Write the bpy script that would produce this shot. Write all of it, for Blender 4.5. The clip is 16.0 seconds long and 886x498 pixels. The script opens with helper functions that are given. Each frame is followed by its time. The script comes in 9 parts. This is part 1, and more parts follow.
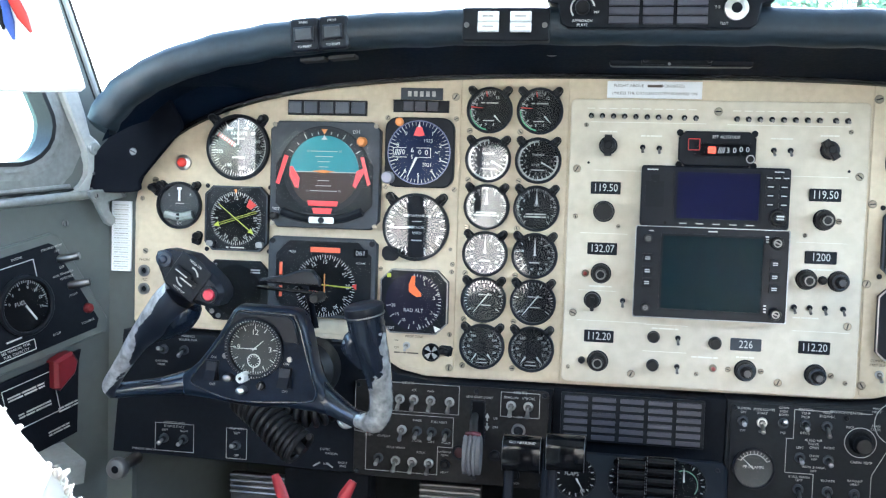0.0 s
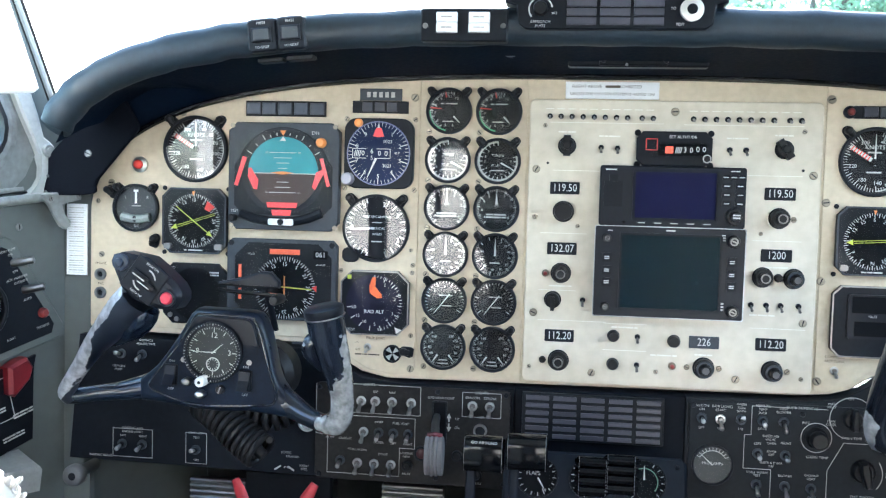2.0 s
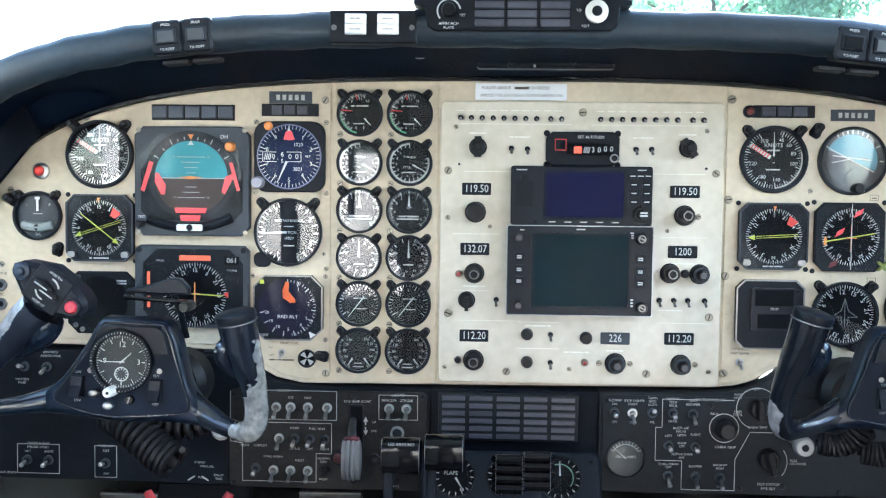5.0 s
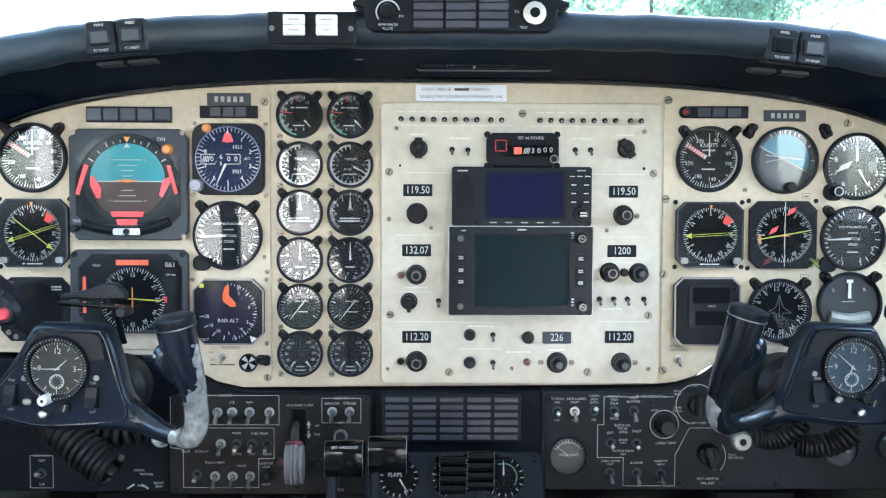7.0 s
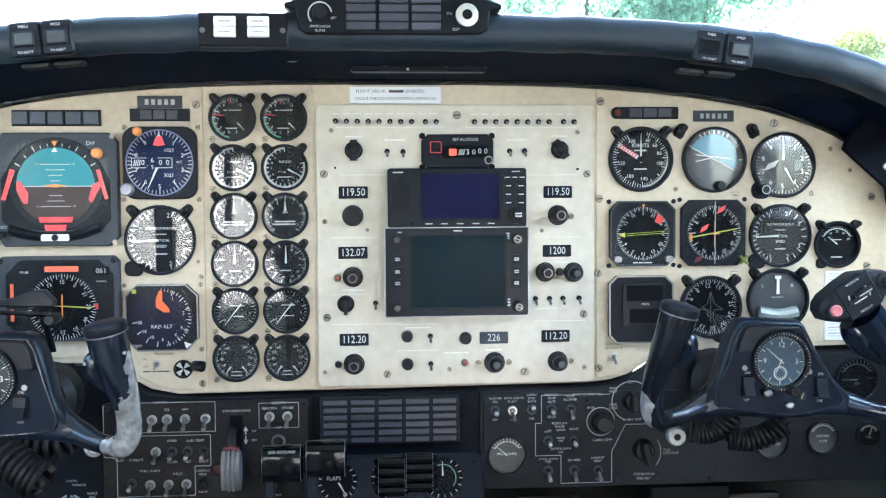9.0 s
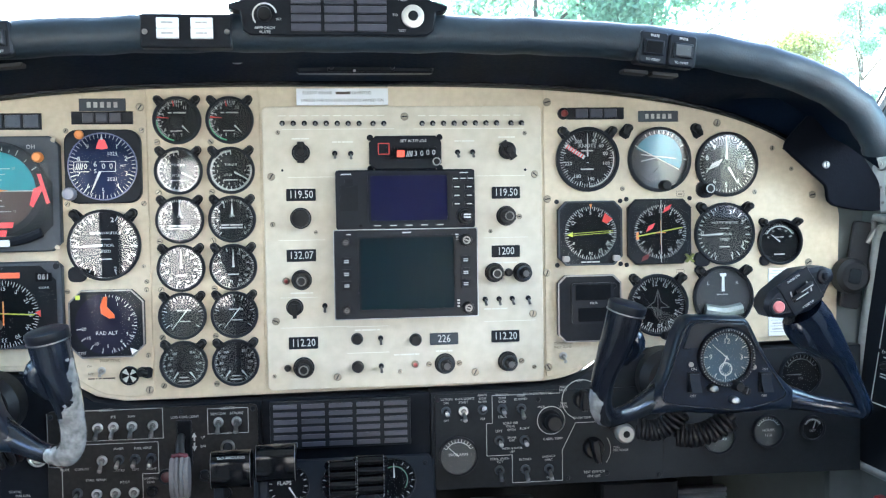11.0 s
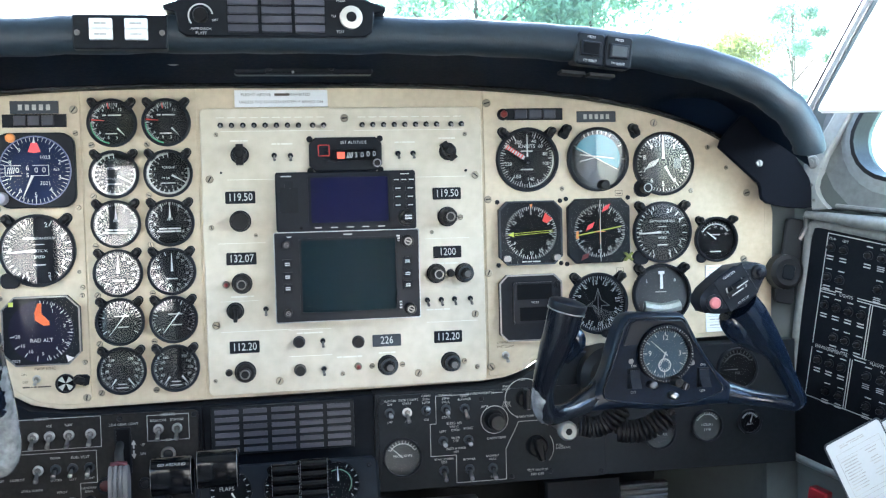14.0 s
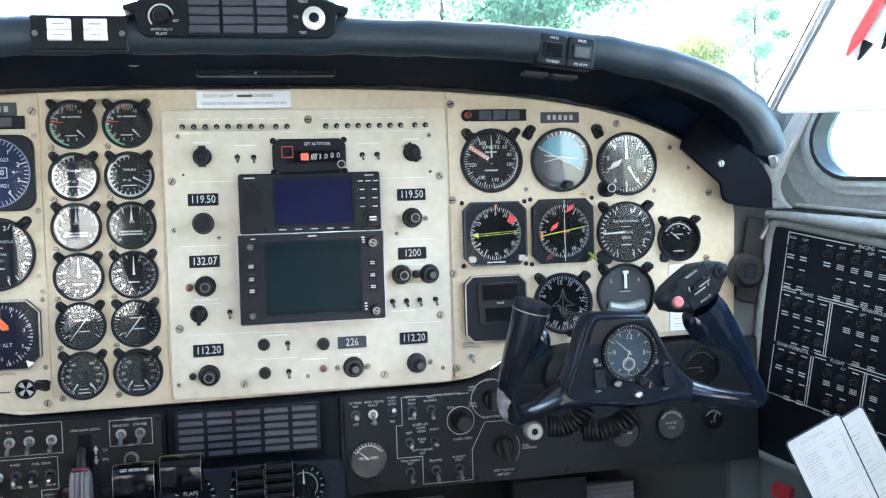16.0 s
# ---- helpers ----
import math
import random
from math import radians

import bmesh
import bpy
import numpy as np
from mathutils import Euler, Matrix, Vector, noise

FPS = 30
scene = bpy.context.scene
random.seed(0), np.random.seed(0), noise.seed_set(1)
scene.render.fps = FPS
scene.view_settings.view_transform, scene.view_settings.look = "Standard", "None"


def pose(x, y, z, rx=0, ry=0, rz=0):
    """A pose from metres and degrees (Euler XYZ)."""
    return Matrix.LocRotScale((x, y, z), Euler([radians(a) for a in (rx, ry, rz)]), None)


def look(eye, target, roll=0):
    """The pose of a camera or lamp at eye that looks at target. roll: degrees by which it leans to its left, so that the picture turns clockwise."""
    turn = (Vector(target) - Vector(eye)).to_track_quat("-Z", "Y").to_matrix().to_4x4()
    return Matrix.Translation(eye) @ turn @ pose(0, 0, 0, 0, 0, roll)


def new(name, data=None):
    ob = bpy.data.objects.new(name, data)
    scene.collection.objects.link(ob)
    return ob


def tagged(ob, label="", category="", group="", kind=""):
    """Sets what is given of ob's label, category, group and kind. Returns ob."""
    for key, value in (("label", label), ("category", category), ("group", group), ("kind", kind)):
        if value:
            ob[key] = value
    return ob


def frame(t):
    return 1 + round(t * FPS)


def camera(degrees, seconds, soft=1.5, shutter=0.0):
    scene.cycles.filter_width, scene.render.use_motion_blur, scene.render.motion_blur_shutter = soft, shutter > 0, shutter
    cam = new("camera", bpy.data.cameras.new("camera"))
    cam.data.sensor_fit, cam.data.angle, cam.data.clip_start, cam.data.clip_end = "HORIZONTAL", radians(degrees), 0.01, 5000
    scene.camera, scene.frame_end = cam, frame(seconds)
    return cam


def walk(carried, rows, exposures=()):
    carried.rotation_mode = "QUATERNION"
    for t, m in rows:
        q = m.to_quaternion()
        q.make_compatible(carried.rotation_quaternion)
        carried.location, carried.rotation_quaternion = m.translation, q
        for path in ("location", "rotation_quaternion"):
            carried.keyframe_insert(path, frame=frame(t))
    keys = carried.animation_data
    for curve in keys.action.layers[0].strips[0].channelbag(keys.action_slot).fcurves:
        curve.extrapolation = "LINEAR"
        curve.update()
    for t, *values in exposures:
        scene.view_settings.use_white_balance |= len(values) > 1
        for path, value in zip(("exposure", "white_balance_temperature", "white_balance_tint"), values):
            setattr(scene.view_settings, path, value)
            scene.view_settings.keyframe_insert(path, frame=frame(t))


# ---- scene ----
cam = camera(48.8, 16.0, 1.25)
PATH = [
    (0, (-0.105, -1.11, 0.933), (-0.448, 0.857, 0.813), 1.8),
    (0.5, (-0.106, -1.11, 0.934), (-0.429, 0.861, 0.813), 1.8),
    (1, (-0.105, -1.11, 0.934), (-0.412, 0.863, 0.814), 1.7),
    (1.5, (-0.106, -1.11, 0.937), (-0.392, 0.866, 0.813), 1.6),
    (2, (-0.104, -1.109, 0.933), (-0.369, 0.87, 0.817), 1.5),
    (2.5, (-0.101, -1.109, 0.932), (-0.345, 0.873, 0.819), 1.4),
    (3, (-0.102, -1.108, 0.933), (-0.317, 0.877, 0.82), 1.3),
    (3.5, (-0.101, -1.109, 0.93), (-0.29, 0.879, 0.823), 1.2),
    (4, (-0.104, -1.109, 0.929), (-0.259, 0.882, 0.825), 1.0),
    (6.5, (-0.099, -1.109, 0.931), (-0.106, 0.889, 0.829), 0.3),
    (7, (-0.1, -1.109, 0.928), (-0.077, 0.889, 0.832), 0.2),
    (7.5, (-0.099, -1.109, 0.93), (-0.049, 0.888, 0.832), 0.1),
    (8, (-0.097, -1.109, 0.928), (-0.018, 0.887, 0.834), -0.1),
    (8.5, (-0.096, -1.109, 0.927), (0.019, 0.886, 0.835), -0.3),
    (9, (-0.095, -1.11, 0.927), (0.049, 0.883, 0.836), -0.4),
    (11.5, (-0.091, -1.11, 0.926), (0.17, 0.871, 0.839), -1.0),
    (12, (-0.091, -1.11, 0.926), (0.189, 0.869, 0.839), -1.0),
    (12.5, (-0.091, -1.11, 0.926), (0.209, 0.866, 0.839), -1.1),
    (13, (-0.089, -1.11, 0.924), (0.227, 0.863, 0.84), -1.3),
    (13.5, (-0.09, -1.11, 0.925), (0.246, 0.86, 0.84), -1.3),
    (14, (-0.089, -1.111, 0.925), (0.266, 0.856, 0.839), -1.5),
    (14.5, (-0.088, -1.111, 0.925), (0.287, 0.852, 0.84), -1.5),
    (15, (-0.086, -1.111, 0.924), (0.306, 0.848, 0.84), -1.6),
    (15.5, (-0.089, -1.111, 0.925), (0.32, 0.845, 0.839), -1.7),
    (16, (-0.086, -1.111, 0.924), (0.334, 0.842, 0.84), -1.8),
]
walk(cam, [(t, look(eye, target, roll)) for t, eye, target, roll in PATH], [(0.0, 3.53, 5620, 11.0), (16.0, 3.53, 5620, 11.0)])


# ---- world and lights ----
world = bpy.data.worlds.new("sky")
scene.world = world
world.use_nodes = True
_n = world.node_tree.nodes
_sky = _n.new("ShaderNodeTexSky")
_sky.sky_type, _sky.sun_disc = "NISHITA", False
SUN_EL, SUN_AZ = 29.5, -5.0          # degrees above the horizon, degrees to the right of straight ahead
_sky.sun_elevation, _sky.sun_rotation = radians(SUN_EL), radians(SUN_AZ)
_sky.dust_density = 2.0
_n["Background"].inputs["Strength"].default_value = 0.15
world.node_tree.links.new(_sky.outputs[0], _n["Background"].inputs["Color"])
_sun = bpy.data.lights.new("sun", "SUN")
_sun.energy, _sun.angle, _sun.color = 4.5, radians(0.6), (1.0, 0.96, 0.9)
_dirn = Vector((math.sin(radians(SUN_AZ)) * math.cos(radians(SUN_EL)), math.cos(radians(SUN_AZ)) * math.cos(radians(SUN_EL)), math.sin(radians(SUN_EL))))
new("sun", _sun).matrix_world = look(_dirn * 20, (0, 0, 0))


def window_light(name, place, target, w, h, watts, tint=(0.80, 0.92, 1.0)):
    """Daylight that enters by a window opening."""
    li = bpy.data.lights.new(name, "AREA")
    li.shape, li.size, li.size_y, li.energy, li.color = "RECTANGLE", w, h, watts, tint
    new(name, li).matrix_world = look(place, target)


window_light("daylight_side_window", (-0.90, -0.42, 1.17), (-0.1, -0.35, 0.80), 0.40, 0.36, 0.14)
window_light("daylight_side_window", (0.75, -0.42, 1.17), (-0.05, -0.35, 0.80), 0.40, 0.36, 0.64)


# ---- materials ----
def material(name, colour, rough=0.5, metal=0.0, vary=0.12, scale=60.0, bump=0.0, bump_scale=400.0, dark=None, spots=0.0, coat=0.0, emit=0.0, per_piece=0.0, spec=0.5, patchy=1.0):
    """A painted, metal or plastic surface: two scales of colour variation, worn spots, fine relief."""
    m = bpy.data.materials.new(name)
    m.use_nodes = True
    nt = m.node_tree
    bsdf = nt.nodes["Principled BSDF"]
    bsdf.inputs["Roughness"].default_value, bsdf.inputs["Metallic"].default_value = rough, metal
    bsdf.inputs["Coat Weight"].default_value = coat
    bsdf.inputs["Specular IOR Level"].default_value = spec
    tc = nt.nodes.new("ShaderNodeTexCoord")
    big, fine, mixer = nt.nodes.new("ShaderNodeTexNoise"), nt.nodes.new("ShaderNodeTexNoise"), nt.nodes.new("ShaderNodeMix")
    big.inputs["Scale"].default_value, fine.inputs["Scale"].default_value = scale * 0.15, scale * 4
    big.inputs["Detail"].default_value, fine.inputs["Detail"].default_value = 5, 6
    for node in (big, fine):
        nt.links.new(tc.outputs["Object"], node.inputs["Vector"])
    add = nt.nodes.new("ShaderNodeMath")
    add.operation = "MULTIPLY_ADD"
    nt.links.new(fine.outputs["Fac"], add.inputs[0])
    add.inputs[1].default_value = 0.45
    nt.links.new(big.outputs["Fac"], add.inputs[2])
    ramp = nt.nodes.new("ShaderNodeMapRange")
    ramp.inputs["From Min"].default_value, ramp.inputs["From Max"].default_value = 0.45, 1.0
    nt.links.new(add.outputs[0], ramp.inputs["Value"])
    mixer.data_type = "RGBA"
    low = dark if dark else tuple(c * (1 - 1.6 * vary) for c in colour)
    mixer.inputs["A"].default_value = (*low, 1)
    mixer.inputs["B"].default_value = (*(min(1.0, c * (1 + vary)) for c in colour), 1)
    nt.links.new(ramp.outputs[0], mixer.inputs["Factor"])
    out = mixer.outputs["Result"]
    if per_piece:
        info, hsv, mr = nt.nodes.new("ShaderNodeObjectInfo"), nt.nodes.new("ShaderNodeHueSaturation"), nt.nodes.new("ShaderNodeMapRange")
        mr.inputs["To Min"].default_value, mr.inputs["To Max"].default_value = 1 - per_piece, 1 + per_piece
        nt.links.new(info.outputs["Random"], mr.inputs["Value"])
        nt.links.new(mr.outputs[0], hsv.inputs["Value"])
        nt.links.new(out, hsv.inputs["Color"])
        out = hsv.outputs["Color"]
    nt.links.new(out, bsdf.inputs["Base Color"])
    rr = nt.nodes.new("ShaderNodeMapRange")
    rr.inputs["To Min"].default_value, rr.inputs["To Max"].default_value = max(0.02, rough - patchy * (0.3 * rough * rough ** 0.5 + 0.02)), min(1, rough + patchy * 0.12 * rough ** 0.5)
    nt.links.new(fine.outputs["Fac"], rr.inputs["Value"])
    nt.links.new(rr.outputs[0], bsdf.inputs["Roughness"])
    if bump:
        grain, bm = nt.nodes.new("ShaderNodeTexNoise"), nt.nodes.new("ShaderNodeBump")
        grain.inputs["Scale"].default_value, grain.inputs["Detail"].default_value = bump_scale, 4
        bm.inputs["Strength"].default_value, bm.inputs["Distance"].default_value = bump, 0.001
        nt.links.new(tc.outputs["Object"], grain.inputs["Vector"])
        nt.links.new(grain.outputs["Fac"], bm.inputs["Height"])
        nt.links.new(bm.outputs[0], bsdf.inputs["Normal"])
    if emit:
        bsdf.inputs["Emission Color"].default_value = (*colour, 1)
        bsdf.inputs["Emission Strength"].default_value = emit
    return m


def glass_material(name, gloss=0.09, tint=(1, 1, 1), rough=0.0, veil=0.0):
    """A thin clear pane: it lets light through and mirrors a little, more at a slant."""
    m = bpy.data.materials.new(name)
    m.use_nodes = True
    nt = m.node_tree
    nt.nodes.remove(nt.nodes["Principled BSDF"])
    clear, mirror, mix, fres = (nt.nodes.new("ShaderNode" + k) for k in ("BsdfTransparent", "BsdfGlossy", "MixShader", "LayerWeight"))
    clear.inputs["Color"].default_value = (*tint, 1)
    mirror.inputs["Roughness"].default_value = rough
    fres.inputs["Blend"].default_value = 0.12
    mr = nt.nodes.new("ShaderNodeMapRange")
    mr.inputs["To Min"].default_value, mr.inputs["To Max"].default_value = gloss, 0.9
    nt.links.new(fres.outputs["Fresnel"], mr.inputs["Value"])
    mr.inputs["From Min"].default_value = 0.03
    nt.links.new(mr.outputs[0], mix.inputs[0])
    nt.links.new(clear.outputs[0], mix.inputs[1])
    nt.links.new(mirror.outputs[0], mix.inputs[2])
    out = mix.outputs[0]
    # pale teal film added to veil the view like glare and haze
    if veil:
        film, top = nt.nodes.new("ShaderNodeBsdfTranslucent"), nt.nodes.new("ShaderNodeMixShader")
        film.inputs["Color"].default_value = (0.70, 0.95, 0.95, 1)
        top.inputs[0].default_value = veil
        nt.links.new(out, top.inputs[1])
        nt.links.new(film.outputs[0], top.inputs[2])
        out = top.outputs[0]
    nt.links.new(out, nt.nodes["Material Output"].inputs["Surface"])
    return m


def worn_material(name, paint, bare, amount, scale=45.0, rough=0.28, along=(0, 0, 0), start=0.0, chips=0.0):
    """Gloss paint worn through to bare metal in ragged patches, more so along a direction of the thing."""
    m = material(name, paint, rough, vary=0.1, coat=0.35, patchy=0.1)
    nt = m.node_tree
    bsdf = nt.nodes["Principled BSDF"]
    tc = nt.nodes["Texture Coordinate"]
    patches, ramp = nt.nodes.new("ShaderNodeTexNoise"), nt.nodes.new("ShaderNodeValToRGB")
    patches.inputs["Scale"].default_value, patches.inputs["Detail"].default_value = scale, 8
    nt.links.new(tc.outputs["Object"], patches.inputs["Vector"])
    dot, add = nt.nodes.new("ShaderNodeVectorMath"), nt.nodes.new("ShaderNodeMath")
    dot.operation = "DOT_PRODUCT"
    nt.links.new(tc.outputs["Object"], dot.inputs[0])
    dot.inputs[1].default_value = along
    nt.links.new(dot.outputs["Value"], add.inputs[0])
    sum2 = nt.nodes.new("ShaderNodeMath")
    add.inputs[1].default_value = start
    nt.links.new(add.outputs[0], sum2.inputs[0])
    gain = nt.nodes.new("ShaderNodeMath")
    gain.operation = "MULTIPLY_ADD"
    gain.inputs[1].default_value, gain.inputs[2].default_value = 1.7, -0.35
    nt.links.new(patches.outputs["Fac"], gain.inputs[0])
    nt.links.new(gain.outputs[0], sum2.inputs[1])
    ramp.color_ramp.elements[0].position, ramp.color_ramp.elements[1].position = 1 - amount, 1 - amount + 0.03
    nt.links.new(sum2.outputs[0], ramp.inputs[0])
    mix = nt.nodes.new("ShaderNodeMix")
    mix.data_type = "RGBA"
    src = bsdf.inputs["Base Color"].links[0].from_socket
    nt.links.new(src, mix.inputs["A"])
    fine = nt.nodes.new("ShaderNodeTexNoise")
    fine.inputs["Scale"].default_value = 110
    nt.links.new(tc.outputs["Object"], fine.inputs["Vector"])
    shade = nt.nodes.new("ShaderNodeMix")
    shade.data_type = "RGBA"
    shade.inputs["A"].default_value = (*(c * 0.50 for c in bare), 1)
    shade.inputs["B"].default_value = (*bare, 1)
    spread = nt.nodes.new("ShaderNodeMapRange")
    spread.inputs["From Min"].default_value, spread.inputs["From Max"].default_value = 0.36, 0.62
    fine.inputs["Detail"].default_value = 7
    nt.links.new(fine.outputs["Fac"], spread.inputs["Value"])
    nt.links.new(spread.outputs[0], shade.inputs["Factor"])
    nt.links.new(shade.outputs["Result"], mix.inputs["B"])
    worn = ramp.outputs[0]
    if chips:
        dots, cut, top = nt.nodes.new("ShaderNodeTexNoise"), nt.nodes.new("ShaderNodeMapRange"), nt.nodes.new("ShaderNodeMath")
        dots.inputs["Scale"].default_value, dots.inputs["Detail"].default_value = 85, 3
        cut.inputs["From Min"].default_value, cut.inputs["From Max"].default_value = 1 - chips, 1.02 - chips
        nt.links.new(tc.outputs["Object"], dots.inputs["Vector"])
        nt.links.new(dots.outputs["Fac"], cut.inputs["Value"])
        top.operation = "MAXIMUM"
        nt.links.new(ramp.outputs[0], top.inputs[0])
        nt.links.new(cut.outputs[0], top.inputs[1])
        worn = top.outputs[0]
    nt.links.new(worn, mix.inputs["Factor"])
    nt.links.new(mix.outputs["Result"], bsdf.inputs["Base Color"])
    metal = nt.nodes.new("ShaderNodeMath")
    metal.operation = "MULTIPLY"
    metal.inputs[1].default_value = 0.6
    nt.links.new(worn, metal.inputs[0])
    nt.links.new(metal.outputs[0], bsdf.inputs["Metallic"])
    return m


CREAM = material("cream_paint", (0.650, 0.562, 0.415), 0.5, vary=0.12, scale=30, bump=0.08, dark=(0.49, 0.40, 0.27))
CREAM_LIGHT = material("pale_cream_paint", (0.695, 0.628, 0.515), 0.34, vary=0.08, scale=22, bump=0.05, dark=(0.51, 0.45, 0.335))
BLACK = material("black_instrument_paint", (0.0085, 0.0105, 0.0145), 0.45, vary=0.3, bump=0.1, spec=0.18)
DIAL = material("dial_black", (0.006, 0.0065, 0.008), 0.7, vary=0.2, spec=0.08)
DIAL_BLUE = material("dial_night_blue", (0.012, 0.020, 0.060), 0.7, vary=0.2, spec=0.15)
SUBPANEL = material("black_subpanel_paint", (0.0080, 0.0100, 0.0140), 0.6, vary=0.3, scale=40, bump=0.15, dark=(0.0040, 0.0050, 0.0075), spec=0.10)
# lighter copy of the sub-panel black, for the copilot's sections
SUBPANEL_LIGHTER = material("lighter_black_paint", (0.0135, 0.0158, 0.0185), 0.5, vary=0.3, scale=40, bump=0.15, dark=(0.0080, 0.0095, 0.0115), spec=0.15)
SUBPANEL_WORN = material("worn_grey_black_paint", (0.024, 0.0215, 0.020), 0.5, vary=0.4, scale=50, bump=0.15, dark=(0.006, 0.006, 0.007), spec=0.15)
GREY_BEZEL = material("slate_grey_bezel", (0.044, 0.052, 0.062), 0.45, vary=0.2, spec=0.3)
LEATHER = material("black_leather", (0.016, 0.027, 0.038), 0.50, vary=0.3, scale=40, bump=0.22, bump_scale=500, spec=0.42)
FELT = material("black_flock", (0.0036, 0.0084, 0.0190), 0.7, vary=0.3, spec=0.04)
WHITE = material("white_marking", (0.60, 0.60, 0.58), 0.6, vary=0.05)
MARK_DIM = material("worn_white_marking", (0.50, 0.49, 0.46), 0.6, vary=0.3, scale=300)
MARK_PALE = material("faded_engraving", (0.80, 0.77, 0.68), 0.6, vary=0.1)
MARK_DARK = material("dark_engraving", (0.09, 0.07, 0.05), 0.6, vary=0.2)
RED = material("signal_red", (0.75, 0.055, 0.04), 0.5, vary=0.1)
RED_GLOW = material("fluorescent_red", (0.95, 0.080, 0.085), 0.5, vary=0.06)
ORANGE = material("orange_lamp", (0.85, 0.30, 0.07), 0.4, vary=0.1)
YELLOW = material("yellow_pointer", (0.58, 0.64, 0.07), 0.5, vary=0.05)
GREEN = material("green_arc", (0.10, 0.42, 0.20), 0.5, vary=0.1)
SKY_BLUE = material("attitude_blue", (0.025, 0.275, 0.31), 0.5, vary=0.08, scale=15)
EARTH = material("attitude_brown", (0.055, 0.032, 0.026), 0.6, vary=0.15)
CHROME = material("chrome", (0.50, 0.50, 0.50), 0.30, 1.0, vary=0.06)
STEEL = material("dull_steel", (0.27, 0.265, 0.26), 0.35, 1.0, vary=0.2, scale=200)
BRASS = material("aged_screw", (0.36, 0.32, 0.25), 0.4, 0.9, vary=0.25, scale=300)
SCREEN_BLUE = material("dark_blue_screen", (0.006, 0.007, 0.040), 0.5, vary=0.1, spec=0.1)
SCREEN_GREEN = material("dark_teal_screen", (0.003, 0.014, 0.019), 0.5, vary=0.1, spec=0.1)
PLASTIC = material("black_plastic", (0.0075, 0.0095, 0.0145), 0.38, vary=0.2, bump=0.1, spec=0.24)
RUBBER = material("black_rubber", (0.009, 0.009, 0.010), 0.5, vary=0.25, bump=0.2, spec=0.35)
KNOB = material("black_knob", (0.010, 0.010, 0.011), 0.4, vary=0.2, spec=0.25)
ANN_DIM = material("unlit_annunciator", (0.058, 0.058, 0.074), 0.35, vary=0.15, per_piece=0.2)
ANN_DARK = material("dark_annunciator", (0.035, 0.036, 0.05), 0.35, vary=0.15)
ANN_BLUE = material("dark_blue_lens", (0.035, 0.045, 0.065), 0.3, vary=0.15, per_piece=0.35)
LENS_WHITE = material("white_button_lens", (0.85, 0.85, 0.83), 0.3, vary=0.04)
YOKE = material("yoke_black_enamel", (0.0060, 0.0130, 0.0290), 0.16, vary=0.3, scale=40, bump=0.05, bump_scale=160, coat=0.25, patchy=0.2, spec=0.5)
YOKE_SATIN = material("yoke_satin_enamel", (0.0060, 0.0125, 0.0265), 0.30, vary=0.3, scale=40, bump=0.05, bump_scale=200, spec=0.32)
FACE_BLACK = material("yoke_face_black", (0.0042, 0.0100, 0.0225), 0.40, vary=0.5, scale=90, bump=0.3, bump_scale=900, spec=0.13)
YOKE_WORN = worn_material("yoke_worn_to_metal", (0.008, 0.012, 0.022), (0.74, 0.74, 0.76), 0.5, 20, 0.28, (-34.3, 21.4, 0), -3.58)
YOKE_CHIPPED = worn_material("yoke_chipped_enamel", (0.008, 0.012, 0.022), (0.70, 0.71, 0.69), 0.5, 24, 0.26, (20.0, -8.0, 0), -2.76, chips=0.34)
YOKE_CORNER = worn_material("yoke_bare_corner", (0.008, 0.010, 0.016), (0.72, 0.72, 0.72), 0.5, 22, 0.24, (-20.0, -16.0, 0), -3.27)
WALL_GREY = material("sidewall_grey", (0.100, 0.114, 0.110), 0.6, vary=0.15, scale=20, bump=0.2)
RAIL_GREY = material("sill_grey", (0.25, 0.27, 0.275), 0.36, 0.15, vary=0.25, scale=40, bump=0.1, dark=(0.13, 0.13, 0.125))
SURROUND_GREY = material("window_surround_grey", (0.20, 0.215, 0.215), 0.36, 0.2, vary=0.3, scale=35, bump=0.15, dark=(0.11, 0.112, 0.11))
POST_GREY = material("post_pale_grey", (0.32, 0.335, 0.33), 0.45, vary=0.15, scale=45, dark=(0.22, 0.23, 0.225))
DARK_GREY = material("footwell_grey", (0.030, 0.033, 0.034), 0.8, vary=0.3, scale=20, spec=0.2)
LINING = material("cabin_lining", (0.55, 0.54, 0.50), 0.8, vary=0.08, scale=20, bump=0.2)
CARPET = material("floor_carpet", (0.16, 0.15, 0.14), 0.95, vary=0.3, scale=80, bump=0.8)
FLEECE = material("sheepskin_fleece", (0.58, 0.548, 0.495), 0.95, vary=0.10, scale=42)
PAPER = material("laminated_paper", (0.62, 0.64, 0.64), 0.3, vary=0.04)
PLACARD = material("white_placard", (0.82, 0.83, 0.84), 0.4, vary=0.04)
CARD_BLUE = material("pen_blue", (0.03, 0.10, 0.45), 0.35)
HUB = material("throttle_gloss_black", (0.004, 0.0045, 0.006), 0.13, vary=0.2, coat=0.08, spec=0.28)
PEDESTAL = material("pedestal_blue_black", (0.0095, 0.0130, 0.0195), 0.5, vary=0.2, scale=30, bump=0.1, spec=0.15)
CLEAR = glass_material("instrument_glass", 0.045)
CLEAR_SOFT = glass_material("coated_instrument_glass", 0.005)
CLOCK_GLASS = glass_material("clock_glass", 0.0015)
SCREEN_GLASS = glass_material("antiglare_screen_glass", 0.0012, rough=0.2)
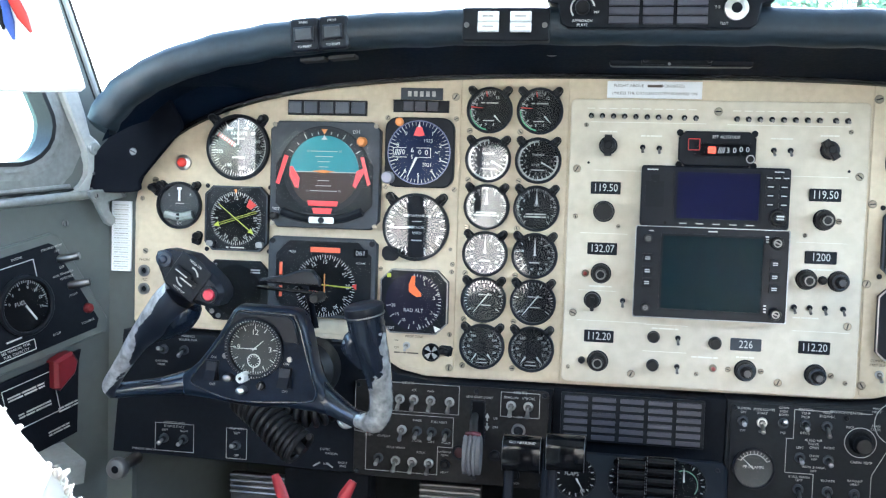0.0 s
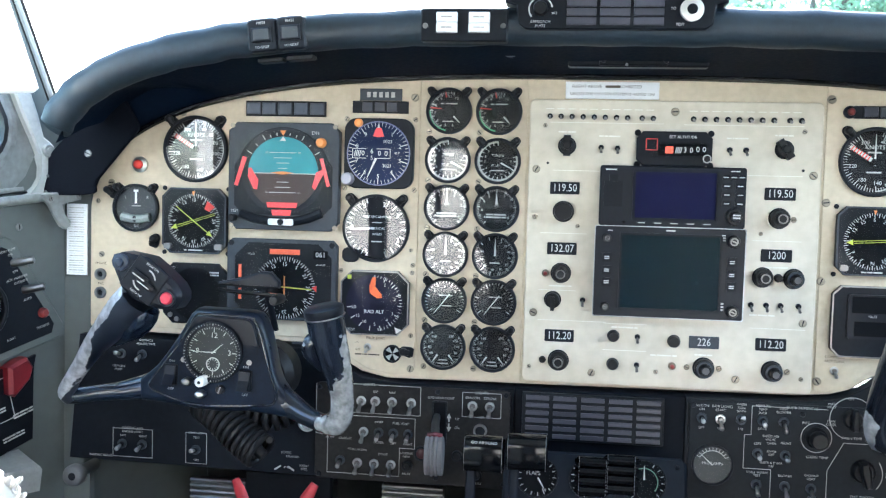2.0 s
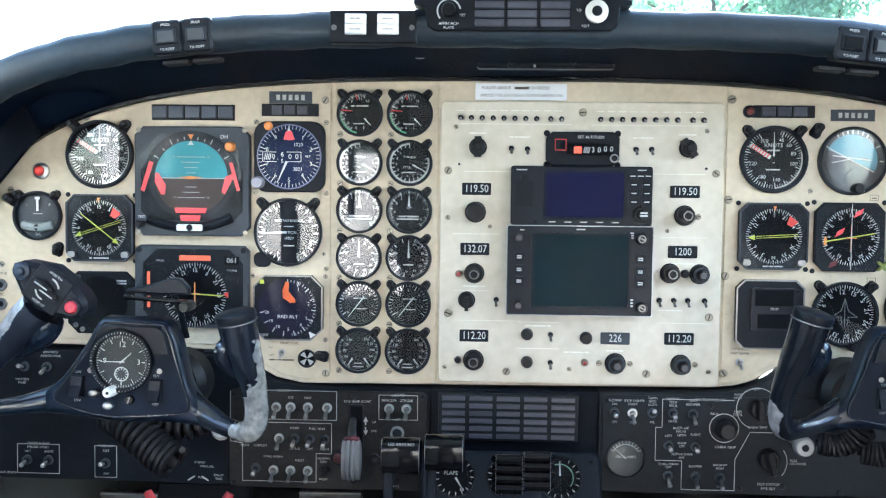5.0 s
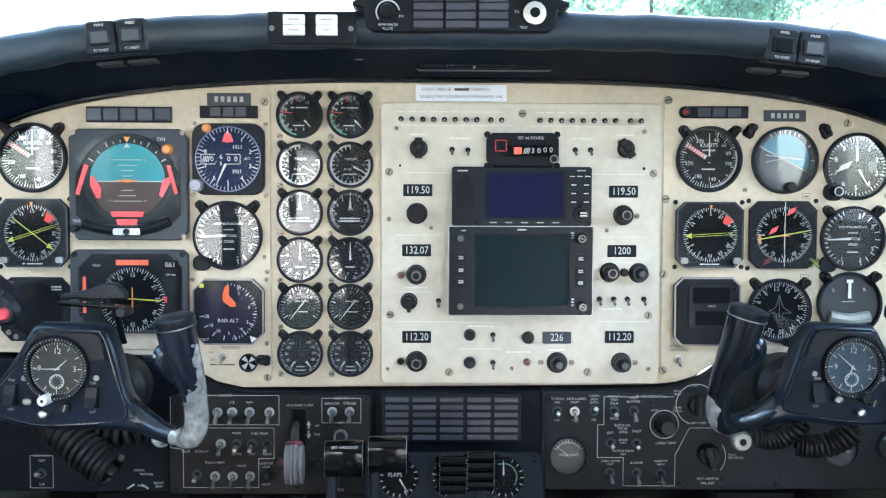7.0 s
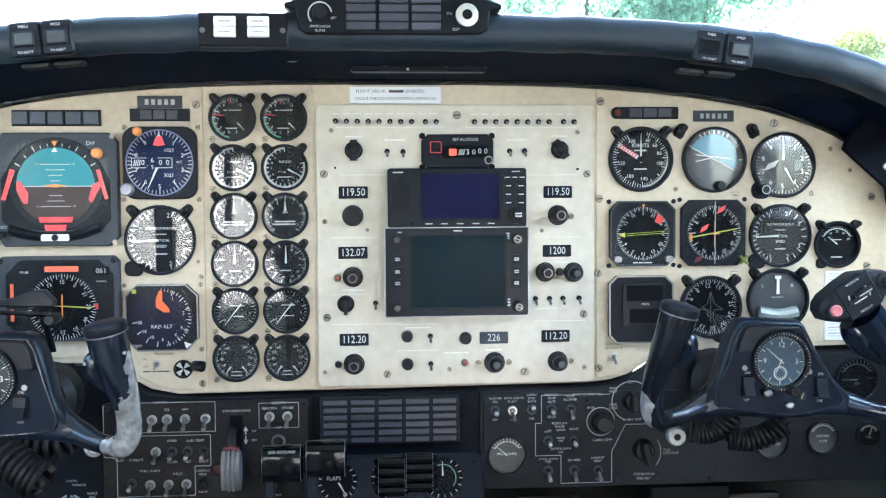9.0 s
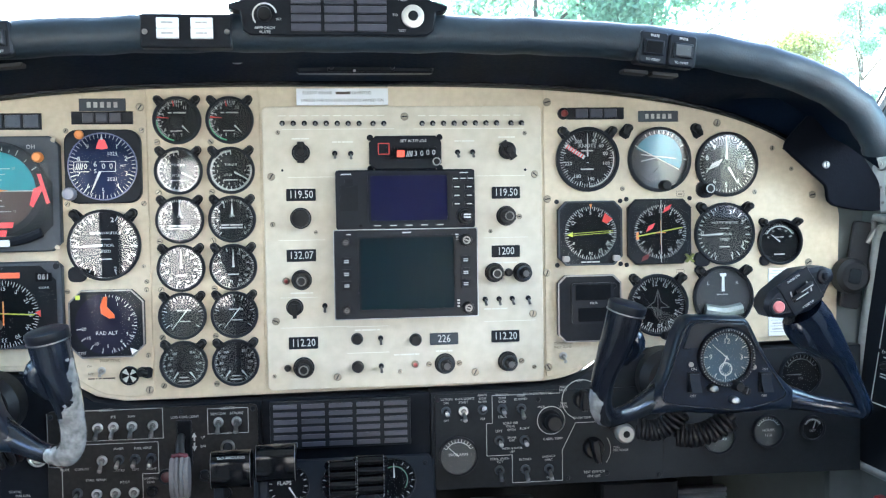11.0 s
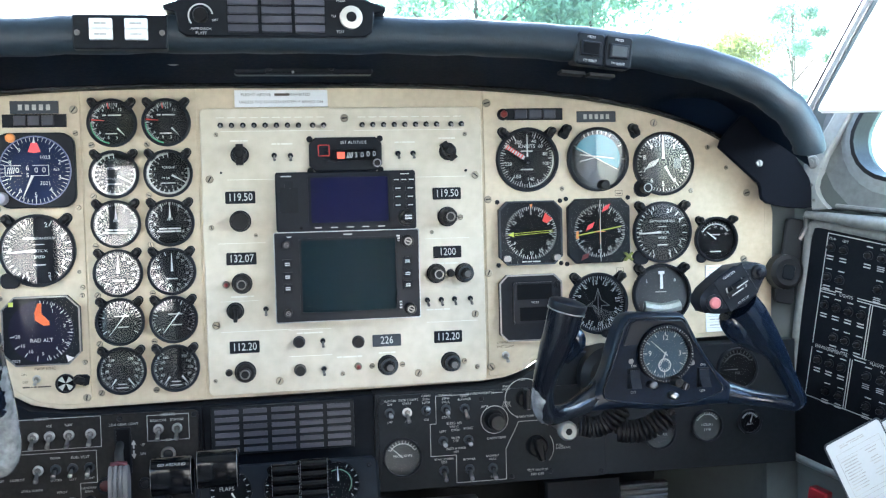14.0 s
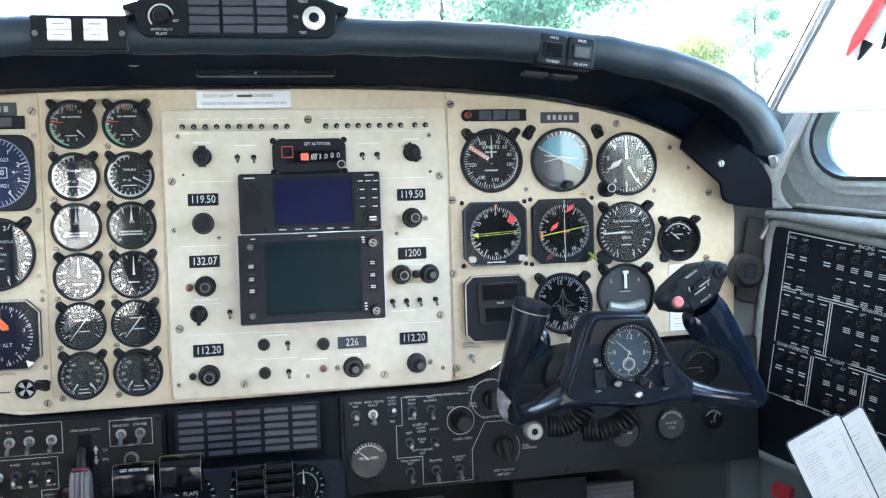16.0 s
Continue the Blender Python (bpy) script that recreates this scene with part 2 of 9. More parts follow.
PANE = glass_material("window_pane", 0.05, (0.88, 1.0, 0.97), veil=0.005)
BARK = material("bark", (0.10, 0.075, 0.05), 0.9, vary=0.3)
LEAF = material("leaf_green", (0.25, 0.40, 0.25), 0.55, vary=0.35, scale=3)


def translucent(m, amount):
    """Leaves let part of the light through."""
    nt = m.node_tree
    bsdf, out = nt.nodes["Principled BSDF"], nt.nodes["Material Output"]
    tr, mix = nt.nodes.new("ShaderNodeBsdfTranslucent"), nt.nodes.new("ShaderNodeMixShader")
    nt.links.new(bsdf.inputs["Base Color"].links[0].from_socket, tr.inputs["Color"])
    mix.inputs[0].default_value = amount
    nt.links.new(bsdf.outputs[0], mix.inputs[1])
    nt.links.new(tr.outputs[0], mix.inputs[2])
    nt.links.new(mix.outputs[0], out.inputs["Surface"])


translucent(LEAF, 0.6)
GRASS = material("apron_and_grass", (0.30, 0.31, 0.27), 0.9, vary=0.2, scale=0.5)


# ---- building helpers: local x right, y up, z towards the viewer ----
def bmesh_new():
    return bmesh.new()


def finish(bm, name, mat, smooth=True):
    bmesh.ops.recalc_face_normals(bm, faces=bm.faces)
    me = bpy.data.meshes.new(name)
    bm.to_mesh(me)
    bm.free()
    me.materials.append(mat)
    if smooth:
        for p in me.polygons:
            p.use_smooth = True
        me.set_sharp_from_angle(angle=radians(38))
    return me


def part(name, bm, mat, parent, label="", at=None):
    ob = new(name, bm if isinstance(bm, bpy.types.Mesh) else finish(bm, name, mat))
    ob.parent = parent
    if at is not None:
        ob.matrix_basis = at
    if label:
        ob["label"] = label
    if "writing" in name or "legend" in name or "ruled" in name or "marks" in name:
        ob["kind"] = "stuff"
    return ob


def thing(name, label, category, m, group="", kind=""):
    ob = new(name)
    ob.empty_display_size = 0.02
    ob.matrix_basis = m
    return tagged(ob, label, category, group, kind)


def solid(name, bm, mat, label, category, m=None, group="", kind=""):
    ob = new(name, finish(bm, name, mat))
    if m is not None:
        ob.matrix_basis = m
    return tagged(ob, label, category, group, kind)


def facing(x, z, y=0.0, roll=0.0):
    """The pose of a thing on an upright panel that faces the cabin."""
    return pose(x, y, z, 90, 0, 0) @ pose(0, 0, 0, 0, 0, roll)


def prism(bm, pts, z0, z1, bevel=0.0):
    """An outline (in x, y) given depth, with a chamfered front edge."""
    a = [bm.verts.new((x, y, z0)) for x, y in pts]
    if bevel:
        cx, cy = sum(p[0] for p in pts) / len(pts), sum(p[1] for p in pts) / len(pts)
        b = [bm.verts.new((x, y, z1 - bevel)) for x, y in pts]
        n = len(pts)
        c = []
        for i, (x, y) in enumerate(pts):
            (px, py), (qx, qy) = pts[i - 1], pts[(i + 1) % n]
            tx, ty = qx - px, qy - py
            l = math.hypot(tx, ty) or 1
            nx, ny = -ty / l, tx / l
            if nx * (cx - x) + ny * (cy - y) < 0:
                nx, ny = -nx, -ny
            c.append(bm.verts.new((x + nx * bevel, y + ny * bevel, z1)))
        rings = [a, b, c]
    else:
        rings = [a, [bm.verts.new((x, y, z1)) for x, y in pts]]
    n = len(pts)
    for r, s in zip(rings, rings[1:]):
        for i in range(n):
            bm.faces.new((r[i], r[(i + 1) % n], s[(i + 1) % n], s[i]))
    bm.faces.new(rings[-1])
    bm.faces.new(list(reversed(a)))


def box(bm, x0, x1, y0, y1, z0, z1, bevel=0.0):
    prism(bm, [(x0, y0), (x1, y0), (x1, y1), (x0, y1)], z0, z1, bevel)


def round_rect(w, h, r, cx=0.0, cy=0.0, seg=5):
    pts = []
    for sx, sy, a0 in ((1, 1, 0), (-1, 1, 90), (-1, -1, 180), (1, -1, 270)):
        for k in range(seg + 1):
            a = radians(a0 + 90 * k / seg)
            pts.append((cx + sx * (w / 2 - r) + r * math.cos(a), cy + sy * (h / 2 - r) + r * math.sin(a)))
    return pts


def chamfer_rect(w, h, c, cx=0.0, cy=0.0):
    w, h = w / 2, h / 2
    return [(cx + x, cy + y) for x, y in ((w, h - c), (w - c, h), (c - w, h), (-w, h - c), (-w, c - h), (c - w, -h), (w - c, -h), (w, c - h))]


def circle(r, n=32, cx=0.0, cy=0.0, a0=0.0):
    return [(cx + r * math.cos(a0 + 2 * math.pi * i / n), cy + r * math.sin(a0 + 2 * math.pi * i / n)) for i in range(n)]


def lathe(bm, prof, n=32, cx=0.0, cy=0.0, knurl=0.0):
    """Rings of (radius, z), the last one closed when its radius is not 0."""
    rings = []
    for r, z in prof:
        ring = []
        for i in range(n):
            rr = r * (1 - knurl * (i % 2))
            a = 2 * math.pi * i / n
            ring.append(bm.verts.new((cx + rr * math.cos(a), cy + rr * math.sin(a), z)))
        rings.append(ring)
    for p, q in zip(rings, rings[1:]):
        for i in range(n):
            bm.faces.new((p[i], p[(i + 1) % n], q[(i + 1) % n], q[i]))
    bm.faces.new(rings[-1])
    bm.faces.new(list(reversed(rings[0])))


def ring(bm, r0, r1, z0, z1, n=40, cx=0.0, cy=0.0, bevel=0.0):
    """A flat ring with depth: inner radius r0, outer r1."""
    b = bevel or (r1 - r0) * 0.2
    prof = [(r0, z0), (r0, z1 - b), (r0 + b, z1), (r1 - b, z1), (r1, z1 - b), (r1, z0)]
    rings = [[bm.verts.new((cx + r * math.cos(2 * math.pi * i / n), cy + r * math.sin(2 * math.pi * i / n), z)) for i in range(n)] for r, z in prof]
    for p, q in zip(rings, rings[1:] + rings[:1]):
        for i in range(n):
            bm.faces.new((p[i], p[(i + 1) % n], q[(i + 1) % n], q[i]))


def frame_plate(bm, outer, holes, z0, z1):
    """A plate with openings that go through it."""
    edges = []
    for loop in (outer, *holes):
        vs = [bm.verts.new((x, y, z1)) for x, y in loop]
        edges += [bm.edges.new((vs[i], vs[(i + 1) % len(vs)])) for i in range(len(vs))]
    res = bmesh.ops.triangle_fill(bm, edges=edges, use_beauty=True, normal=(0, 0, 1))
    faces = [f for f in res["geom"] if isinstance(f, bmesh.types.BMFace)]
    ext = bmesh.ops.extrude_face_region(bm, geom=faces)
    for v in ext["geom"]:
        if isinstance(v, bmesh.types.BMVert):
            v.co.z = z0


def bar(bm, x0, y0, x1, y1, w, z0, z1, w1=None):
    """A straight bar from one point to another, tapering from w to w1."""
    w1 = w if w1 is None else w1
    dx, dy = x1 - x0, y1 - y0
    l = math.hypot(dx, dy) or 1
    nx, ny = -dy / l / 2, dx / l / 2
    prism(bm, [(x0 + nx * w, y0 + ny * w), (x0 - nx * w, y0 - ny * w), (x1 - nx * w1, y1 - ny * w1), (x1 + nx * w1, y1 + ny * w1)], z0, z1)


def outline_box(bm, x0, x1, y0, y1, w, z0, z1):
    for a, b, c, d in ((x0, y0, x1, y0), (x1, y0, x1, y1), (x1, y1, x0, y1), (x0, y1, x0, y0)):
        bar(bm, a, b, c, d, w, z0, z1)


def polar(r, deg, cx=0.0, cy=0.0):
    """A point of a dial: degrees clockwise from the top."""
    return cx + r * math.sin(radians(deg)), cy + r * math.cos(radians(deg))


def ticks(bm, r, a0, a1, n, length, w, z, cx=0.0, cy=0.0):
    for i in range(n):
        a = a0 + (a1 - a0) * i / max(1, n - 1)
        bar(bm, *polar(r, a, cx, cy), *polar(r - length, a, cx, cy), w, z, z + 0.0002)


def arc(bm, r, a0, a1, w, z, n=24, cx=0.0, cy=0.0):
    for i in range(n):
        b0, b1 = a0 + (a1 - a0) * i / n, a0 + (a1 - a0) * (i + 1) / n
        (x0, y0), (x1, y1), (x2, y2), (x3, y3) = polar(r, b0, cx, cy), polar(r, b1, cx, cy), polar(r - w, b1, cx, cy), polar(r - w, b0, cx, cy)
        prism(bm, [(x0, y0), (x1, y1), (x2, y2), (x3, y3)], z, z + 0.0002)


def tube(bm, path, radius, n=12, flat=1.0):
    """A round bar along a path of points; radius: a number or one for each point."""
    path = [Vector(p) for p in path]
    rad = radius if isinstance(radius, (list, tuple)) else [radius] * len(path)
    up = Vector((0, 0, 1))
    rings = []
    side = None
    for i, p in enumerate(path):
        d = (path[min(i + 1, len(path) - 1)] - path[max(i - 1, 0)]).normalized()
        if side is None:
            side = d.cross(up if abs(d.z) < 0.9 else Vector((0, 1, 0))).normalized()
        side = (side - d * side.dot(d)).normalized()
        top = side.cross(d)
        rings.append([bm.verts.new(p + side * rad[i] * math.cos(2 * math.pi * k / n) + top * rad[i] * flat * math.sin(2 * math.pi * k / n)) for k in range(n)])
    for p, q in zip(rings, rings[1:]):
        for k in range(n):
            bm.faces.new((p[k], p[(k + 1) % n], q[(k + 1) % n], q[k]))
    bm.faces.new(rings[-1])
    bm.faces.new(list(reversed(rings[0])))


def spline(pts, n=8):
    """A smooth curve through the points."""
    pts = [Vector(p) for p in pts]
    ext = [pts[0] * 2 - pts[1], *pts, pts[-1] * 2 - pts[-2]]
    out = []
    for a, b, c, d in zip(ext, ext[1:], ext[2:], ext[3:]):
        for k in range(n):
            t = k / n
            out.append(0.5 * ((2 * b) + (c - a) * t + (2 * a - 5 * b + 4 * c - d) * t * t + (3 * b - a - 3 * c + d) * t ** 3))
    return out + [pts[-1]]


TEXT_MESHES = {}


def lettering(text, parent, x, y, size, z, mat, align="CENTER", turn=0.0, name="lettering", label="", wide=1.0):
    """Engraved or printed characters, centred at x, y."""
    key = (text, align, mat.name)
    if key not in TEXT_MESHES:
        cu = bpy.data.curves.new("text", "FONT")
        cu.body, cu.size, cu.align_x, cu.align_y, cu.extrude, cu.resolution_u = text, 1.0, align, "CENTER", 0.0, 2
        tmp = bpy.data.objects.new("text", cu)
        me = bpy.data.meshes.new_from_object(tmp)
        bpy.data.objects.remove(tmp)
        me.materials.clear()
        me.materials.append(mat)
        TEXT_MESHES[key] = me
    ob = new(name, TEXT_MESHES[key])
    ob.parent = parent
    ob.matrix_basis = pose(x, y, z, 0, 0, turn) @ Matrix.Diagonal((size * wide, size, size, 1))
    if label:
        ob["label"] = label
    return ob


def bars(bm, x, y, w, h, rows, z, gap=0.45, words=3):
    """Writing too small to read: short bars in rows."""
    rng = random.Random(int((x * 7919 + y * 104729 + w * 31) * 1e5))
    rh = h / rows
    for i in range(rows):
        cx = x - w / 2
        cuts = sorted(rng.uniform(0.15, 0.85) for _ in range(words - 1))
        edges = [0, *cuts, 1]
        for a, b in zip(edges, edges[1:]):
            if b - a > 0.06:
                box(bm, cx + w * a, cx + w * (b - 0.035), y + h / 2 - rh * (i + 1) + rh * gap / 2, y + h / 2 - rh * i - rh * gap / 2, z, z + 0.0002)

# ---- large structure ----
MID = -0.078                      # the cockpit's centre line


def arch(dx, half, low, rise, n):
    return low + rise * (1 - min(1.0, abs(dx) / half) ** n) ** (1 / n)


def lip_z(x):
    """Height of the middle of the glareshield's padded roll."""
    return arch(x - MID, 0.581 if x < MID else 0.576, 0.93, 0.1675, 3.15)


def panel_z(x):
    """Top edge of the instrument panel."""
    return arch(x - MID, 0.606, 0.862, 0.204, 3.0)


# floor, ceiling, walls of the fuselage
bm = bmesh_new()
box(bm, -1.0, 0.85, -3.4, 0.9, -0.06, 0.0)
solid("floor", bm, CARPET, "grey carpeted aircraft floor", "floor", kind="structure")
bm = bmesh_new()
frame_plate(bm, [(-0.95, -3.4), (0.80, -3.4), (0.80, -0.16), (-0.95, -0.16)], [], 1.50, 1.54)
solid("ceiling", bm, LINING, "pale fabric cockpit and cabin headliner", "ceiling", kind="structure")
bm = bmesh_new()
box(bm, -0.95, 0.80, 0.0, 1.5, -0.03, 0.03)
solid("wall_rear", bm, LINING, "pale cabin rear bulkhead", "wall", pose(0, -3.35, 0, 90, 0, 0), kind="structure")

ANG = radians(22)
RIGHT_WALL = Matrix(((math.sin(ANG), 0, -math.cos(ANG), 0.56), (-math.cos(ANG), 0, -math.sin(ANG), 0), (0, 1, 0, 0), (0, 0, 0, 1)))
LEFT_WALL = Matrix(((math.sin(ANG), 0, math.cos(ANG), -0.72), (math.cos(ANG), 0, -math.sin(ANG), 0), (0, 1, 0, 0), (0, 0, 0, 1)))


# post line and slope on each side: along the wall, height
POST = {1: [(-0.023, 0.975), (0.0255, 1.0454), (0.1005, 1.1541), (0.342, 1.505)], -1: [(-0.010, 0.975), (0.0175, 1.0363), (0.0525, 1.115), (0.228, 1.505)]}
LEAN = {1: 0.685, -1: 0.506}


def grown(pts, d):
    """An outline moved outwards by d."""
    n = len(pts)
    turn = sum(a[0] * b[1] - b[0] * a[1] for a, b in zip(pts, pts[1:] + pts[:1]))
    sg = 1 if turn > 0 else -1
    res = []
    for i, (x, y) in enumerate(pts):
        (px, py), (qx, qy) = pts[i - 1], pts[(i + 1) % n]
        l = math.hypot(qx - px, qy - py) or 1
        res.append((x + (qy - py) / l * sg * d, y - (qx - px) / l * sg * d))
    return res


def side_wall(name, m, sign):
    """The slanting cockpit sidewall with its side window, in the wall's own plane (u towards the seats)."""
    top = 0.088 + (1.33 - 1.016) * LEAN[sign]
    low = 0.004 if sign < 0 else 0.0
    hole = [(0.124, 0.9410 + low), (0.110, 0.9450 + low), (0.098, 0.9520 + low), (0.088, 0.9620 + low), (0.082, 0.9740 + low), (0.0800, 0.9880 + low), (0.0820, 1.0000 + low), (0.088, 1.012 + low), (top, 1.33), (top + 0.012, 1.348), (top + 0.030, 1.358), (top + 0.05, 1.360), (0.43, 1.360), (0.455, 1.353), (0.467, 1.340), (0.472, 1.32), (0.472, 0.972), (0.467, 0.950), (0.455, 0.934), (0.43, 0.928)]
    hole = [(sign * x, y) for x, y in hole]
    bm = bmesh_new()
    outer = [(-0.45, 0.0), (0.52, 0.0), (0.52, 1.5), *reversed([(a + 0.002, min(b, 1.5)) for a, b in POST[sign]]), (-0.45, 0.90)]
    frame_plate(bm, [(sign * x, y) for x, y in outer], [hole], -0.03, 0.0)
    wall = solid(name, bm, WALL_GREY, "grey painted metal cockpit sidewall", "wall", m, kind="structure")
    bm = bmesh_new()
    for grow, z0, z1 in ((0.0165, 0.0, 0.005), (0.0075, 0.0, 0.010)):
        frame_plate(bm, grown(hole, grow), [grown(hole, grow - 0.010)], z0, z1)
    part("window_frame", bm, RAIL_GREY, wall, "worn grey metal window frame")
    bm = bmesh_new()
    sill = 0.916 if sign < 0 else 0.906
    frame_plate(bm, [(x, max(y, sill)) for x, y in grown(hole, 0.046)], [grown(hole, 0.0160)], 0.0, 0.0022)
    part("surround_panel", bm, SURROUND_GREY, wall, "scuffed grey metal surround panel")
    bm = bmesh_new()
    frame_plate(bm, grown(hole, 0.0005), [grown(hole, -0.0045)], -0.016, 0.0115)
    part("window_seal", bm, RUBBER, wall, "black rubber window seal")
    bm = bmesh_new()
    prism(bm, hole, -0.022, -0.018)
    pane = part("pane", bm, PANE, wall)
    pane.visible_shadow = False
    return wall


wall_right = side_wall("wall_right", RIGHT_WALL, 1)
wall_left = side_wall("wall_left", LEFT_WALL, -1)


def cabin_wall(name, x):
    bm = bmesh_new()
    holes = [round_rect(0.46, 0.46, 0.08, -0.83, 1.12, 6)] + [round_rect(0.30, 0.40, 0.12, -1.35 - 0.5 * i, 1.15, 6) for i in range(4)]
    frame_plate(bm, [(-3.4, 0), (-0.46, 0), (-0.46, 1.5), (-3.4, 1.5)], holes, -0.02, 0.02)
    return solid(name, bm, LINING, "pale cabin side lining with rounded windows", "wall", Matrix(((0, 0, 1, x), (1, 0, 0, 0), (0, 1, 0, 0), (0, 0, 0, 1))), kind="structure")


cabin_wall("wall_cabin_left", -0.95)
cabin_wall("wall_cabin_right", 0.80)

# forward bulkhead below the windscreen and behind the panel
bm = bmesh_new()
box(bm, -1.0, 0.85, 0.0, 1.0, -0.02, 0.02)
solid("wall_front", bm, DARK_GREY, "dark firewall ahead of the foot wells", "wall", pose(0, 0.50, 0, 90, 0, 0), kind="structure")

# windscreen: side posts, centre post, upper rail, panes
def post(name, path, r, mat, label):
    bm = bmesh_new()
    tube(bm, path, r, 10, 0.6)
    return solid(name, bm, mat, label, "window post", kind="structure")


for side, wall_m, sg in (("right", RIGHT_WALL, 1), ("left", LEFT_WALL, -1)):
    line = POST[sg]
    post(f"windscreen_post_{side}", [wall_m @ Vector((sg * a, b, -0.008)) for a, b in line], 0.0112, POST_GREY, "pale grey post between windscreen and side window")
    post(f"windscreen_seam_{side}", [wall_m @ Vector((sg * (a + (0.0100 if sg > 0 else 0.007)), b - 0.003, 0.006)) for a, b in line], 0.0012, RUBBER, "thin dark seam along the windscreen post")
    post(f"windscreen_gasket_{side}", [wall_m @ Vector((sg * (a - (0.0085 if sg > 0 else 0.010)), b + 0.002, -0.002)) for a, b in line], 0.0019, RUBBER, "thin black windscreen gasket")
post("windscreen_post_centre", [(MID, 0.52, 0.98), (MID, 0.15, 1.30), (MID, -0.20, 1.54)], 0.014, POST_GREY, "grey centre post of the windscreen")
bm = bmesh_new()
box(bm, -0.95, 0.80, -0.03, 0.03, 1.505, 1.555)
solid("windscreen_top_rail", bm, POST_GREY, "grey upper rail of the windscreen", "window post", pose(0, -0.19, 0), kind="structure")
for nm, xs in (("window_1", ((-0.86, 0.30, 0.93), (MID, 0.52, 0.98), (MID, -0.20, 1.52), (-0.74, -0.25, 1.52))), ("window_2", ((MID, 0.52, 0.98), (0.70, 0.30, 0.93), (0.60, -0.25, 1.52), (MID, -0.20, 1.52)))):
    bm = bmesh_new()
    vs = [bm.verts.new(p) for p in xs]
    f = bm.faces.new(vs)
    bmesh.ops.solidify(bm, geom=[f], thickness=0.006)
    w = solid(nm, bm, PANE, "clear curved windscreen pane", "window", kind="structure")
    w.visible_shadow = False

# glareshield: leather deck, padded roll and dark underside between roll and panel
LIP_Y, ROLL = -0.135, 0.0185
XS = [MID + 0.5730 * math.sin(radians(-90 + 180 * i / 64)) for i in range(65)]


def ribbon(bm, rows):
    grid = [[bm.verts.new(p) for p in row] for row in rows]
    for p, q in zip(grid, grid[1:]):
        for i in range(len(p) - 1):
            bm.faces.new((p[i], p[i + 1], q[i + 1], q[i]))


def cove(x):
    """The underside is hollowed towards its two ends."""
    return 0.022 * min(1.0, max(0.0, (abs(x - MID) - 0.43) / 0.09))


glare = thing("glareshield", "black padded leather glareshield arching over the panel", "glareshield", Matrix.Identity(4))
bm = bmesh_new()
path = [*((x, LIP_Y + 0.0015 * math.sin(i * 1.7), lip_z(x) + 0.0007 * math.sin(i * 2.3)) for i, x in enumerate(XS) if lip_z(x) > 0.955)]
last = len(path) - 1
tube(bm, path, [ROLL * (0.90 + 0.10 * min(1, e / 5) + (0.025 * math.sin(e * 2.1) if e < 7 else 0.006 * math.sin(e * 1.3))) for e in (min(i, last - i) for i in range(last + 1))], 18)
part("padded_roll", bm, LEATHER, glare)
bm = bmesh_new()
ribbon(bm, [[(MID + (x - MID) * k, y, lip_z(x) + dz) for x in XS] for k, y, dz in ((1.0, LIP_Y + 0.004, ROLL * 0.95), (1.03, -0.05, 0.016), (1.10, 0.10, 0.004), (1.16, 0.30, -0.03), (1.2, 0.52, -0.07))])
part("deck", bm, LEATHER, glare, "black leather upper deck")
bm = bmesh_new()
ribbon(bm, [[(MID + (x - MID) * k, y, z0(x)) for x in XS if lip_z(x) > 0.955] for k, y, z0 in ((1.0, LIP_Y, lambda x: lip_z(x) - ROLL * 0.95), (1.0, -0.07, lambda x: 0.5 * (lip_z(x) - ROLL) + 0.5 * panel_z(x) + 0.001 + cove(x)), (1.0, -0.012, lambda x: 0.1 * (lip_z(x) - ROLL) + 0.9 * panel_z(x) + 0.001 + 1.6 * cove(x)), (1.0, 0.006, lambda x: panel_z(x) + 0.0015))])
part("underside", bm, FELT, glare, "matt black underside")

# ---- main instrument panel ----
panel = thing("instrument_panel", "cream painted metal instrument panel with worn edges", "instrument panel", facing(0, 0))


# one back plate, cut to the whole shape with its dropped middle
top = [(MID + 0.604 * math.cos(math.pi * i / 60), panel_z(MID + 0.604 * math.cos(math.pi * i / 60))) for i in range(61)]
low = [(-0.682, 0.762), (-0.678, 0.757), (-0.40, 0.752), (-0.382, 0.748), (-0.362, 0.732), (-0.345, 0.722), (-0.315, 0.7155), (0.150, 0.7195), (0.180, 0.7225), (0.200, 0.7285), (0.222, 0.743), (0.238, 0.7505), (0.262, 0.7545), (0.508, 0.7585), (0.522, 0.764)]
bm = bmesh_new()
prism(bm, top + low, -0.012, -0.0015, 0.001)
part("back_plate", bm, CREAM, panel)
# three face plates
bm = bmesh_new()
edge = [(x, panel_z(x) - 0.004) for x in (-0.2825 - 0.392 * math.sin(math.pi / 2 * i / 24) for i in range(25))]
prism(bm, edge + [(-0.6785, 0.80), (-0.6785, 0.764), (-0.40, 0.758), (-0.378, 0.753), (-0.352, 0.733), (-0.336, 0.7245), (-0.31, 0.7205), (-0.2875, 0.7205), (-0.2825, 0.7255)], -0.0025, 0.0, 0.0006)
part("pilot_face", bm, CREAM, panel)
bm = bmesh_new()
edge = [(x, panel_z(x) - 0.004) for x in (0.1625 + 0.352 * math.sin(math.pi / 2 * i / 24) for i in range(25))]
prism(bm, [(0.1625, 0.7265), (0.1675, 0.7245), (0.19, 0.7285), (0.216, 0.745), (0.236, 0.755), (0.262, 0.7595), (0.5145, 0.764)] + edge[::-1], -0.0025, 0.0, 0.0006)
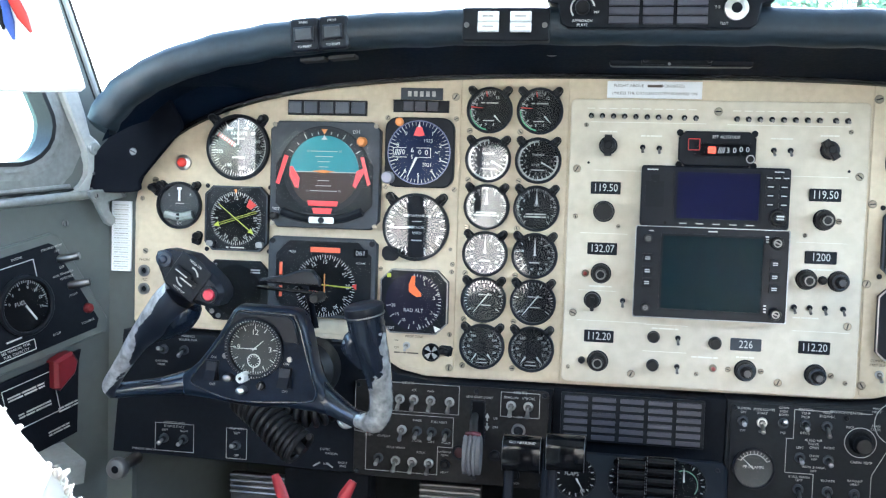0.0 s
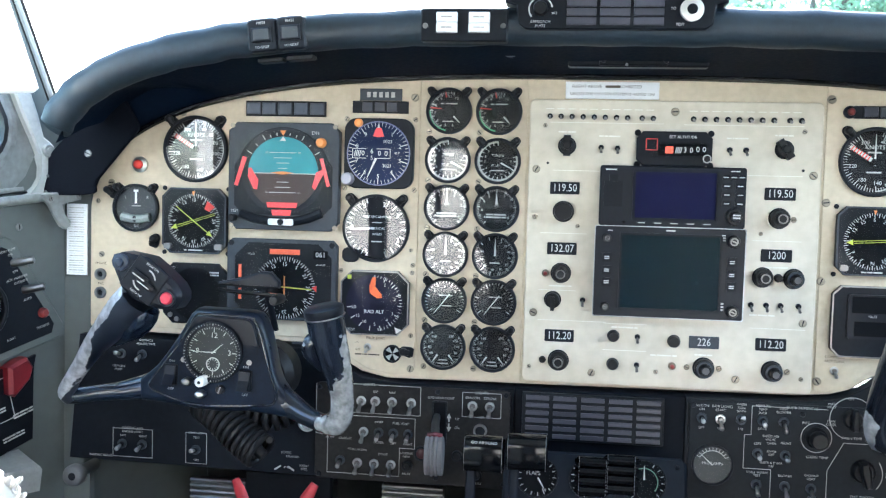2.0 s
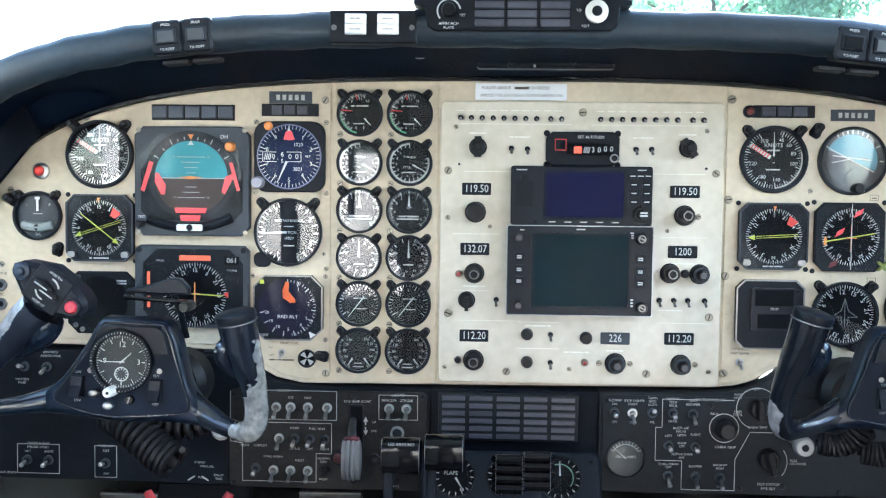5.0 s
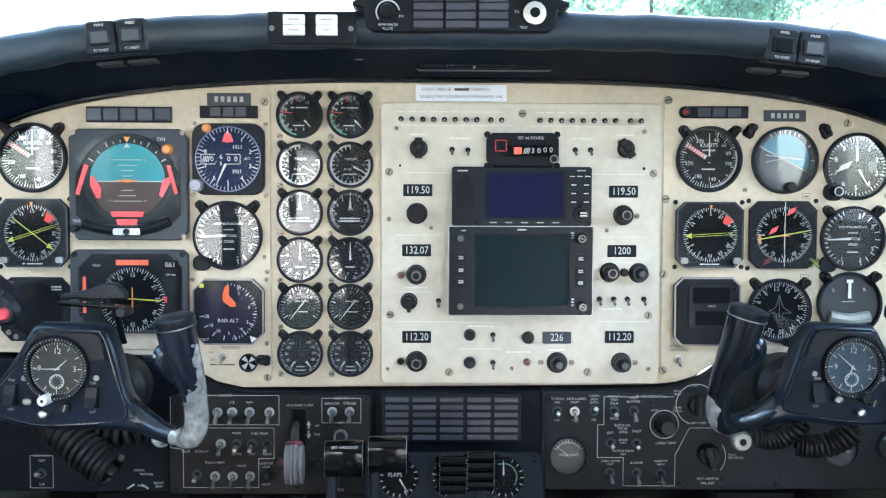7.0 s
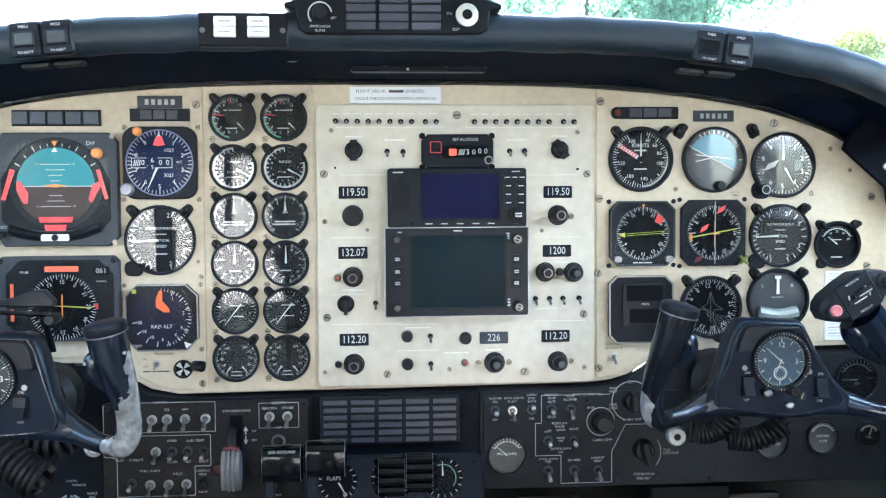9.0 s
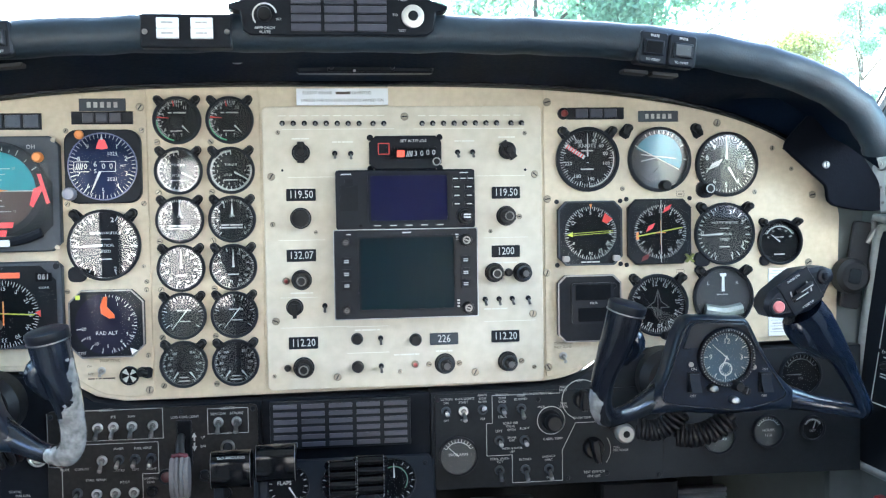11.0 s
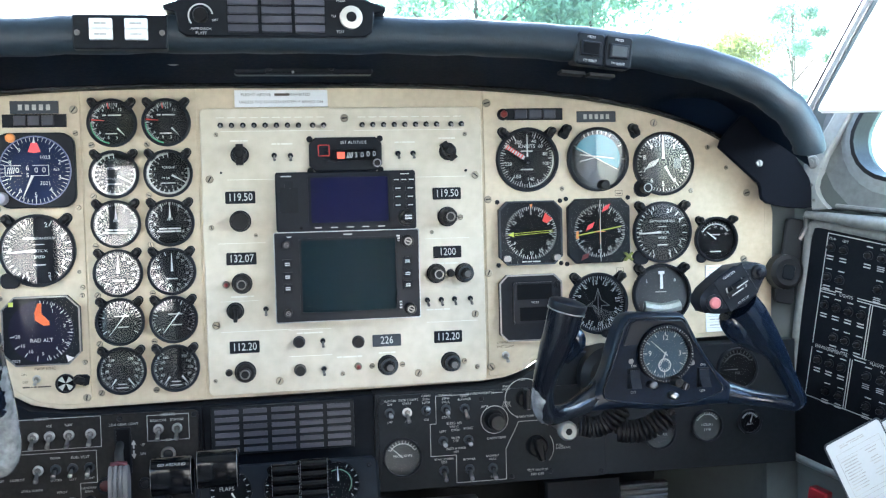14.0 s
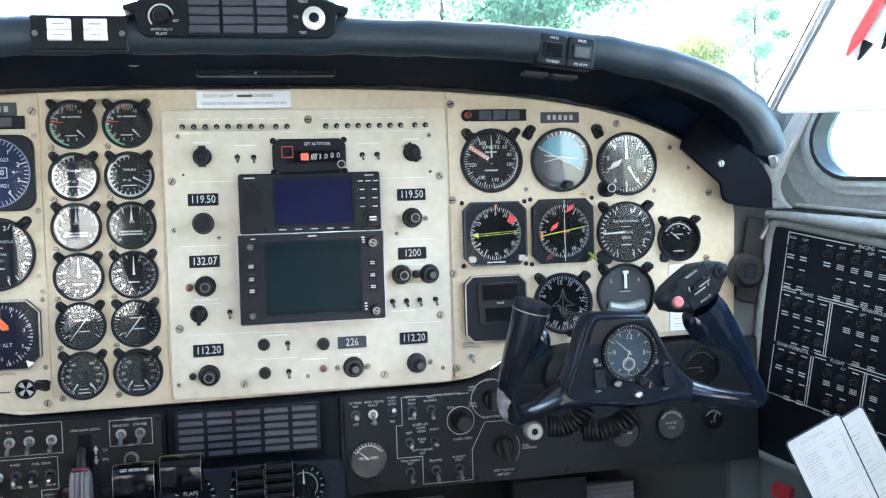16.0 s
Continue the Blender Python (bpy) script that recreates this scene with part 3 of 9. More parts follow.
part("copilot_face", bm, CREAM, panel)
bm = bmesh_new()
prism(bm, [(-0.281, 0.7195), (-0.160, 0.7195), (-0.160, panel_z(-0.16) - 0.002), (-0.281, panel_z(-0.281) - 0.002)], -0.0025, -0.0005, 0.0004)
part("engine_face", bm, CREAM, panel)
bm = bmesh_new()
prism(bm, round_rect(0.3165, 0.3185, 0.006, 0.0010, 0.8805), -0.0025, 0.0030, 0.0008)
part("avionics_face", bm, CREAM_LIGHT, panel, "paler cream avionics plate")
# hairline seam and black trim along the top
bm = bmesh_new()
tube(bm, [(x, panel_z(x) - 0.0005, 0.0015) for x in (MID + 0.600 * math.cos(math.pi * (0.02 + 0.96 * i / 60)) for i in range(61))], 0.0035, 6)
part("edge_trim", bm, material("glossy_black_trim", (0.008, 0.009, 0.011), 0.16, vary=0.2, bump=0.6, bump_scale=120, coat=0.6), panel, "ragged black rubber edge trim")

# ---- lower sub-panel ----
SUB_Y = -0.015
sub = thing("lower_subpanel", "black lower switch panel with worn paint", "switch panel", facing(0, 0, SUB_Y))
bm = bmesh_new()
prism(bm, [(-0.700, 0.601), (-0.165, 0.596), (-0.165, 0.7125), (-0.30, 0.7125), (-0.345, 0.7185), (-0.372, 0.737), (-0.39, 0.747), (-0.688, 0.752)], -0.030, -0.002, 0.001)
part("pilot_section", bm, SUBPANEL, sub)
bm = bmesh_new()
prism(bm, [(0.025, 0.604), (0.545, 0.600), (0.545, 0.752), (0.262, 0.7495), (0.236, 0.745), (0.216, 0.735), (0.19, 0.7205), (0.16, 0.716), (0.025, 0.7145)], -0.030, -0.002, 0.001)
part("copilot_section", bm, SUBPANEL_LIGHTER, sub)
bm = bmesh_new()
box(bm, -0.165, 0.025, 0.600, 0.7135, -0.030, -0.006, 0.001)
part("centre_section", bm, SUBPANEL, sub)
bm = bmesh_new()
prism(bm, round_rect(0.226, 0.113, 0.006, -0.282, 0.6535), -0.004, 0.0, 0.0006)
part("switch_plate", bm, SUBPANEL_WORN, sub, "worn grey-black switch plate")
bm = bmesh_new()
prism(bm, round_rect(0.27, 0.110, 0.004, 0.164, 0.657), -0.004, 0.0, 0.0006)
part("environment_plate", bm, SUBPANEL_LIGHTER, sub)
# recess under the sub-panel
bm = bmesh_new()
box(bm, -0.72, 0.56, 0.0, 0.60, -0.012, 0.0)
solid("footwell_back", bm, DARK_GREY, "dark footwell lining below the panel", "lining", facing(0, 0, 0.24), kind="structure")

# ---- instruments ----
UP = Matrix.Identity(4)


def screw(parent, x, y, r=0.0035, z=0.0, mat=None, slot=True):
    bm = bmesh_new()
    lathe(bm, [(r, z - 0.0015), (r, z + 0.0006), (r * 0.8, z + 0.0014)], 14, x, y)
    s = part("screw", bm, mat or BRASS, parent)
    if slot:
        bm = bmesh_new()
        a = (x * 9137 + y * 5011) % 3.1
        bar(bm, x - r * 0.7 * math.cos(a), y - r * 0.7 * math.sin(a), x + r * 0.7 * math.cos(a), y + r * 0.7 * math.sin(a), r * 0.28, z + 0.0013, z + 0.00155)
        part("screw_slot", bm, BLACK, s)
    return s


def post_light(x, z, turn, size=0.0065):
    """A small hooded lamp beside an instrument."""
    t = thing("post_light", "small black hooded panel post light", "panel light", facing(x, z, 0, turn), "post lights on the panel")
    bm = bmesh_new()
    prism(bm, [(size * 0.86 * math.cos(math.pi * (1 + i / 10)), -size * 0.10 + size * 0.86 * math.sin(math.pi * (1 + i / 10))) for i in range(11)] + [(size * 1.02, size * 1.2), (size * 0.7, size * 1.75), (-size * 0.7, size * 1.75), (-size * 1.02, size * 1.2)], -0.001, 0.0034, 0.0012)
    part("lug", bm, BLACK, t)
    bm = bmesh_new()
    lathe(bm, [(size * 0.70, 0.002), (size * 0.70, 0.0095), (size * 0.60, 0.0120), (size * 0.34, 0.0135)], 16, 0, -size * 0.08)
    c = part("cap", bm, KNOB, t)
    bm = bmesh_new()
    tube(bm, [(0, -size * 0.2, 0.0090), (0, size * 0.75, 0.0084), (0, size * 1.10, 0.0078)], [size * 0.60, size * 0.62, size * 0.50], 12)
    part("hood", bm, KNOB, c)
    return t


def round_body(t, r, rim=0.0035, depth=0.006, face=None, n=44, rim_mat=None):
    bm = bmesh_new()
    ring(bm, r - rim, r, -0.002, depth, n)
    part("bezel", bm, rim_mat or BLACK, t)
    bm = bmesh_new()
    lathe(bm, [(r - rim * 0.5, -0.002), (r - rim * 0.5, 0.0006)], n)
    part("dial", bm, face or DIAL, t)


def pane_over(t, r, z, mat=None, n=40, wob=0.0):
    bm = bmesh_new()
    prism(bm, circle(r, n), z - 0.0004, z)
    g = part("glass", bm, mat or CLEAR, t)
    g.visible_shadow = False
    if wob:
        g.rotation_euler = (radians(wob * 0.6), radians(wob), 0)
    return g


def pointer(t, deg, length, w=0.0016, tail=0.0, z=0.0022, mat=None, cx=0.0, cy=0.0, tip=0.0004, name="pointer"):
    bm = bmesh_new()
    bar(bm, *polar(-tail, deg, cx, cy), *polar(length, deg, cx, cy), w, z, z + 0.0005, tip)
    return part(name, bm, mat or WHITE, t)


def hub(t, r, z=0.003, mat=None, cx=0.0, cy=0.0):
    bm = bmesh_new()
    lathe(bm, [(r, 0.0006), (r, z), (r * 0.8, z + 0.0006)], 20, cx, cy)
    return part("pointer_hub", bm, mat or DIAL, t)


def marks(t, groups, mat=None, name="dial_marks"):
    bm = bmesh_new()
    for g in groups:
        ticks(bm, *g[:6], 0.0008)
    return part(name, bm, mat or WHITE, t)


def numbers(t, pairs, r, size, mat=None):
    for text, deg in pairs:
        x, y = polar(r, deg)
        lettering(text, t, x, y, size, 0.0009, mat or WHITE, name="numeral")


def word_bars(t, rows, mat=None, z=0.0009, name="small_writing"):
    bm = bmesh_new()
    for x, y, w, h, n, words in rows:
        bars(bm, x, y, w, h, n, z, words=words)
    return part(name, bm, mat or MARK_DIM, t)


def gauge(name, label, x, z, r, group, lights="ab"):
    t = thing(name, label, "instrument", facing(x, z), group)
    for c in lights:
        a = {"a": -42, "b": 42, "c": 132, "d": -132}[c]
        px, pz = polar(r * 1.17, a, x, z)
        post_light(px, pz, 180 - a if c in "ab" else -a, 0.0052 if r < 0.03 else 0.0062)
    return t


# engine gauges: six rows of two
ENGINE = ((-0.2493, -0.1924), (1.0252, 0.9696, 0.9156, 0.8620, 0.8088, 0.7550))
for row, gz in enumerate(ENGINE[1]):
    for col, gx in enumerate(ENGINE[0]):
        r = 0.0262
        kinds = ("turbine temperature gauge", "torque gauge", "propeller speed gauge", "turbine speed gauge", "fuel flow gauge", "oil temperature and pressure gauge")
        t = gauge("engine_gauge", f"round black {kinds[row]} with white pointer", gx, gz, r, "engine gauges")
        round_body(t, r, 0.0030)
        if row == 0:
            marks(t, [(0.0222, -150, 15, 34, 0.003, 0.0005), (0.0222, -150, 15, 9, 0.0045, 0.0007)])
            bm = bmesh_new()
            arc(bm, 0.0228, -170, -88, 0.0016, 0.0007, 16)
            part("green_arc", bm, GREEN, t)
            bm = bmesh_new()
            bar(bm, *polar(0.022, -80), *polar(0.009, -72), 0.0016, 0.0008, 0.0011, 0.0006)
            bar(bm, *polar(0.0222, -12), *polar(0.016, -12), 0.0012, 0.0008, 0.0011)
            part("red_line", bm, RED, t)
            numbers(t, [("3", 165), ("5", -165), ("6", -128), ("7", -98), ("8", -68), ("9", -35), ("11", 2), ("12", 30)], 0.0165, 0.0044)
            word_bars(t, [(0, 0.0085, 0.020, 0.0026, 1, 3), (-0.001, -0.0115, 0.013, 0.002, 1, 1)])
            pointer(t, 137, 0.0185, 0.0022, -0.006)
            hub(t, 0.0078)
        elif row == 1:
            bm = bmesh_new()
            arc(bm, 0.0228, 75, 360, 0.0022, 0.0007, 40)
            part("white_arc", bm, MARK_DIM, t)
            marks(t, [(0.0222, 75, 360, 20, 0.0045, 0.0008)])
            numbers(t, [(str(k), 90 + 25 * k) for k in range(0, 10)], 0.0150, 0.0038, MARK_DIM)
            lettering("TORQUE", t, 0, 0.0065, 0.0034, 0.0009, WHITE)
            lettering("FT LB", t, -0.003, -0.005, 0.0034, 0.0009, WHITE)
            pointer(t, 118, 0.021, 0.0022, -0.004)
            word_bars(t, [(0.0, -0.0105, 0.016, 0.002, 1, 1)])
        elif row == 2:
            marks(t, [(0.0225, -140, 140, 50, 0.0025, 0.0004), (0.0225, -140, 140, 11, 0.004, 0.0007)])
            numbers(t, [("0", -95), ("4", -125), ("8", -60), ("3", -32), ("1", 32), ("2", 80), ("6", 125)], 0.0165, 0.0042)
            pointer(t, 0, 0.018, 0.003, -0.005)
            lettering("RPM", t, 0, 0.0035, 0.0032, 0.0009, WHITE)
            word_bars(t, [(0, -0.008, 0.024, 0.006, 2, 2)])
        elif row == 3:
            marks(t, [(0.0225, 20, 170, 30, 0.0025, 0.0004), (0.0225, 20, 340, 12, 0.004, 0.0007)])
            numbers(t, [("10", 22), ("20", 45), ("30", 72), ("40", 98), ("50", 125), ("60", 155), ("70", -170), ("80", -135), ("90", -105), ("100", -72)], 0.0162, 0.0036)
            pointer(t, 0, 0.020, 0.0026, 0.0)
            word_bars(t, [(0, -0.008, 0.012, 0.0025, 1, 1)])
        elif row == 4:
            marks(t, [(0.0225, -125, 125, 26, 0.0025, 0.0004), (0.0225, -125, 125, 6, 0.005, 0.0008)])
            numbers(t, [("0", -130), ("2", -45), ("3", 0), ("4", 50), ("5", 100)], 0.0160, 0.0040, MARK_DIM)
            word_bars(t, [(0.002, 0.006, 0.016, 0.0024, 1, 2), (0.003, -0.006, 0.012, 0.002, 1, 2)])
            pointer(t, 218, 0.019, 0.0016, 0.010)
        else:
            for s in (-1, 1):
                marks(t, [(0.0228, s * 40, s * 150, 22, 0.0018, 0.0004), (0.0228, s * 40, s * 150, 7, 0.0030, 0.0006)])
            numbers(t, [("60", -118), ("80", -92), ("120", -66), ("160", -42), ("200", 36), ("150", 62), ("100", 88), ("50", 115)], 0.0158, 0.0042)
            hub(t, 0.0050, 0.0015)
            pointer(t, 215, 0.021, 0.0022, -0.011)
            pointer(t, 143, 0.021, 0.0022, -0.011)
            word_bars(t, [(0, -0.0150, 0.010, 0.002, 1, 2), (0, -0.0190, 0.013, 0.002, 1, 1)])
        pane_over(t, r - 0.0028, 0.0045, CLEAR)
        screw(panel, gx - 0.0225 + (0.001 if col else 0), gz - 0.0235, 0.0034, 0.0)


# pilot side round instruments
def airspeed(x, z, r, needle):
    t = gauge("airspeed_indicator", "round black airspeed indicator, needle at rest", x, z, r, "airspeed indicators")
    round_body(t, r, 0.004)
    marks(t, [(r - 0.005, 15, 330, 58, 0.0042, 0.0005), (r - 0.005, 20, 330, 15, 0.0065, 0.0009)])
    numbers(t, [("40", 22), ("60", 47), ("80", 73), ("100", 102), ("140", 170), ("180", 212), ("220", 258), ("300", 333)], r - 0.0145, 0.0060)
    lettering("KNOTS", t, 0, r * 0.42, 0.0062, 0.0009, WHITE)
    word_bars(t, [(0, r * 0.27, 0.015, 0.003, 1, 1), (0, -r * 0.30, 0.016, 0.003, 1, 1)])
    bm = bmesh_new()
    arc(bm, r - 0.005, 73, 175, 0.0016, 0.0007, 20)
    part("white_arc", bm, MARK_DIM, t)
    pole = pointer(t, -58, r * 0.82, 0.0045, -0.004, 0.0014, WHITE, tip=0.0035, name="limit_pointer")
    bm = bmesh_new()
    for k in range(7):
        d = r * (0.2 + 0.09 * k)
        px, py = polar(d, -58)
        bar(bm, px - 0.0016, py - 0.0022, px + 0.0016, py + 0.0022, 0.0014, 0.0019, 0.0022)
    part("red_stripes", bm, RED, t)
    pointer(t, 0, r * 0.80, 0.0022, 0.004, 0.0026)
    hub(t, 0.0035, 0.0034)
    pane_over(t, r - 0.0035, 0.0052)
    return t


airspeed(-0.5493, 0.9762, 0.0393, 0)
airspeed(0.2140, 0.9775, 0.0375, 0)


def square_body(name, label, x, z, w, h, c, group, grey=False, deep=0.008, round_c=False):
    t = thing(name, label, "instrument", facing(x, z), group)
    bm = bmesh_new()
    prism(bm, round_rect(w, h, c) if round_c else chamfer_rect(w, h, c), -0.002, deep, 0.0012)
    part("case", bm, GREY_BEZEL if grey else BLACK, t)
    return t


def disc(t, r, z, mat, cx=0.0, cy=0.0, name="dial", n=40, depth=0.0004):
    bm = bmesh_new()
    prism(bm, circle(r, n, cx, cy), z - depth, z)
    return part(name, bm, mat, t)


def slab(t, pts, z0, z1, mat, name, label=""):
    bm = bmesh_new()
    prism(bm, pts, z0, z1)
    return part(name, bm, mat, t, label)


def pane_flat(t, pts, z, mat=None):
    bm = bmesh_new()
    prism(bm, pts, z - 0.0004, z)
    g = part("glass", bm, mat or CLEAR_SOFT, t)
    g.visible_shadow = False
    return g


def compass_card(t, r, z, cx=0.0, cy=0.0, head=130, size=0.0056):
    bm = bmesh_new()
    ticks(bm, r, 0, 355, 72, r * 0.09, 0.0005, z, cx, cy)
    ticks(bm, r, 0, 350, 36, r * 0.15, 0.0008, z, cx, cy)
    part("card_marks", bm, WHITE, t)
    for k, text in enumerate(("N", "3", "6", "E", "12", "15", "S", "21", "24", "W", "30", "33")):
        px, py = polar(r * 0.76, 30 * k - head, cx, cy)
        lettering(text, t, px, py, size, z + 0.0003, WHITE, turn=-(30 * k - head), name="numeral")


# attitude director, pilot
def attitude_director():
    t = square_body("attitude_director", "large grey square attitude indicator showing blue over brown", -0.4400, 0.9463, 0.1325, 0.1245, 0.010, "pilot flight instruments", True, 0.010)
    mask = [(-0.048, -0.0445), (-0.0585, -0.034), (-0.0585, 0.012), (-0.0545, 0.018)] + [(0.0555 * math.cos(radians(162 - 6 * i)), 0.0035 + 0.0535 * math.sin(radians(162 - 6 * i))) for i in range(25)] + [(0.0545, 0.018), (0.0585, 0.012), (0.0585, -0.034), (0.048, -0.0445)]
    slab(t, mask, 0.0100, 0.0106, BLACK, "inner_mask")
    disc(t, 0.0500, 0.0112, material("bank_ring_grey", (0.022, 0.026, 0.031), 0.5, vary=0.2, spec=0.2), 0, 0.006, "bank_ring")
    R, cy, hz = 0.0418, 0.004, -0.0005
    a0 = math.asin((hz - 0) / R)
    up = [(R * math.cos(a0 + (math.pi - 2 * a0) * i / 30), cy + R * math.sin(a0 + (math.pi - 2 * a0) * i / 30)) for i in range(31)]
    dn = [(R * math.cos(a0 - (math.pi + 2 * a0) * i / 30), cy + R * math.sin(a0 - (math.pi + 2 * a0) * i / 30)) for i in range(31)]
    slab(t, up, 0.0108, 0.0124, SKY_BLUE, "sky_half")
    slab(t, dn, 0.0108, 0.0123, EARTH, "ground_half")
    bm = bmesh_new()
    for dy, w in ((0.024, 0.032), (0.018, 0.021), (0.012, 0.015), (0.006, 0.011), (-0.010, 0.014), (-0.016, 0.019), (-0.022, 0.032)):
        box(bm, -w / 2, w / 2, cy + hz + dy - 0.00035, cy + hz + dy + 0.00035, 0.0124, 0.0128)
    box(bm, -R * 0.98, R * 0.98, cy + hz - 0.0005, cy + hz + 0.0005, 0.0124, 0.0127)
    part("pitch_lines", bm, WHITE, t)
    for s in (-1, 1):
        lettering("10", t, s * 0.0195, cy + hz + 0.024, 0.0036, 0.0129, MARK_DIM, name="numeral")
        lettering("10", t, s * 0.0195, cy + hz - 0.022, 0.0036, 0.0129, MARK_DIM, name="numeral")
    bm = bmesh_new()
    for a in (-60, -45, -30, -20, -10, 10, 20, 30, 45, 60):
        ln = 0.006 if abs(a) in (30, 60) else 0.0032
        bar(bm, *polar(0.0435, a, 0, cy), *polar(0.0435 + ln, a, 0, cy), 0.0008, 0.0112, 0.0116)
    part("bank_marks", bm, WHITE, t)
    slab(t, [(-0.0036, 0.0530), (0.0036, 0.0530), (0, 0.0470)], 0.0126, 0.0132, ORANGE, "bank_index")
    slab(t, [(-0.0036, 0.0410), (0.0036, 0.0410), (0, 0.0462)], 0.0126, 0.0132, WHITE, "sky_pointer")
    slab(t, [(-0.014, 0.0042), (0, 0.0060), (0.014, 0.0042), (0, 0.0022)], 0.0132, 0.0140, ORANGE, "aircraft_symbol")
    # red warning flags
    for pts in ([(-0.0475, 0.0225), (-0.0425, 0.0210), (-0.0535, -0.0120), (-0.0575, -0.0105)], [(-0.0405, 0.009), (-0.0375, 0.0095), (-0.0285, -0.0045), (-0.0300, -0.0155), (-0.0340, -0.0150), (-0.0410, -0.001)],
                [(0.0440, 0.0215), (0.0480, 0.0215), (0.0565, -0.0095), (0.0530, -0.0110)], [(0.0505, 0.0075), (0.0390, -0.0145), (0.0355, -0.0115), (0.0400, 0.0055), (0.0470, 0.0085)],
                [(-0.0185, -0.0300), (0.0185, -0.0300), (0.0170, -0.0360), (-0.0170, -0.0360)], [(-0.0125, -0.0385), (0.0115, -0.0385), (0.0100, -0.0450), (-0.0110, -0.0450)]):
        slab(t, pts, 0.0134, 0.0144, RED_GLOW, "warning_flag")
    # slip tube and knobs
    bm = bmesh_new()
    tube(bm, spline([(-0.050, -0.044, 0.013), (-0.028, -0.050, 0.013), (0, -0.0525, 0.013), (0.026, -0.049, 0.013), (0.047, -0.041, 0.013)], 5), 0.0052, 8)
    part("slip_tube", bm, BLACK, t)
    slab(t, round_rect(0.030, 0.0075, 0.002, 0, -0.0525), 0.0165, 0.0185, LENS_WHITE, "slip_window")
    disc(t, 0.0036, 0.0195, BLACK, 0, -0.0525, "slip_ball", 16, 0.002)
    bm = bmesh_new()
    lathe(bm, [(0.0058, 0.010), (0.0056, 0.016), (0.004, 0.0185)], 18, 0.045, 0.0395)
    part("decision_lamp", bm, ORANGE, t, "round orange decision height lamp")
    lettering("DH", t, 0.0375, 0.0505, 0.0062, 0.0103, WHITE)
    lettering("TEST", t, -0.058, -0.041, 0.0042, 0.0103, WHITE)
    bm = bmesh_new()
    lathe(bm, [(0.0042, 0.010), (0.0042, 0.020), (0.003, 0.021)], 14, -0.0585, -0.049)
    part("test_knob", bm, KNOB, t)
    for s in ((-0.061, 0.058), (0.061, 0.058), (-0.062, -0.058), (0.062, -0.058)):
        bm = bmesh_new()
        lathe(bm, [(0.0028, 0.009), (0.0028, 0.0112)], 10, *s)
        part("screw", bm, BRASS, t)
    pane_flat(t, chamfer_rect(0.116, 0.096, 0.022, 0, 0.0045), 0.0152)
    return t


attitude_director()


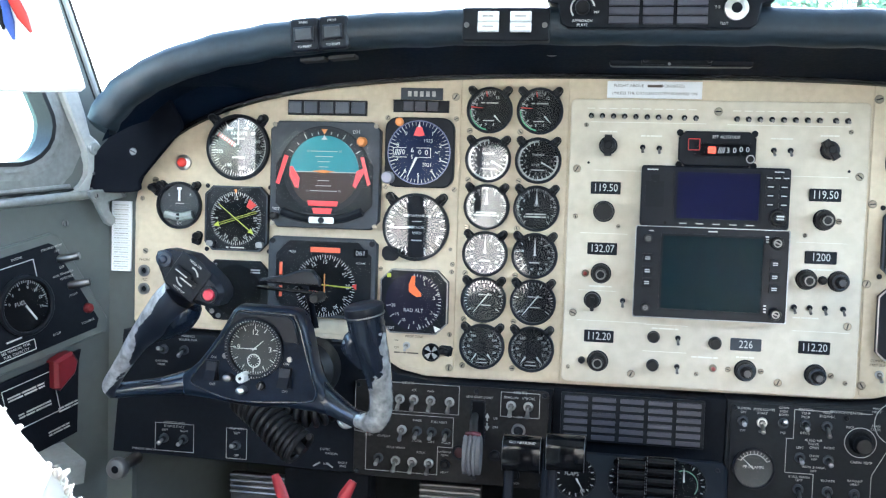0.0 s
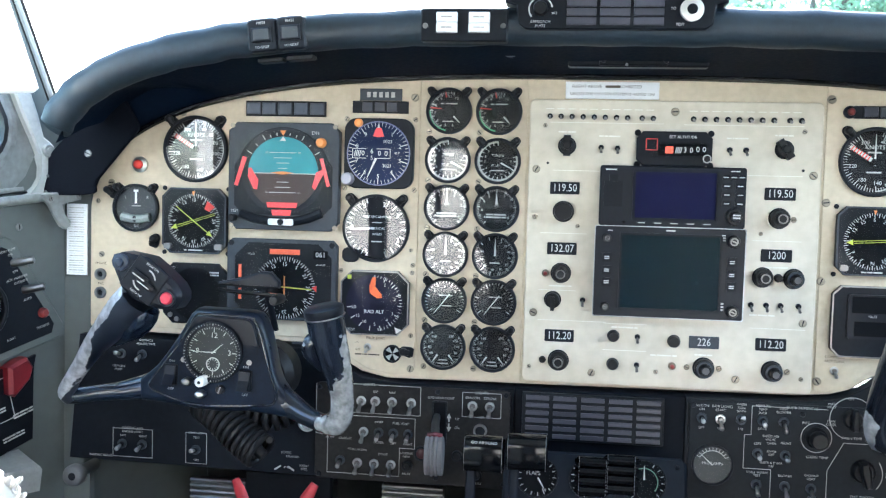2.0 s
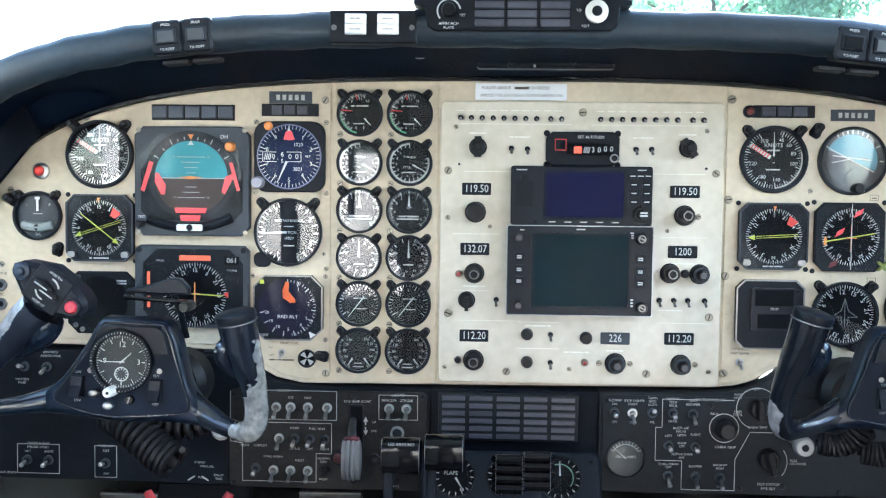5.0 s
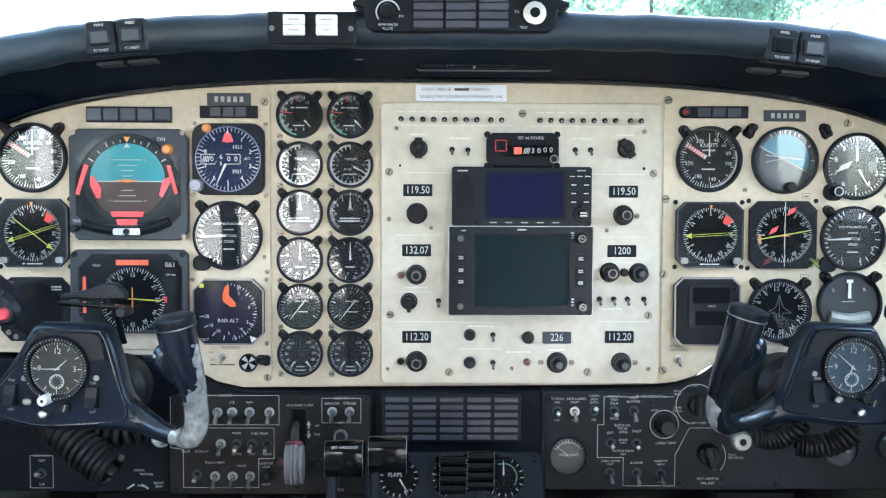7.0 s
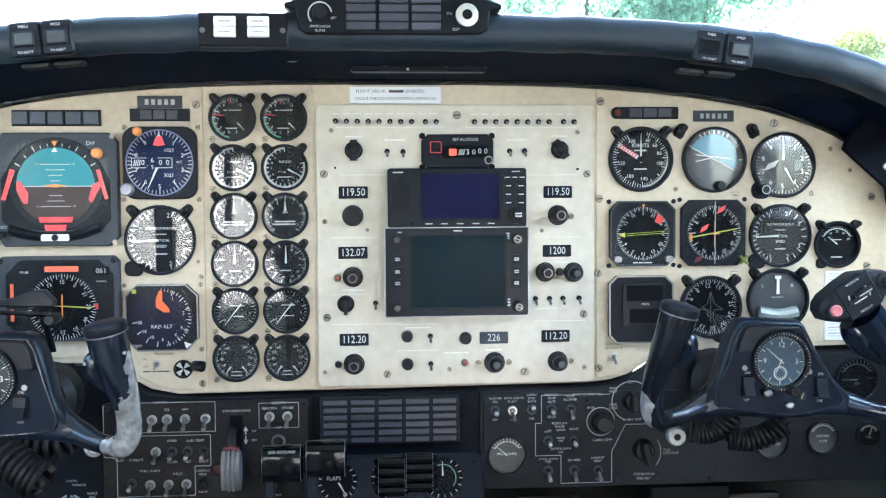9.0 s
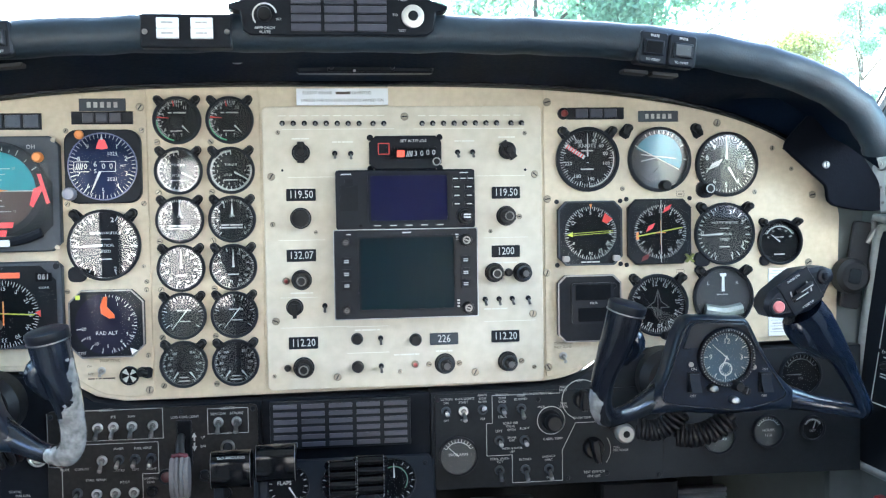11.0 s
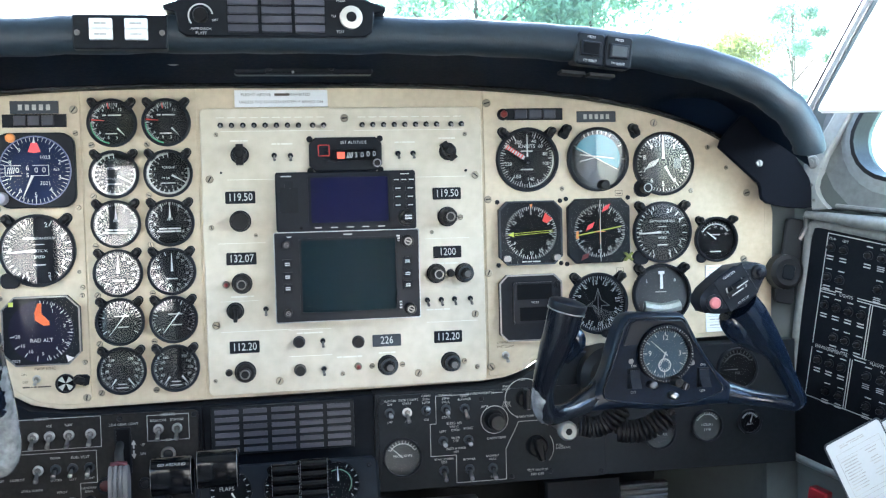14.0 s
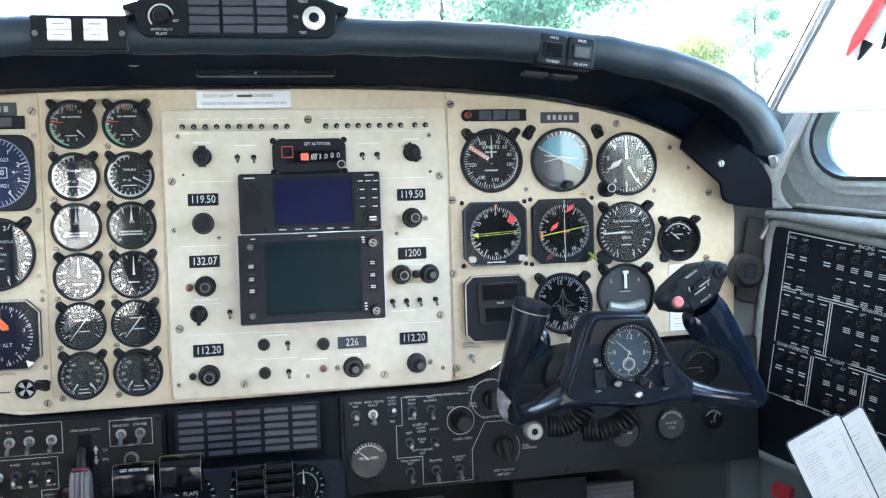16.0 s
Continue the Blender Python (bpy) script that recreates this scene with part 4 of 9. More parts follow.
def servo_altimeter():
    t = square_body("altimeter", "dark square altimeter with blue-black dial and drum digits", -0.3285, 0.9752, 0.0805, 0.0800, 0.014, "pilot flight instruments", False, 0.009, True)
    disc(t, 0.0362, 0.0094, DIAL_BLUE)
    bm = bmesh_new()
    ticks(bm, 0.0352, 0, 352.8, 50, 0.0042, 0.0005, 0.0095)
    ticks(bm, 0.0352, 0, 324, 10, 0.0075, 0.0009, 0.0095)
    part("dial_marks", bm, WHITE, t)
    bm = bmesh_new()
    ring(bm, 0.0355, 0.0368, 0.0090, 0.0102, 48)
    part("dial_rim", bm, material("lilac_rim", (0.17, 0.18, 0.29), 0.4), t)
    for k in range(1, 10):
        lettering(str(k), t, *polar(0.0262, 36 * k), 0.0068, 0.0098, WHITE, name="numeral")
    bm = bmesh_new()
    for x0, x1, sx in ((-0.0300, -0.0140, -0.0300), (-0.0025, 0.0137, 0.0137)):
        bar(bm, x0, 0.0053, x1, 0.0053, 0.0006, 0.0096, 0.0100)
        bar(bm, x0, -0.0055, x1, -0.0055, 0.0006, 0.0096, 0.0100)
        bar(bm, sx, -0.0055, sx, 0.0053, 0.0006, 0.0096, 0.0100)
    part("drum_window", bm, WHITE, t)
    for ch, px, py, sz in (("0", -0.0178, 0.0, 0.0082), (".", -0.0130, -0.0010, 0.0082), ("6", -0.0076, 0.0024, 0.0078), ("5", -0.0076, -0.0052, 0.0062), ("0", 0.0012, 0.0, 0.0082), ("0", 0.0090, 0.0, 0.0082)):
        lettering(ch, t, px, py, sz, 0.0100, WHITE, name="numeral")
    bm = bmesh_new()
    for k in range(4):
        bar(bm, -0.0280 + 0.002 * k, -0.0035, -0.0265 + 0.002 * k, 0.0035, 0.0009, 0.0098, 0.0101)
    part("hatched_flag", bm, WHITE, t)
    lettering("1023", t, 0.0105, 0.0135, 0.0056, 0.0098, WHITE, name="numeral")
    lettering("3021", t, 0.0100, -0.0140, 0.0056, 0.0098, WHITE, name="numeral")
    lettering("ALT", t, 0.0215, 0.0005, 0.0036, 0.0098, WHITE)
    slab(t, [(0, 0.0300), (0.0030, 0.0290), (0.0065, 0.0195), (0, 0.0185), (-0.0065, 0.0195), (-0.0030, 0.0290)], 0.0100, 0.0106, RED_GLOW, "warning_flag")
    slab(t, [(-0.0016, 0.0290), (0.0016, 0.0290), (0, 0.0345)], 0.0106, 0.0110, WHITE, "index")
    pointer(t, 204, 0.033, 0.0028, -0.006, 0.0108)
    bm = bmesh_new()
    lathe(bm, [(0.0050, 0.009), (0.0048, 0.0125), (0.0030, 0.014)], 16, -0.0235, 0.0345)
    part("alert_lamp", bm, ORANGE, t, "orange alert lamp")
    bm = bmesh_new()
    lathe(bm, [(0.0072, 0.006), (0.0070, 0.019), (0.0058, 0.0205)], 24, -0.0345, -0.0295, 0.04)
    k = part("setting_knob", bm, material("lilac_grey_knob", (0.30, 0.29, 0.33), 0.4, 0.3), t, "pale grey setting knob")
    for sx, sy in ((-0.0385, 0.0385), (0.0395, 0.0385), (-0.0395, -0.0390), (0.0395, -0.0395)):
        screw(panel, -0.3285 + sx * 1.03, 0.9752 + sy * 1.03, 0.0030)
    pane_over(t, 0.0352, 0.0116, CLEAR_SOFT)


servo_altimeter()


def vertical_speed(x, z, r, bright):
    t = gauge("vertical_speed_indicator", "round black vertical speed indicator, needle at zero", x, z, r, "vertical speed indicators", "ab")
    round_body(t, r, 0.0032)
    marks(t, [(r - 0.0045, -90, -20, 8, 0.0045, 0.0008), (r - 0.0045, -90, -160, 8, 0.0045, 0.0008), (r - 0.0045, 25, 160, 9, 0.006, 0.0009)])
    numbers(t, [("0", -88), ("1", -28), ("2", 18), ("3", 60), ("3", 118), ("2", 158), ("1", -155)], r - 0.0105, 0.0072)
    for k, (text, s) in enumerate((("INSTANTANEOUS", 0.0040), ("VERTICAL", 0.0042), ("SPEED", 0.0042))):
        lettering(text, t, 0.001, (0.013, -0.0005, -0.007)[k], s, 0.0009, WHITE)
    word_bars(t, [(0.001, -0.0155, 0.013, 0.0025, 1, 1), (0.001, 0.0065, 0.012, 0.002, 1, 2)])
    pointer(t, -93, r * 0.80, 0.0024, -0.002, 0.0026, tip=0.0012)
    bm = bmesh_new()
    prism(bm, round_rect(0.020, 0.017, 0.007, *polar(r * 1.10, -137)), -0.002, 0.0040, 0.001)
    part("corner_lug", bm, BLACK, t)
    pane_over(t, r - 0.0030, 0.0050)
    return t


vertical_speed(-0.3308, 0.8895, 0.0392, True)
vertical_speed(0.3795, 0.8880, 0.0370, False)


def radio_altimeter():
    t = square_body("radio_altimeter", "black octagonal radio altimeter with orange warning flag", -0.3297, 0.8032, 0.0800, 0.0745, 0.013, "pilot flight instruments", False, 0.008)
    bm = bmesh_new()
    outer, inner = chamfer_rect(0.0800, 0.0745, 0.013), chamfer_rect(0.0770, 0.0715, 0.012)
    frame_plate(bm, outer, [inner], 0.0075, 0.0088)
    part("edge_line", bm, STEEL, t)
    disc(t, 0.0335, 0.0084, material("radio_altimeter_violet", (0.014, 0.013, 0.030), 0.6, spec=0.15), 0, 0)
    bm = bmesh_new()
    ticks(bm, 0.0325, 0, 170, 26, 0.003, 0.0005, 0.0085)
    ticks(bm, 0.0325, 0, 260, 12, 0.0055, 0.0008, 0.0085)
    part("dial_marks", bm, WHITE, t)
    for text, a in (("1", 30), ("2", 78), ("3", 118), ("4", 142), ("5", 178), ("10", 208), ("15", 232), ("20", 258)):
        lettering(text, t, *polar(0.0245, a), 0.0052, 0.0087, WHITE, name="numeral")
    lettering("RAD ALT", t, 0.0, -0.010, 0.0058, 0.0087, WHITE)
    lettering("TEST", t, -0.0265, -0.0315, 0.0042, 0.0083, WHITE)
    slab(t, [(-0.0025, 0.0300), (-0.0060, 0.0200), (-0.0055, 0.0120), (0.0030, 0.0060), (0.0090, 0.0065), (0.0085, 0.0105), (0.0010, 0.0190), (0.0015, 0.0300)], 0.0090, 0.0096, material("flag_orange", (0.95, 0.17, 0.04), 0.5), "warning_flag")
    slab(t, [(-0.0320, 0.0275), (-0.0275, 0.0275), (-0.0275, 0.0320), (-0.0320, 0.0320)], 0.0082, 0.0092, YELLOW, "test_button", "small yellow square button")
    slab(t, [(0.0245, -0.0270), (0.0325, -0.0300), (0.0265, -0.0345)], 0.0082, 0.0096, LENS_WHITE, "triangle_mark")
    for sx, sy in ((-0.042, 0.036), (0.042, 0.036), (0.042, -0.037)):
        screw(panel, -0.3297 + sx, 0.8032 + sy, 0.0028)
    pane_flat(t, inner, 0.0104)


radio_altimeter()


def radio_magnetic(x, z, w, head, needles, flag, name="radio_magnetic_indicator"):
    t = square_body(name, "black square radio magnetic indicator with two yellow needles", x, z, w, w * 0.985, w * 0.13, "radio magnetic indicators", False, 0.007)
    bm = bmesh_new()
    frame_plate(bm, chamfer_rect(w, w * 0.985, w * 0.13), [chamfer_rect(w * 0.955, w * 0.94, w * 0.12)], 0.0065, 0.0082)
    part("edge_line", bm, GREY_BEZEL, t)
    r = w * 0.405
    disc(t, r, 0.0074, DIAL)
    compass_card(t, r, 0.0076, 0, 0, head, w * 0.075)
    for a, hollow in needles:
        bm = bmesh_new()
        if not hollow:
            bar(bm, *polar(-r * 0.86, a), *polar(r * 0.86, a), 0.0007, 0.0086, 0.0092)
        else:
            for d in (-0.0011, 0.0011):
                ox, oy = polar(d, a + 90)
                bar(bm, *(p + q for p, q in zip(polar(-r * 0.85, a), (ox, oy))), *(p + q for p, q in zip(polar(r * 0.66, a), (ox, oy))), 0.0005, 0.0086, 0.0092)
        tipx, tipy = polar(r * 0.92, a)
        l1, l2 = polar(r * 0.70, a - 8), polar(r * 0.70, a + 8)
        prism(bm, [(tipx, tipy), l1, l2], 0.0086, 0.0093)
        part("needle", bm, YELLOW, t)
    slab(t, [polar(r * 0.92, 36), polar(r * 0.98, 58), polar(r * 0.70, 60), polar(r * 0.62, 44)] if flag else [(0.02, 0.018), (0.024, 0.03), (0.031, 0.018)], 0.0094, 0.0100, RED, "warning_flag")
    slab(t, [(-0.0018, r + 0.0028), (0.0018, r + 0.0028), (0, r - 0.0022)], 0.0094, 0.0100, ORANGE, "index")
    for s in (-1, 1):
        slab(t, [(p[0] + s * w * 0.395, p[1] - w * 0.385) for p in chamfer_rect(0.0085, 0.0065, 0.0015)], 0.0070, 0.0125, STEEL, "selector_key")
    word_bars(t, [(0, -w * 0.44, w * 0.30, 0.0026, 1, 3)], WHITE, 0.0076)
    for sx, sy in ((-1, 1), (1, 1), (-1, -1), (1, -1)):
        screw(panel, x + sx * w * 0.50, z + sy * w * 0.485, 0.0028, 0.0, BLACK)
    pane_flat(t, chamfer_rect(w * 0.95, w * 0.935, w * 0.12), 0.0108)


radio_magnetic(-0.5485, 0.8917, 0.0785, 150, ((128, False), (-108, True)), True)
radio_magnetic(0.2152, 0.8920, 0.0760, 180, ((-93.5, True),), True)


def turn_indicator(x, z, r, lights):
    t = gauge("turn_indicator", "round dark turn and slip indicator", x, z, r, "turn indicators", lights)
    round_body(t, r, 0.0030, face=material("turn_dial", (0.035, 0.038, 0.042), 0.6))
    for text, s in (("L", -1), ("R", 1)):
        lettering(text, t, s * r * 0.48, r * 0.44, r * 0.16, 0.0009, WHITE)
    pointer(t, 0, r * 0.72, r * 0.10, -r * 0.18, 0.0024, LENS_WHITE, tip=r * 0.08)
    bm = bmesh_new()
    box(bm, -r * 0.10, r * 0.10, r * 0.66, r * 0.76, 0.0022, 0.0030)
    part("pointer_head", bm, LENS_WHITE, t)
    bm = bmesh_new()
    tube(bm, spline([(-r * 0.62, -r * 0.38, 0.0022), (0, -r * 0.48, 0.0022), (r * 0.62, -r * 0.38, 0.0022)], 6), r * 0.19, 8)
    part("slip_tube", bm, material("slip_glass", (0.26, 0.29, 0.275), 0.25, vary=0.3, scale=80), t, "pale glass slip tube")
    bm = bmesh_new()
    lathe(bm, [(r * 0.13, 0.004), (r * 0.13, 0.0062), (r * 0.08, 0.0072)], 16, 0.0, -r * 0.47)
    part("slip_ball", bm, BLACK, t)
    lettering("DC", t, 0, -r * 0.76, r * 0.16, 0.0009, WHITE)
    word_bars(t, [(0, r * 0.08, r * 0.4, 0.002, 1, 1)])
    pane_over(t, r - 0.0028, 0.0080, CLEAR_SOFT)


turn_indicator(-0.6230, 0.9050, 0.0285, "ab")
turn_indicator(0.3775, 0.8130, 0.0370, "ab")


def course_indicator():
    t = square_body("course_indicator", "large grey square course indicator with orange bars", -0.4408, 0.8260, 0.1320, 0.0945, 0.006, "pilot flight instruments", True, 0.009)
    slab(t, chamfer_rect(0.116, 0.0860, 0.016, 0.002, 0.0), 0.0090, 0.0095, BLACK, "inner_mask")
    r = 0.0365
    disc(t, r, 0.0100, DIAL, 0.0045, -0.0090)
    compass_card(t, r, 0.0102, 0.0045, -0.0090, 150, 0.0062)
    bm = bmesh_new()
    bar(bm, -0.0225, -0.0065, 0.0365, -0.0100, 0.0012, 0.0112, 0.0118)
    part("course_needle", bm, YELLOW, t)
    bm = bmesh_new()
    bar(bm, 0.0045, -0.021, 0.0045, 0.005, 0.0011, 0.0112, 0.0118)
    bar(bm, -0.0015, -0.008, 0.0105, -0.008, 0.0011, 0.0112, 0.0118)
    part("aircraft_symbol", bm, ORANGE, t)
    orange = material("bar_orange", (0.95, 0.15, 0.06), 0.5)
    for pts in (((-0.0135, 0.0300), (0.0225, 0.0300), (0.0225, 0.0360), (-0.0135, 0.0360)), ((-0.0510, 0.0020), (-0.0475, 0.0020), (-0.0475, 0.0170), (-0.0510, 0.0170)), ((-0.0510, -0.0240), (-0.0475, -0.0240), (-0.0475, -0.0110), (-0.0510, -0.0110))):
        slab(t, pts, 0.0104, 0.0112, orange, "flag_bar")
    slab(t, [(0.0375, -0.0075), (0.0430, -0.0050), (0.0430, -0.0125)], 0.0108, 0.0116, RED, "heading_bug")
    slab(t, round_rect(0.017, 0.0095, 0.001, 0.0470, 0.0305), 0.0094, 0.0100, DIAL, "course_window")
    lettering("061", t, 0.0470, 0.0305, 0.0082, 0.0103, WHITE, name="numeral")
    lettering("MILES", t, -0.036, 0.0295, 0.0036, 0.0097, WHITE)
    lettering("COURSE", t, 0.047, 0.0190, 0.0030, 0.0097, WHITE)
    for sx, sy in ((-0.0605, 0.042), (0.0605, 0.042), (-0.0605, -0.042), (0.0605, -0.042)):
        bm = bmesh_new()
        lathe(bm, [(0.0034, 0.008), (0.0034, 0.0104)], 12, sx, sy)
        part("screw", bm, BLACK, t)
    pane_flat(t, chamfer_rect(0.116, 0.0860, 0.016, 0.002, 0.0), 0.0130)
    t2 = square_body("direction_finder", "black octagonal direction finder behind the yoke", -0.5470, 0.8055, 0.0800, 0.0720, 0.012, "pilot flight instruments", False, 0.006)
    disc(t2, 0.031, 0.0066, DIAL)
    lettering("EFD", t2, -0.028, 0.030, 0.0045, 0.0064, WHITE)
    word_bars(t2, [(0.024, 0.024, 0.012, 0.006, 2, 2)], WHITE, 0.0064)
    for sx, sy in ((-0.030, -0.026), (-0.022, -0.031), (0.030, -0.030)):
        bm = bmesh_new()
        lathe(bm, [(0.003, 0.005), (0.003, 0.008)], 10, sx, sy)
        part("screw", bm, STEEL, t2)
    pane_flat(t2, chamfer_rect(0.076, 0.068, 0.011), 0.0082, CLOCK_GLASS)


course_indicator()


def standby_horizon():
    t = gauge("standby_horizon", "round standby horizon showing a tilted blue disc", 0.3003, 0.9765, 0.0380, "copilot flight instruments", "")
    round_body(t, 0.0380, 0.0036, face=material("horizon_black", (0.02, 0.022, 0.025), 0.5))
    R = 0.0285
    a0 = radians(-24)
    up = [(R * math.cos(a0 + math.pi * i / 24) - 0.001, 0.001 + R * math.sin(a0 + math.pi * i / 24)) for i in range(25)]
    slab(t, up, 0.0006, 0.0018, material("horizon_sky", (0.06, 0.26, 0.36), 0.5, vary=0.15), "sky_half")
    dn = [(R * math.cos(a0 - math.pi * i / 24) - 0.001, 0.001 + R * math.sin(a0 - math.pi * i / 24)) for i in range(25)]
    slab(t, dn, 0.0006, 0.0017, material("horizon_ground", (0.03, 0.032, 0.036), 0.5), "ground_half")
    bm = bmesh_new()
    for (x0, y0, x1, y1, w) in ((-0.026, 0.014, 0.024, -0.012, 0.0010), (-0.022, 0.006, 0.020, 0.001, 0.0012), (-0.022, -0.002, -0.004, 0.002, 0.001)):
        bar(bm, x0, y0, x1, y1, w, 0.0019, 0.0024)
    part("horizon_lines", bm, WHITE, t)
    bm = bmesh_new()
    for a in (-60, -30, -20, -10, 0, 10, 20, 30, 60, 90):
        bar(bm, *polar(0.0300, a), *polar(0.0340, a), 0.0011, 0.0010, 0.0014)
    part("bank_marks", bm, WHITE, t)
    bm = bmesh_new()
    prism(bm, [(-0.011, -0.019), (0.0, -0.008), (0.011, -0.019)], 0.0020, 0.0030)
    part("aircraft_symbol", bm, GREY_BEZEL, t)
    bm = bmesh_new()
    lathe(bm, [(0.0062, -0.001), (0.0062, 0.013), (0.005, 0.015)], 22, 0.005, -0.0305, 0.05)
    part("setting_knob", bm, KNOB, t)
    pane_over(t, 0.0350, 0.0055)
    for px, pz, a in ((0.262, 1.0125, 150), (0.3445, 1.0125, -150)):
        post_light(px, pz, a)


standby_horizon()


def copilot_altimeter():
    t = gauge("altimeter", "round black altimeter with white numerals", 0.3825, 0.9700, 0.0382, "copilot flight instruments", "")
    round_body(t, 0.0382, 0.0040)
    marks(t, [(0.0332, 0, 352.8, 50, 0.003, 0.0005), (0.0332, 0, 324, 10, 0.005, 0.0009)])
    numbers(t, [(str(k), 36 * k) for k in (1, 2, 3, 4, 5, 6, 7, 8, 9)], 0.0245, 0.0080)
    bm = bmesh_new()
    for k in range(5):
        bar(bm, -0.0180 + 0.0026 * k - 0.003, -0.006 + 0.001 * k, -0.0180 + 0.0026 * k + 0.002, 0.002 + 0.001 * k, 0.0013, 0.0008, 0.0011)
    part("hatched_flag", bm, WHITE, t)
    pointer(t, 0, 0.030, 0.0030, -0.006, 0.0024)
    pointer(t, 150, 0.026, 0.0026, -0.004, 0.0030)
    slab(t, round_rect(0.009, 0.012, 0.001, 0.0185, 0.000), 0.0007, 0.0012, GREY_BEZEL, "pressure_window")
    bm = bmesh_new()
    prism(bm, round_rect(0.022, 0.020, 0.009, -0.0265, -0.0290), -0.002, 0.0050, 0.001)
    part("corner_lug", bm, BLACK, t)
    bm = bmesh_new()
    lathe(bm, [(0.0066, 0.004), (0.0066, 0.014), (0.0055, 0.016)], 24, -0.0255, -0.0285, 0.05)
    part("setting_knob", bm, KNOB, t)
    bm = bmesh_new()
    ring(bm, 0.0042, 0.0052, 0.0155, 0.0166, 24, -0.0255, -0.0285)
    part("knob_ring", bm, CHROME, t)
    pane_over(t, 0.0345, 0.0055)


copilot_altimeter()


def copilot_course():
    t = square_body("course_indicator", "black octagonal course indicator with yellow needle and red flags", 0.2990, 0.8922, 0.0765, 0.0765, 0.010, "copilot flight instruments", False, 0.007)
    r = 0.0315
    disc(t, r, 0.0076, DIAL)
    compass_card(t, r, 0.0078, 0, 0, 150, 0.0056)
    bm = bmesh_new()
    bar(bm, -0.028, -0.005, 0.026, 0.0045, 0.0012, 0.0090, 0.0096)
    part("course_needle", bm, YELLOW, t)
    slab(t, [(-0.0295, 0.0), (-0.0265, 0.0), (-0.0265, -0.009), (-0.0295, -0.009)], 0.0088, 0.0094, ORANGE, "course_flag")
    for cx, cy in ((0.0075, 0.0265), (-0.0125, 0.0050)):
        slab(t, [(cx - 0.0055, cy - 0.005), (cx + 0.0025, cy - 0.001), (cx + 0.0055, cy + 0.0055), (cx - 0.0025, cy + 0.0015)], 0.0096, 0.0102, RED_GLOW, "warning_flag")
    slab(t, [(-0.0235, -0.0345), (-0.0155, -0.0315), (-0.0135, -0.0255), (-0.0215, -0.0285)], 0.0082, 0.0088, material("dim_red_flag", (0.16, 0.02, 0.02), 0.5), "lower_flag")
    bm = bmesh_new()
    bar(bm, 0, -0.016, 0, 0.014, 0.0010, 0.0096, 0.0102)
    bar(bm, -0.006, -0.001, 0.006, -0.001, 0.0010, 0.0096, 0.0102)
    part("aircraft_symbol", bm, ORANGE, t)
    bm = bmesh_new()
    bar(bm, 0, -0.036, 0, 0.037, 0.0006, 0.0104, 0.0107)
    part("lubber_line", bm, WHITE, t)
    bm = bmesh_new()
    bar(bm, 0.0300, -0.0360, 0.0390, -0.0270, 0.0022, 0.0070, 0.0130)
    bar(bm, 0.0300, -0.0270, 0.0390, -0.0360, 0.0022, 0.0070, 0.0130)
    part("selector_knob", bm, material("olive_knob", (0.20, 0.22, 0.04), 0.5), t, "olive green cross-shaped knob")
    for sx, sy in ((-1, 1), (1, 1), (-1, -1)):
        screw(panel, 0.2990 + sx * 0.0385, 0.8922 + sy * 0.0385, 0.0028, 0.0, BLACK)
    pane_flat(t, chamfer_rect(0.0735, 0.0735, 0.0095), 0.0118)
    # voltmeter
    t = gauge("voltmeter", "small round black voltmeter", 0.4487, 0.8772, 0.0275, "copilot flight instruments", "ab")
    round_body(t, 0.0275, 0.0026)
    bm = bmesh_new()
    arc(bm, 0.0190, -60, 60, 0.0010, 0.0007, 18)
    part("scale_arc", bm, WHITE, t)
    marks(t, [(0.0212, -60, 60, 13, 0.0022, 0.0005)], MARK_DIM)
    numbers(t, [("0", -70), ("10", -32), ("20", 0), ("30", 32), ("40", 66)], 0.0150, 0.0036, MARK_DIM)
    word_bars(t, [(0, 0.0055, 0.012, 0.002, 1, 2), (0, -0.0150, 0.014, 0.0024, 1, 1)])
    pointer(t, -52, 0.0145, 0.0014, 0.0, 0.0022)
    bm = bmesh_new()
    prism(bm, round_rect(0.012, 0.012, 0.005, -0.019, -0.022), -0.002, 0.0035, 0.001)
    part("corner_lug", bm, BLACK, t)
    pane_over(t, 0.0252, 0.0050, CLEAR_SOFT)
    # distance box
    t = square_body("distance_indicator", "black octagonal distance readout, switched off", 0.2138, 0.8043, 0.0755, 0.0780, 0.009, "copilot flight instruments", False, 0.006)
    bm = bmesh_new()
    frame_plate(bm, chamfer_rect(0.0755, 0.0780, 0.009), [chamfer_rect(0.0725, 0.0750, 0.0085)], 0.0055, 0.0072)
    part("edge_line", bm, STEEL, t)
    slab(t, round_rect(0.050, 0.048, 0.004, 0.0035, 0.006), 0.0060, 0.0085, PLASTIC, "readout_frame")
    slab(t, round_rect(0.042, 0.018, 0.001, 0.0035, 0.0190), 0.0084, 0.0090, DIAL, "readout")
    slab(t, round_rect(0.036, 0.016, 0.001, 0.0035, -0.0070), 0.0084, 0.0090, DIAL, "readout")
    lettering("MILES", t, 0.004, 0.0065, 0.0036, 0.0092, MARK_DIM)
    word_bars(t, [(0.026, -0.022, 0.012, 0.011, 3, 2)], MARK_DIM, 0.0064)
    bm = bmesh_new()
    ring(bm, 0.0024, 0.0034, 0.006, 0.0088, 18, 0.030, 0.026)
    part("test_button", bm, BLACK, t)
    # compass card indicator
    t = gauge("gyro_compass", "round black compass card with white degree marks", 0.2972, 0.8056, 0.0368, "copilot flight instruments", "ab")
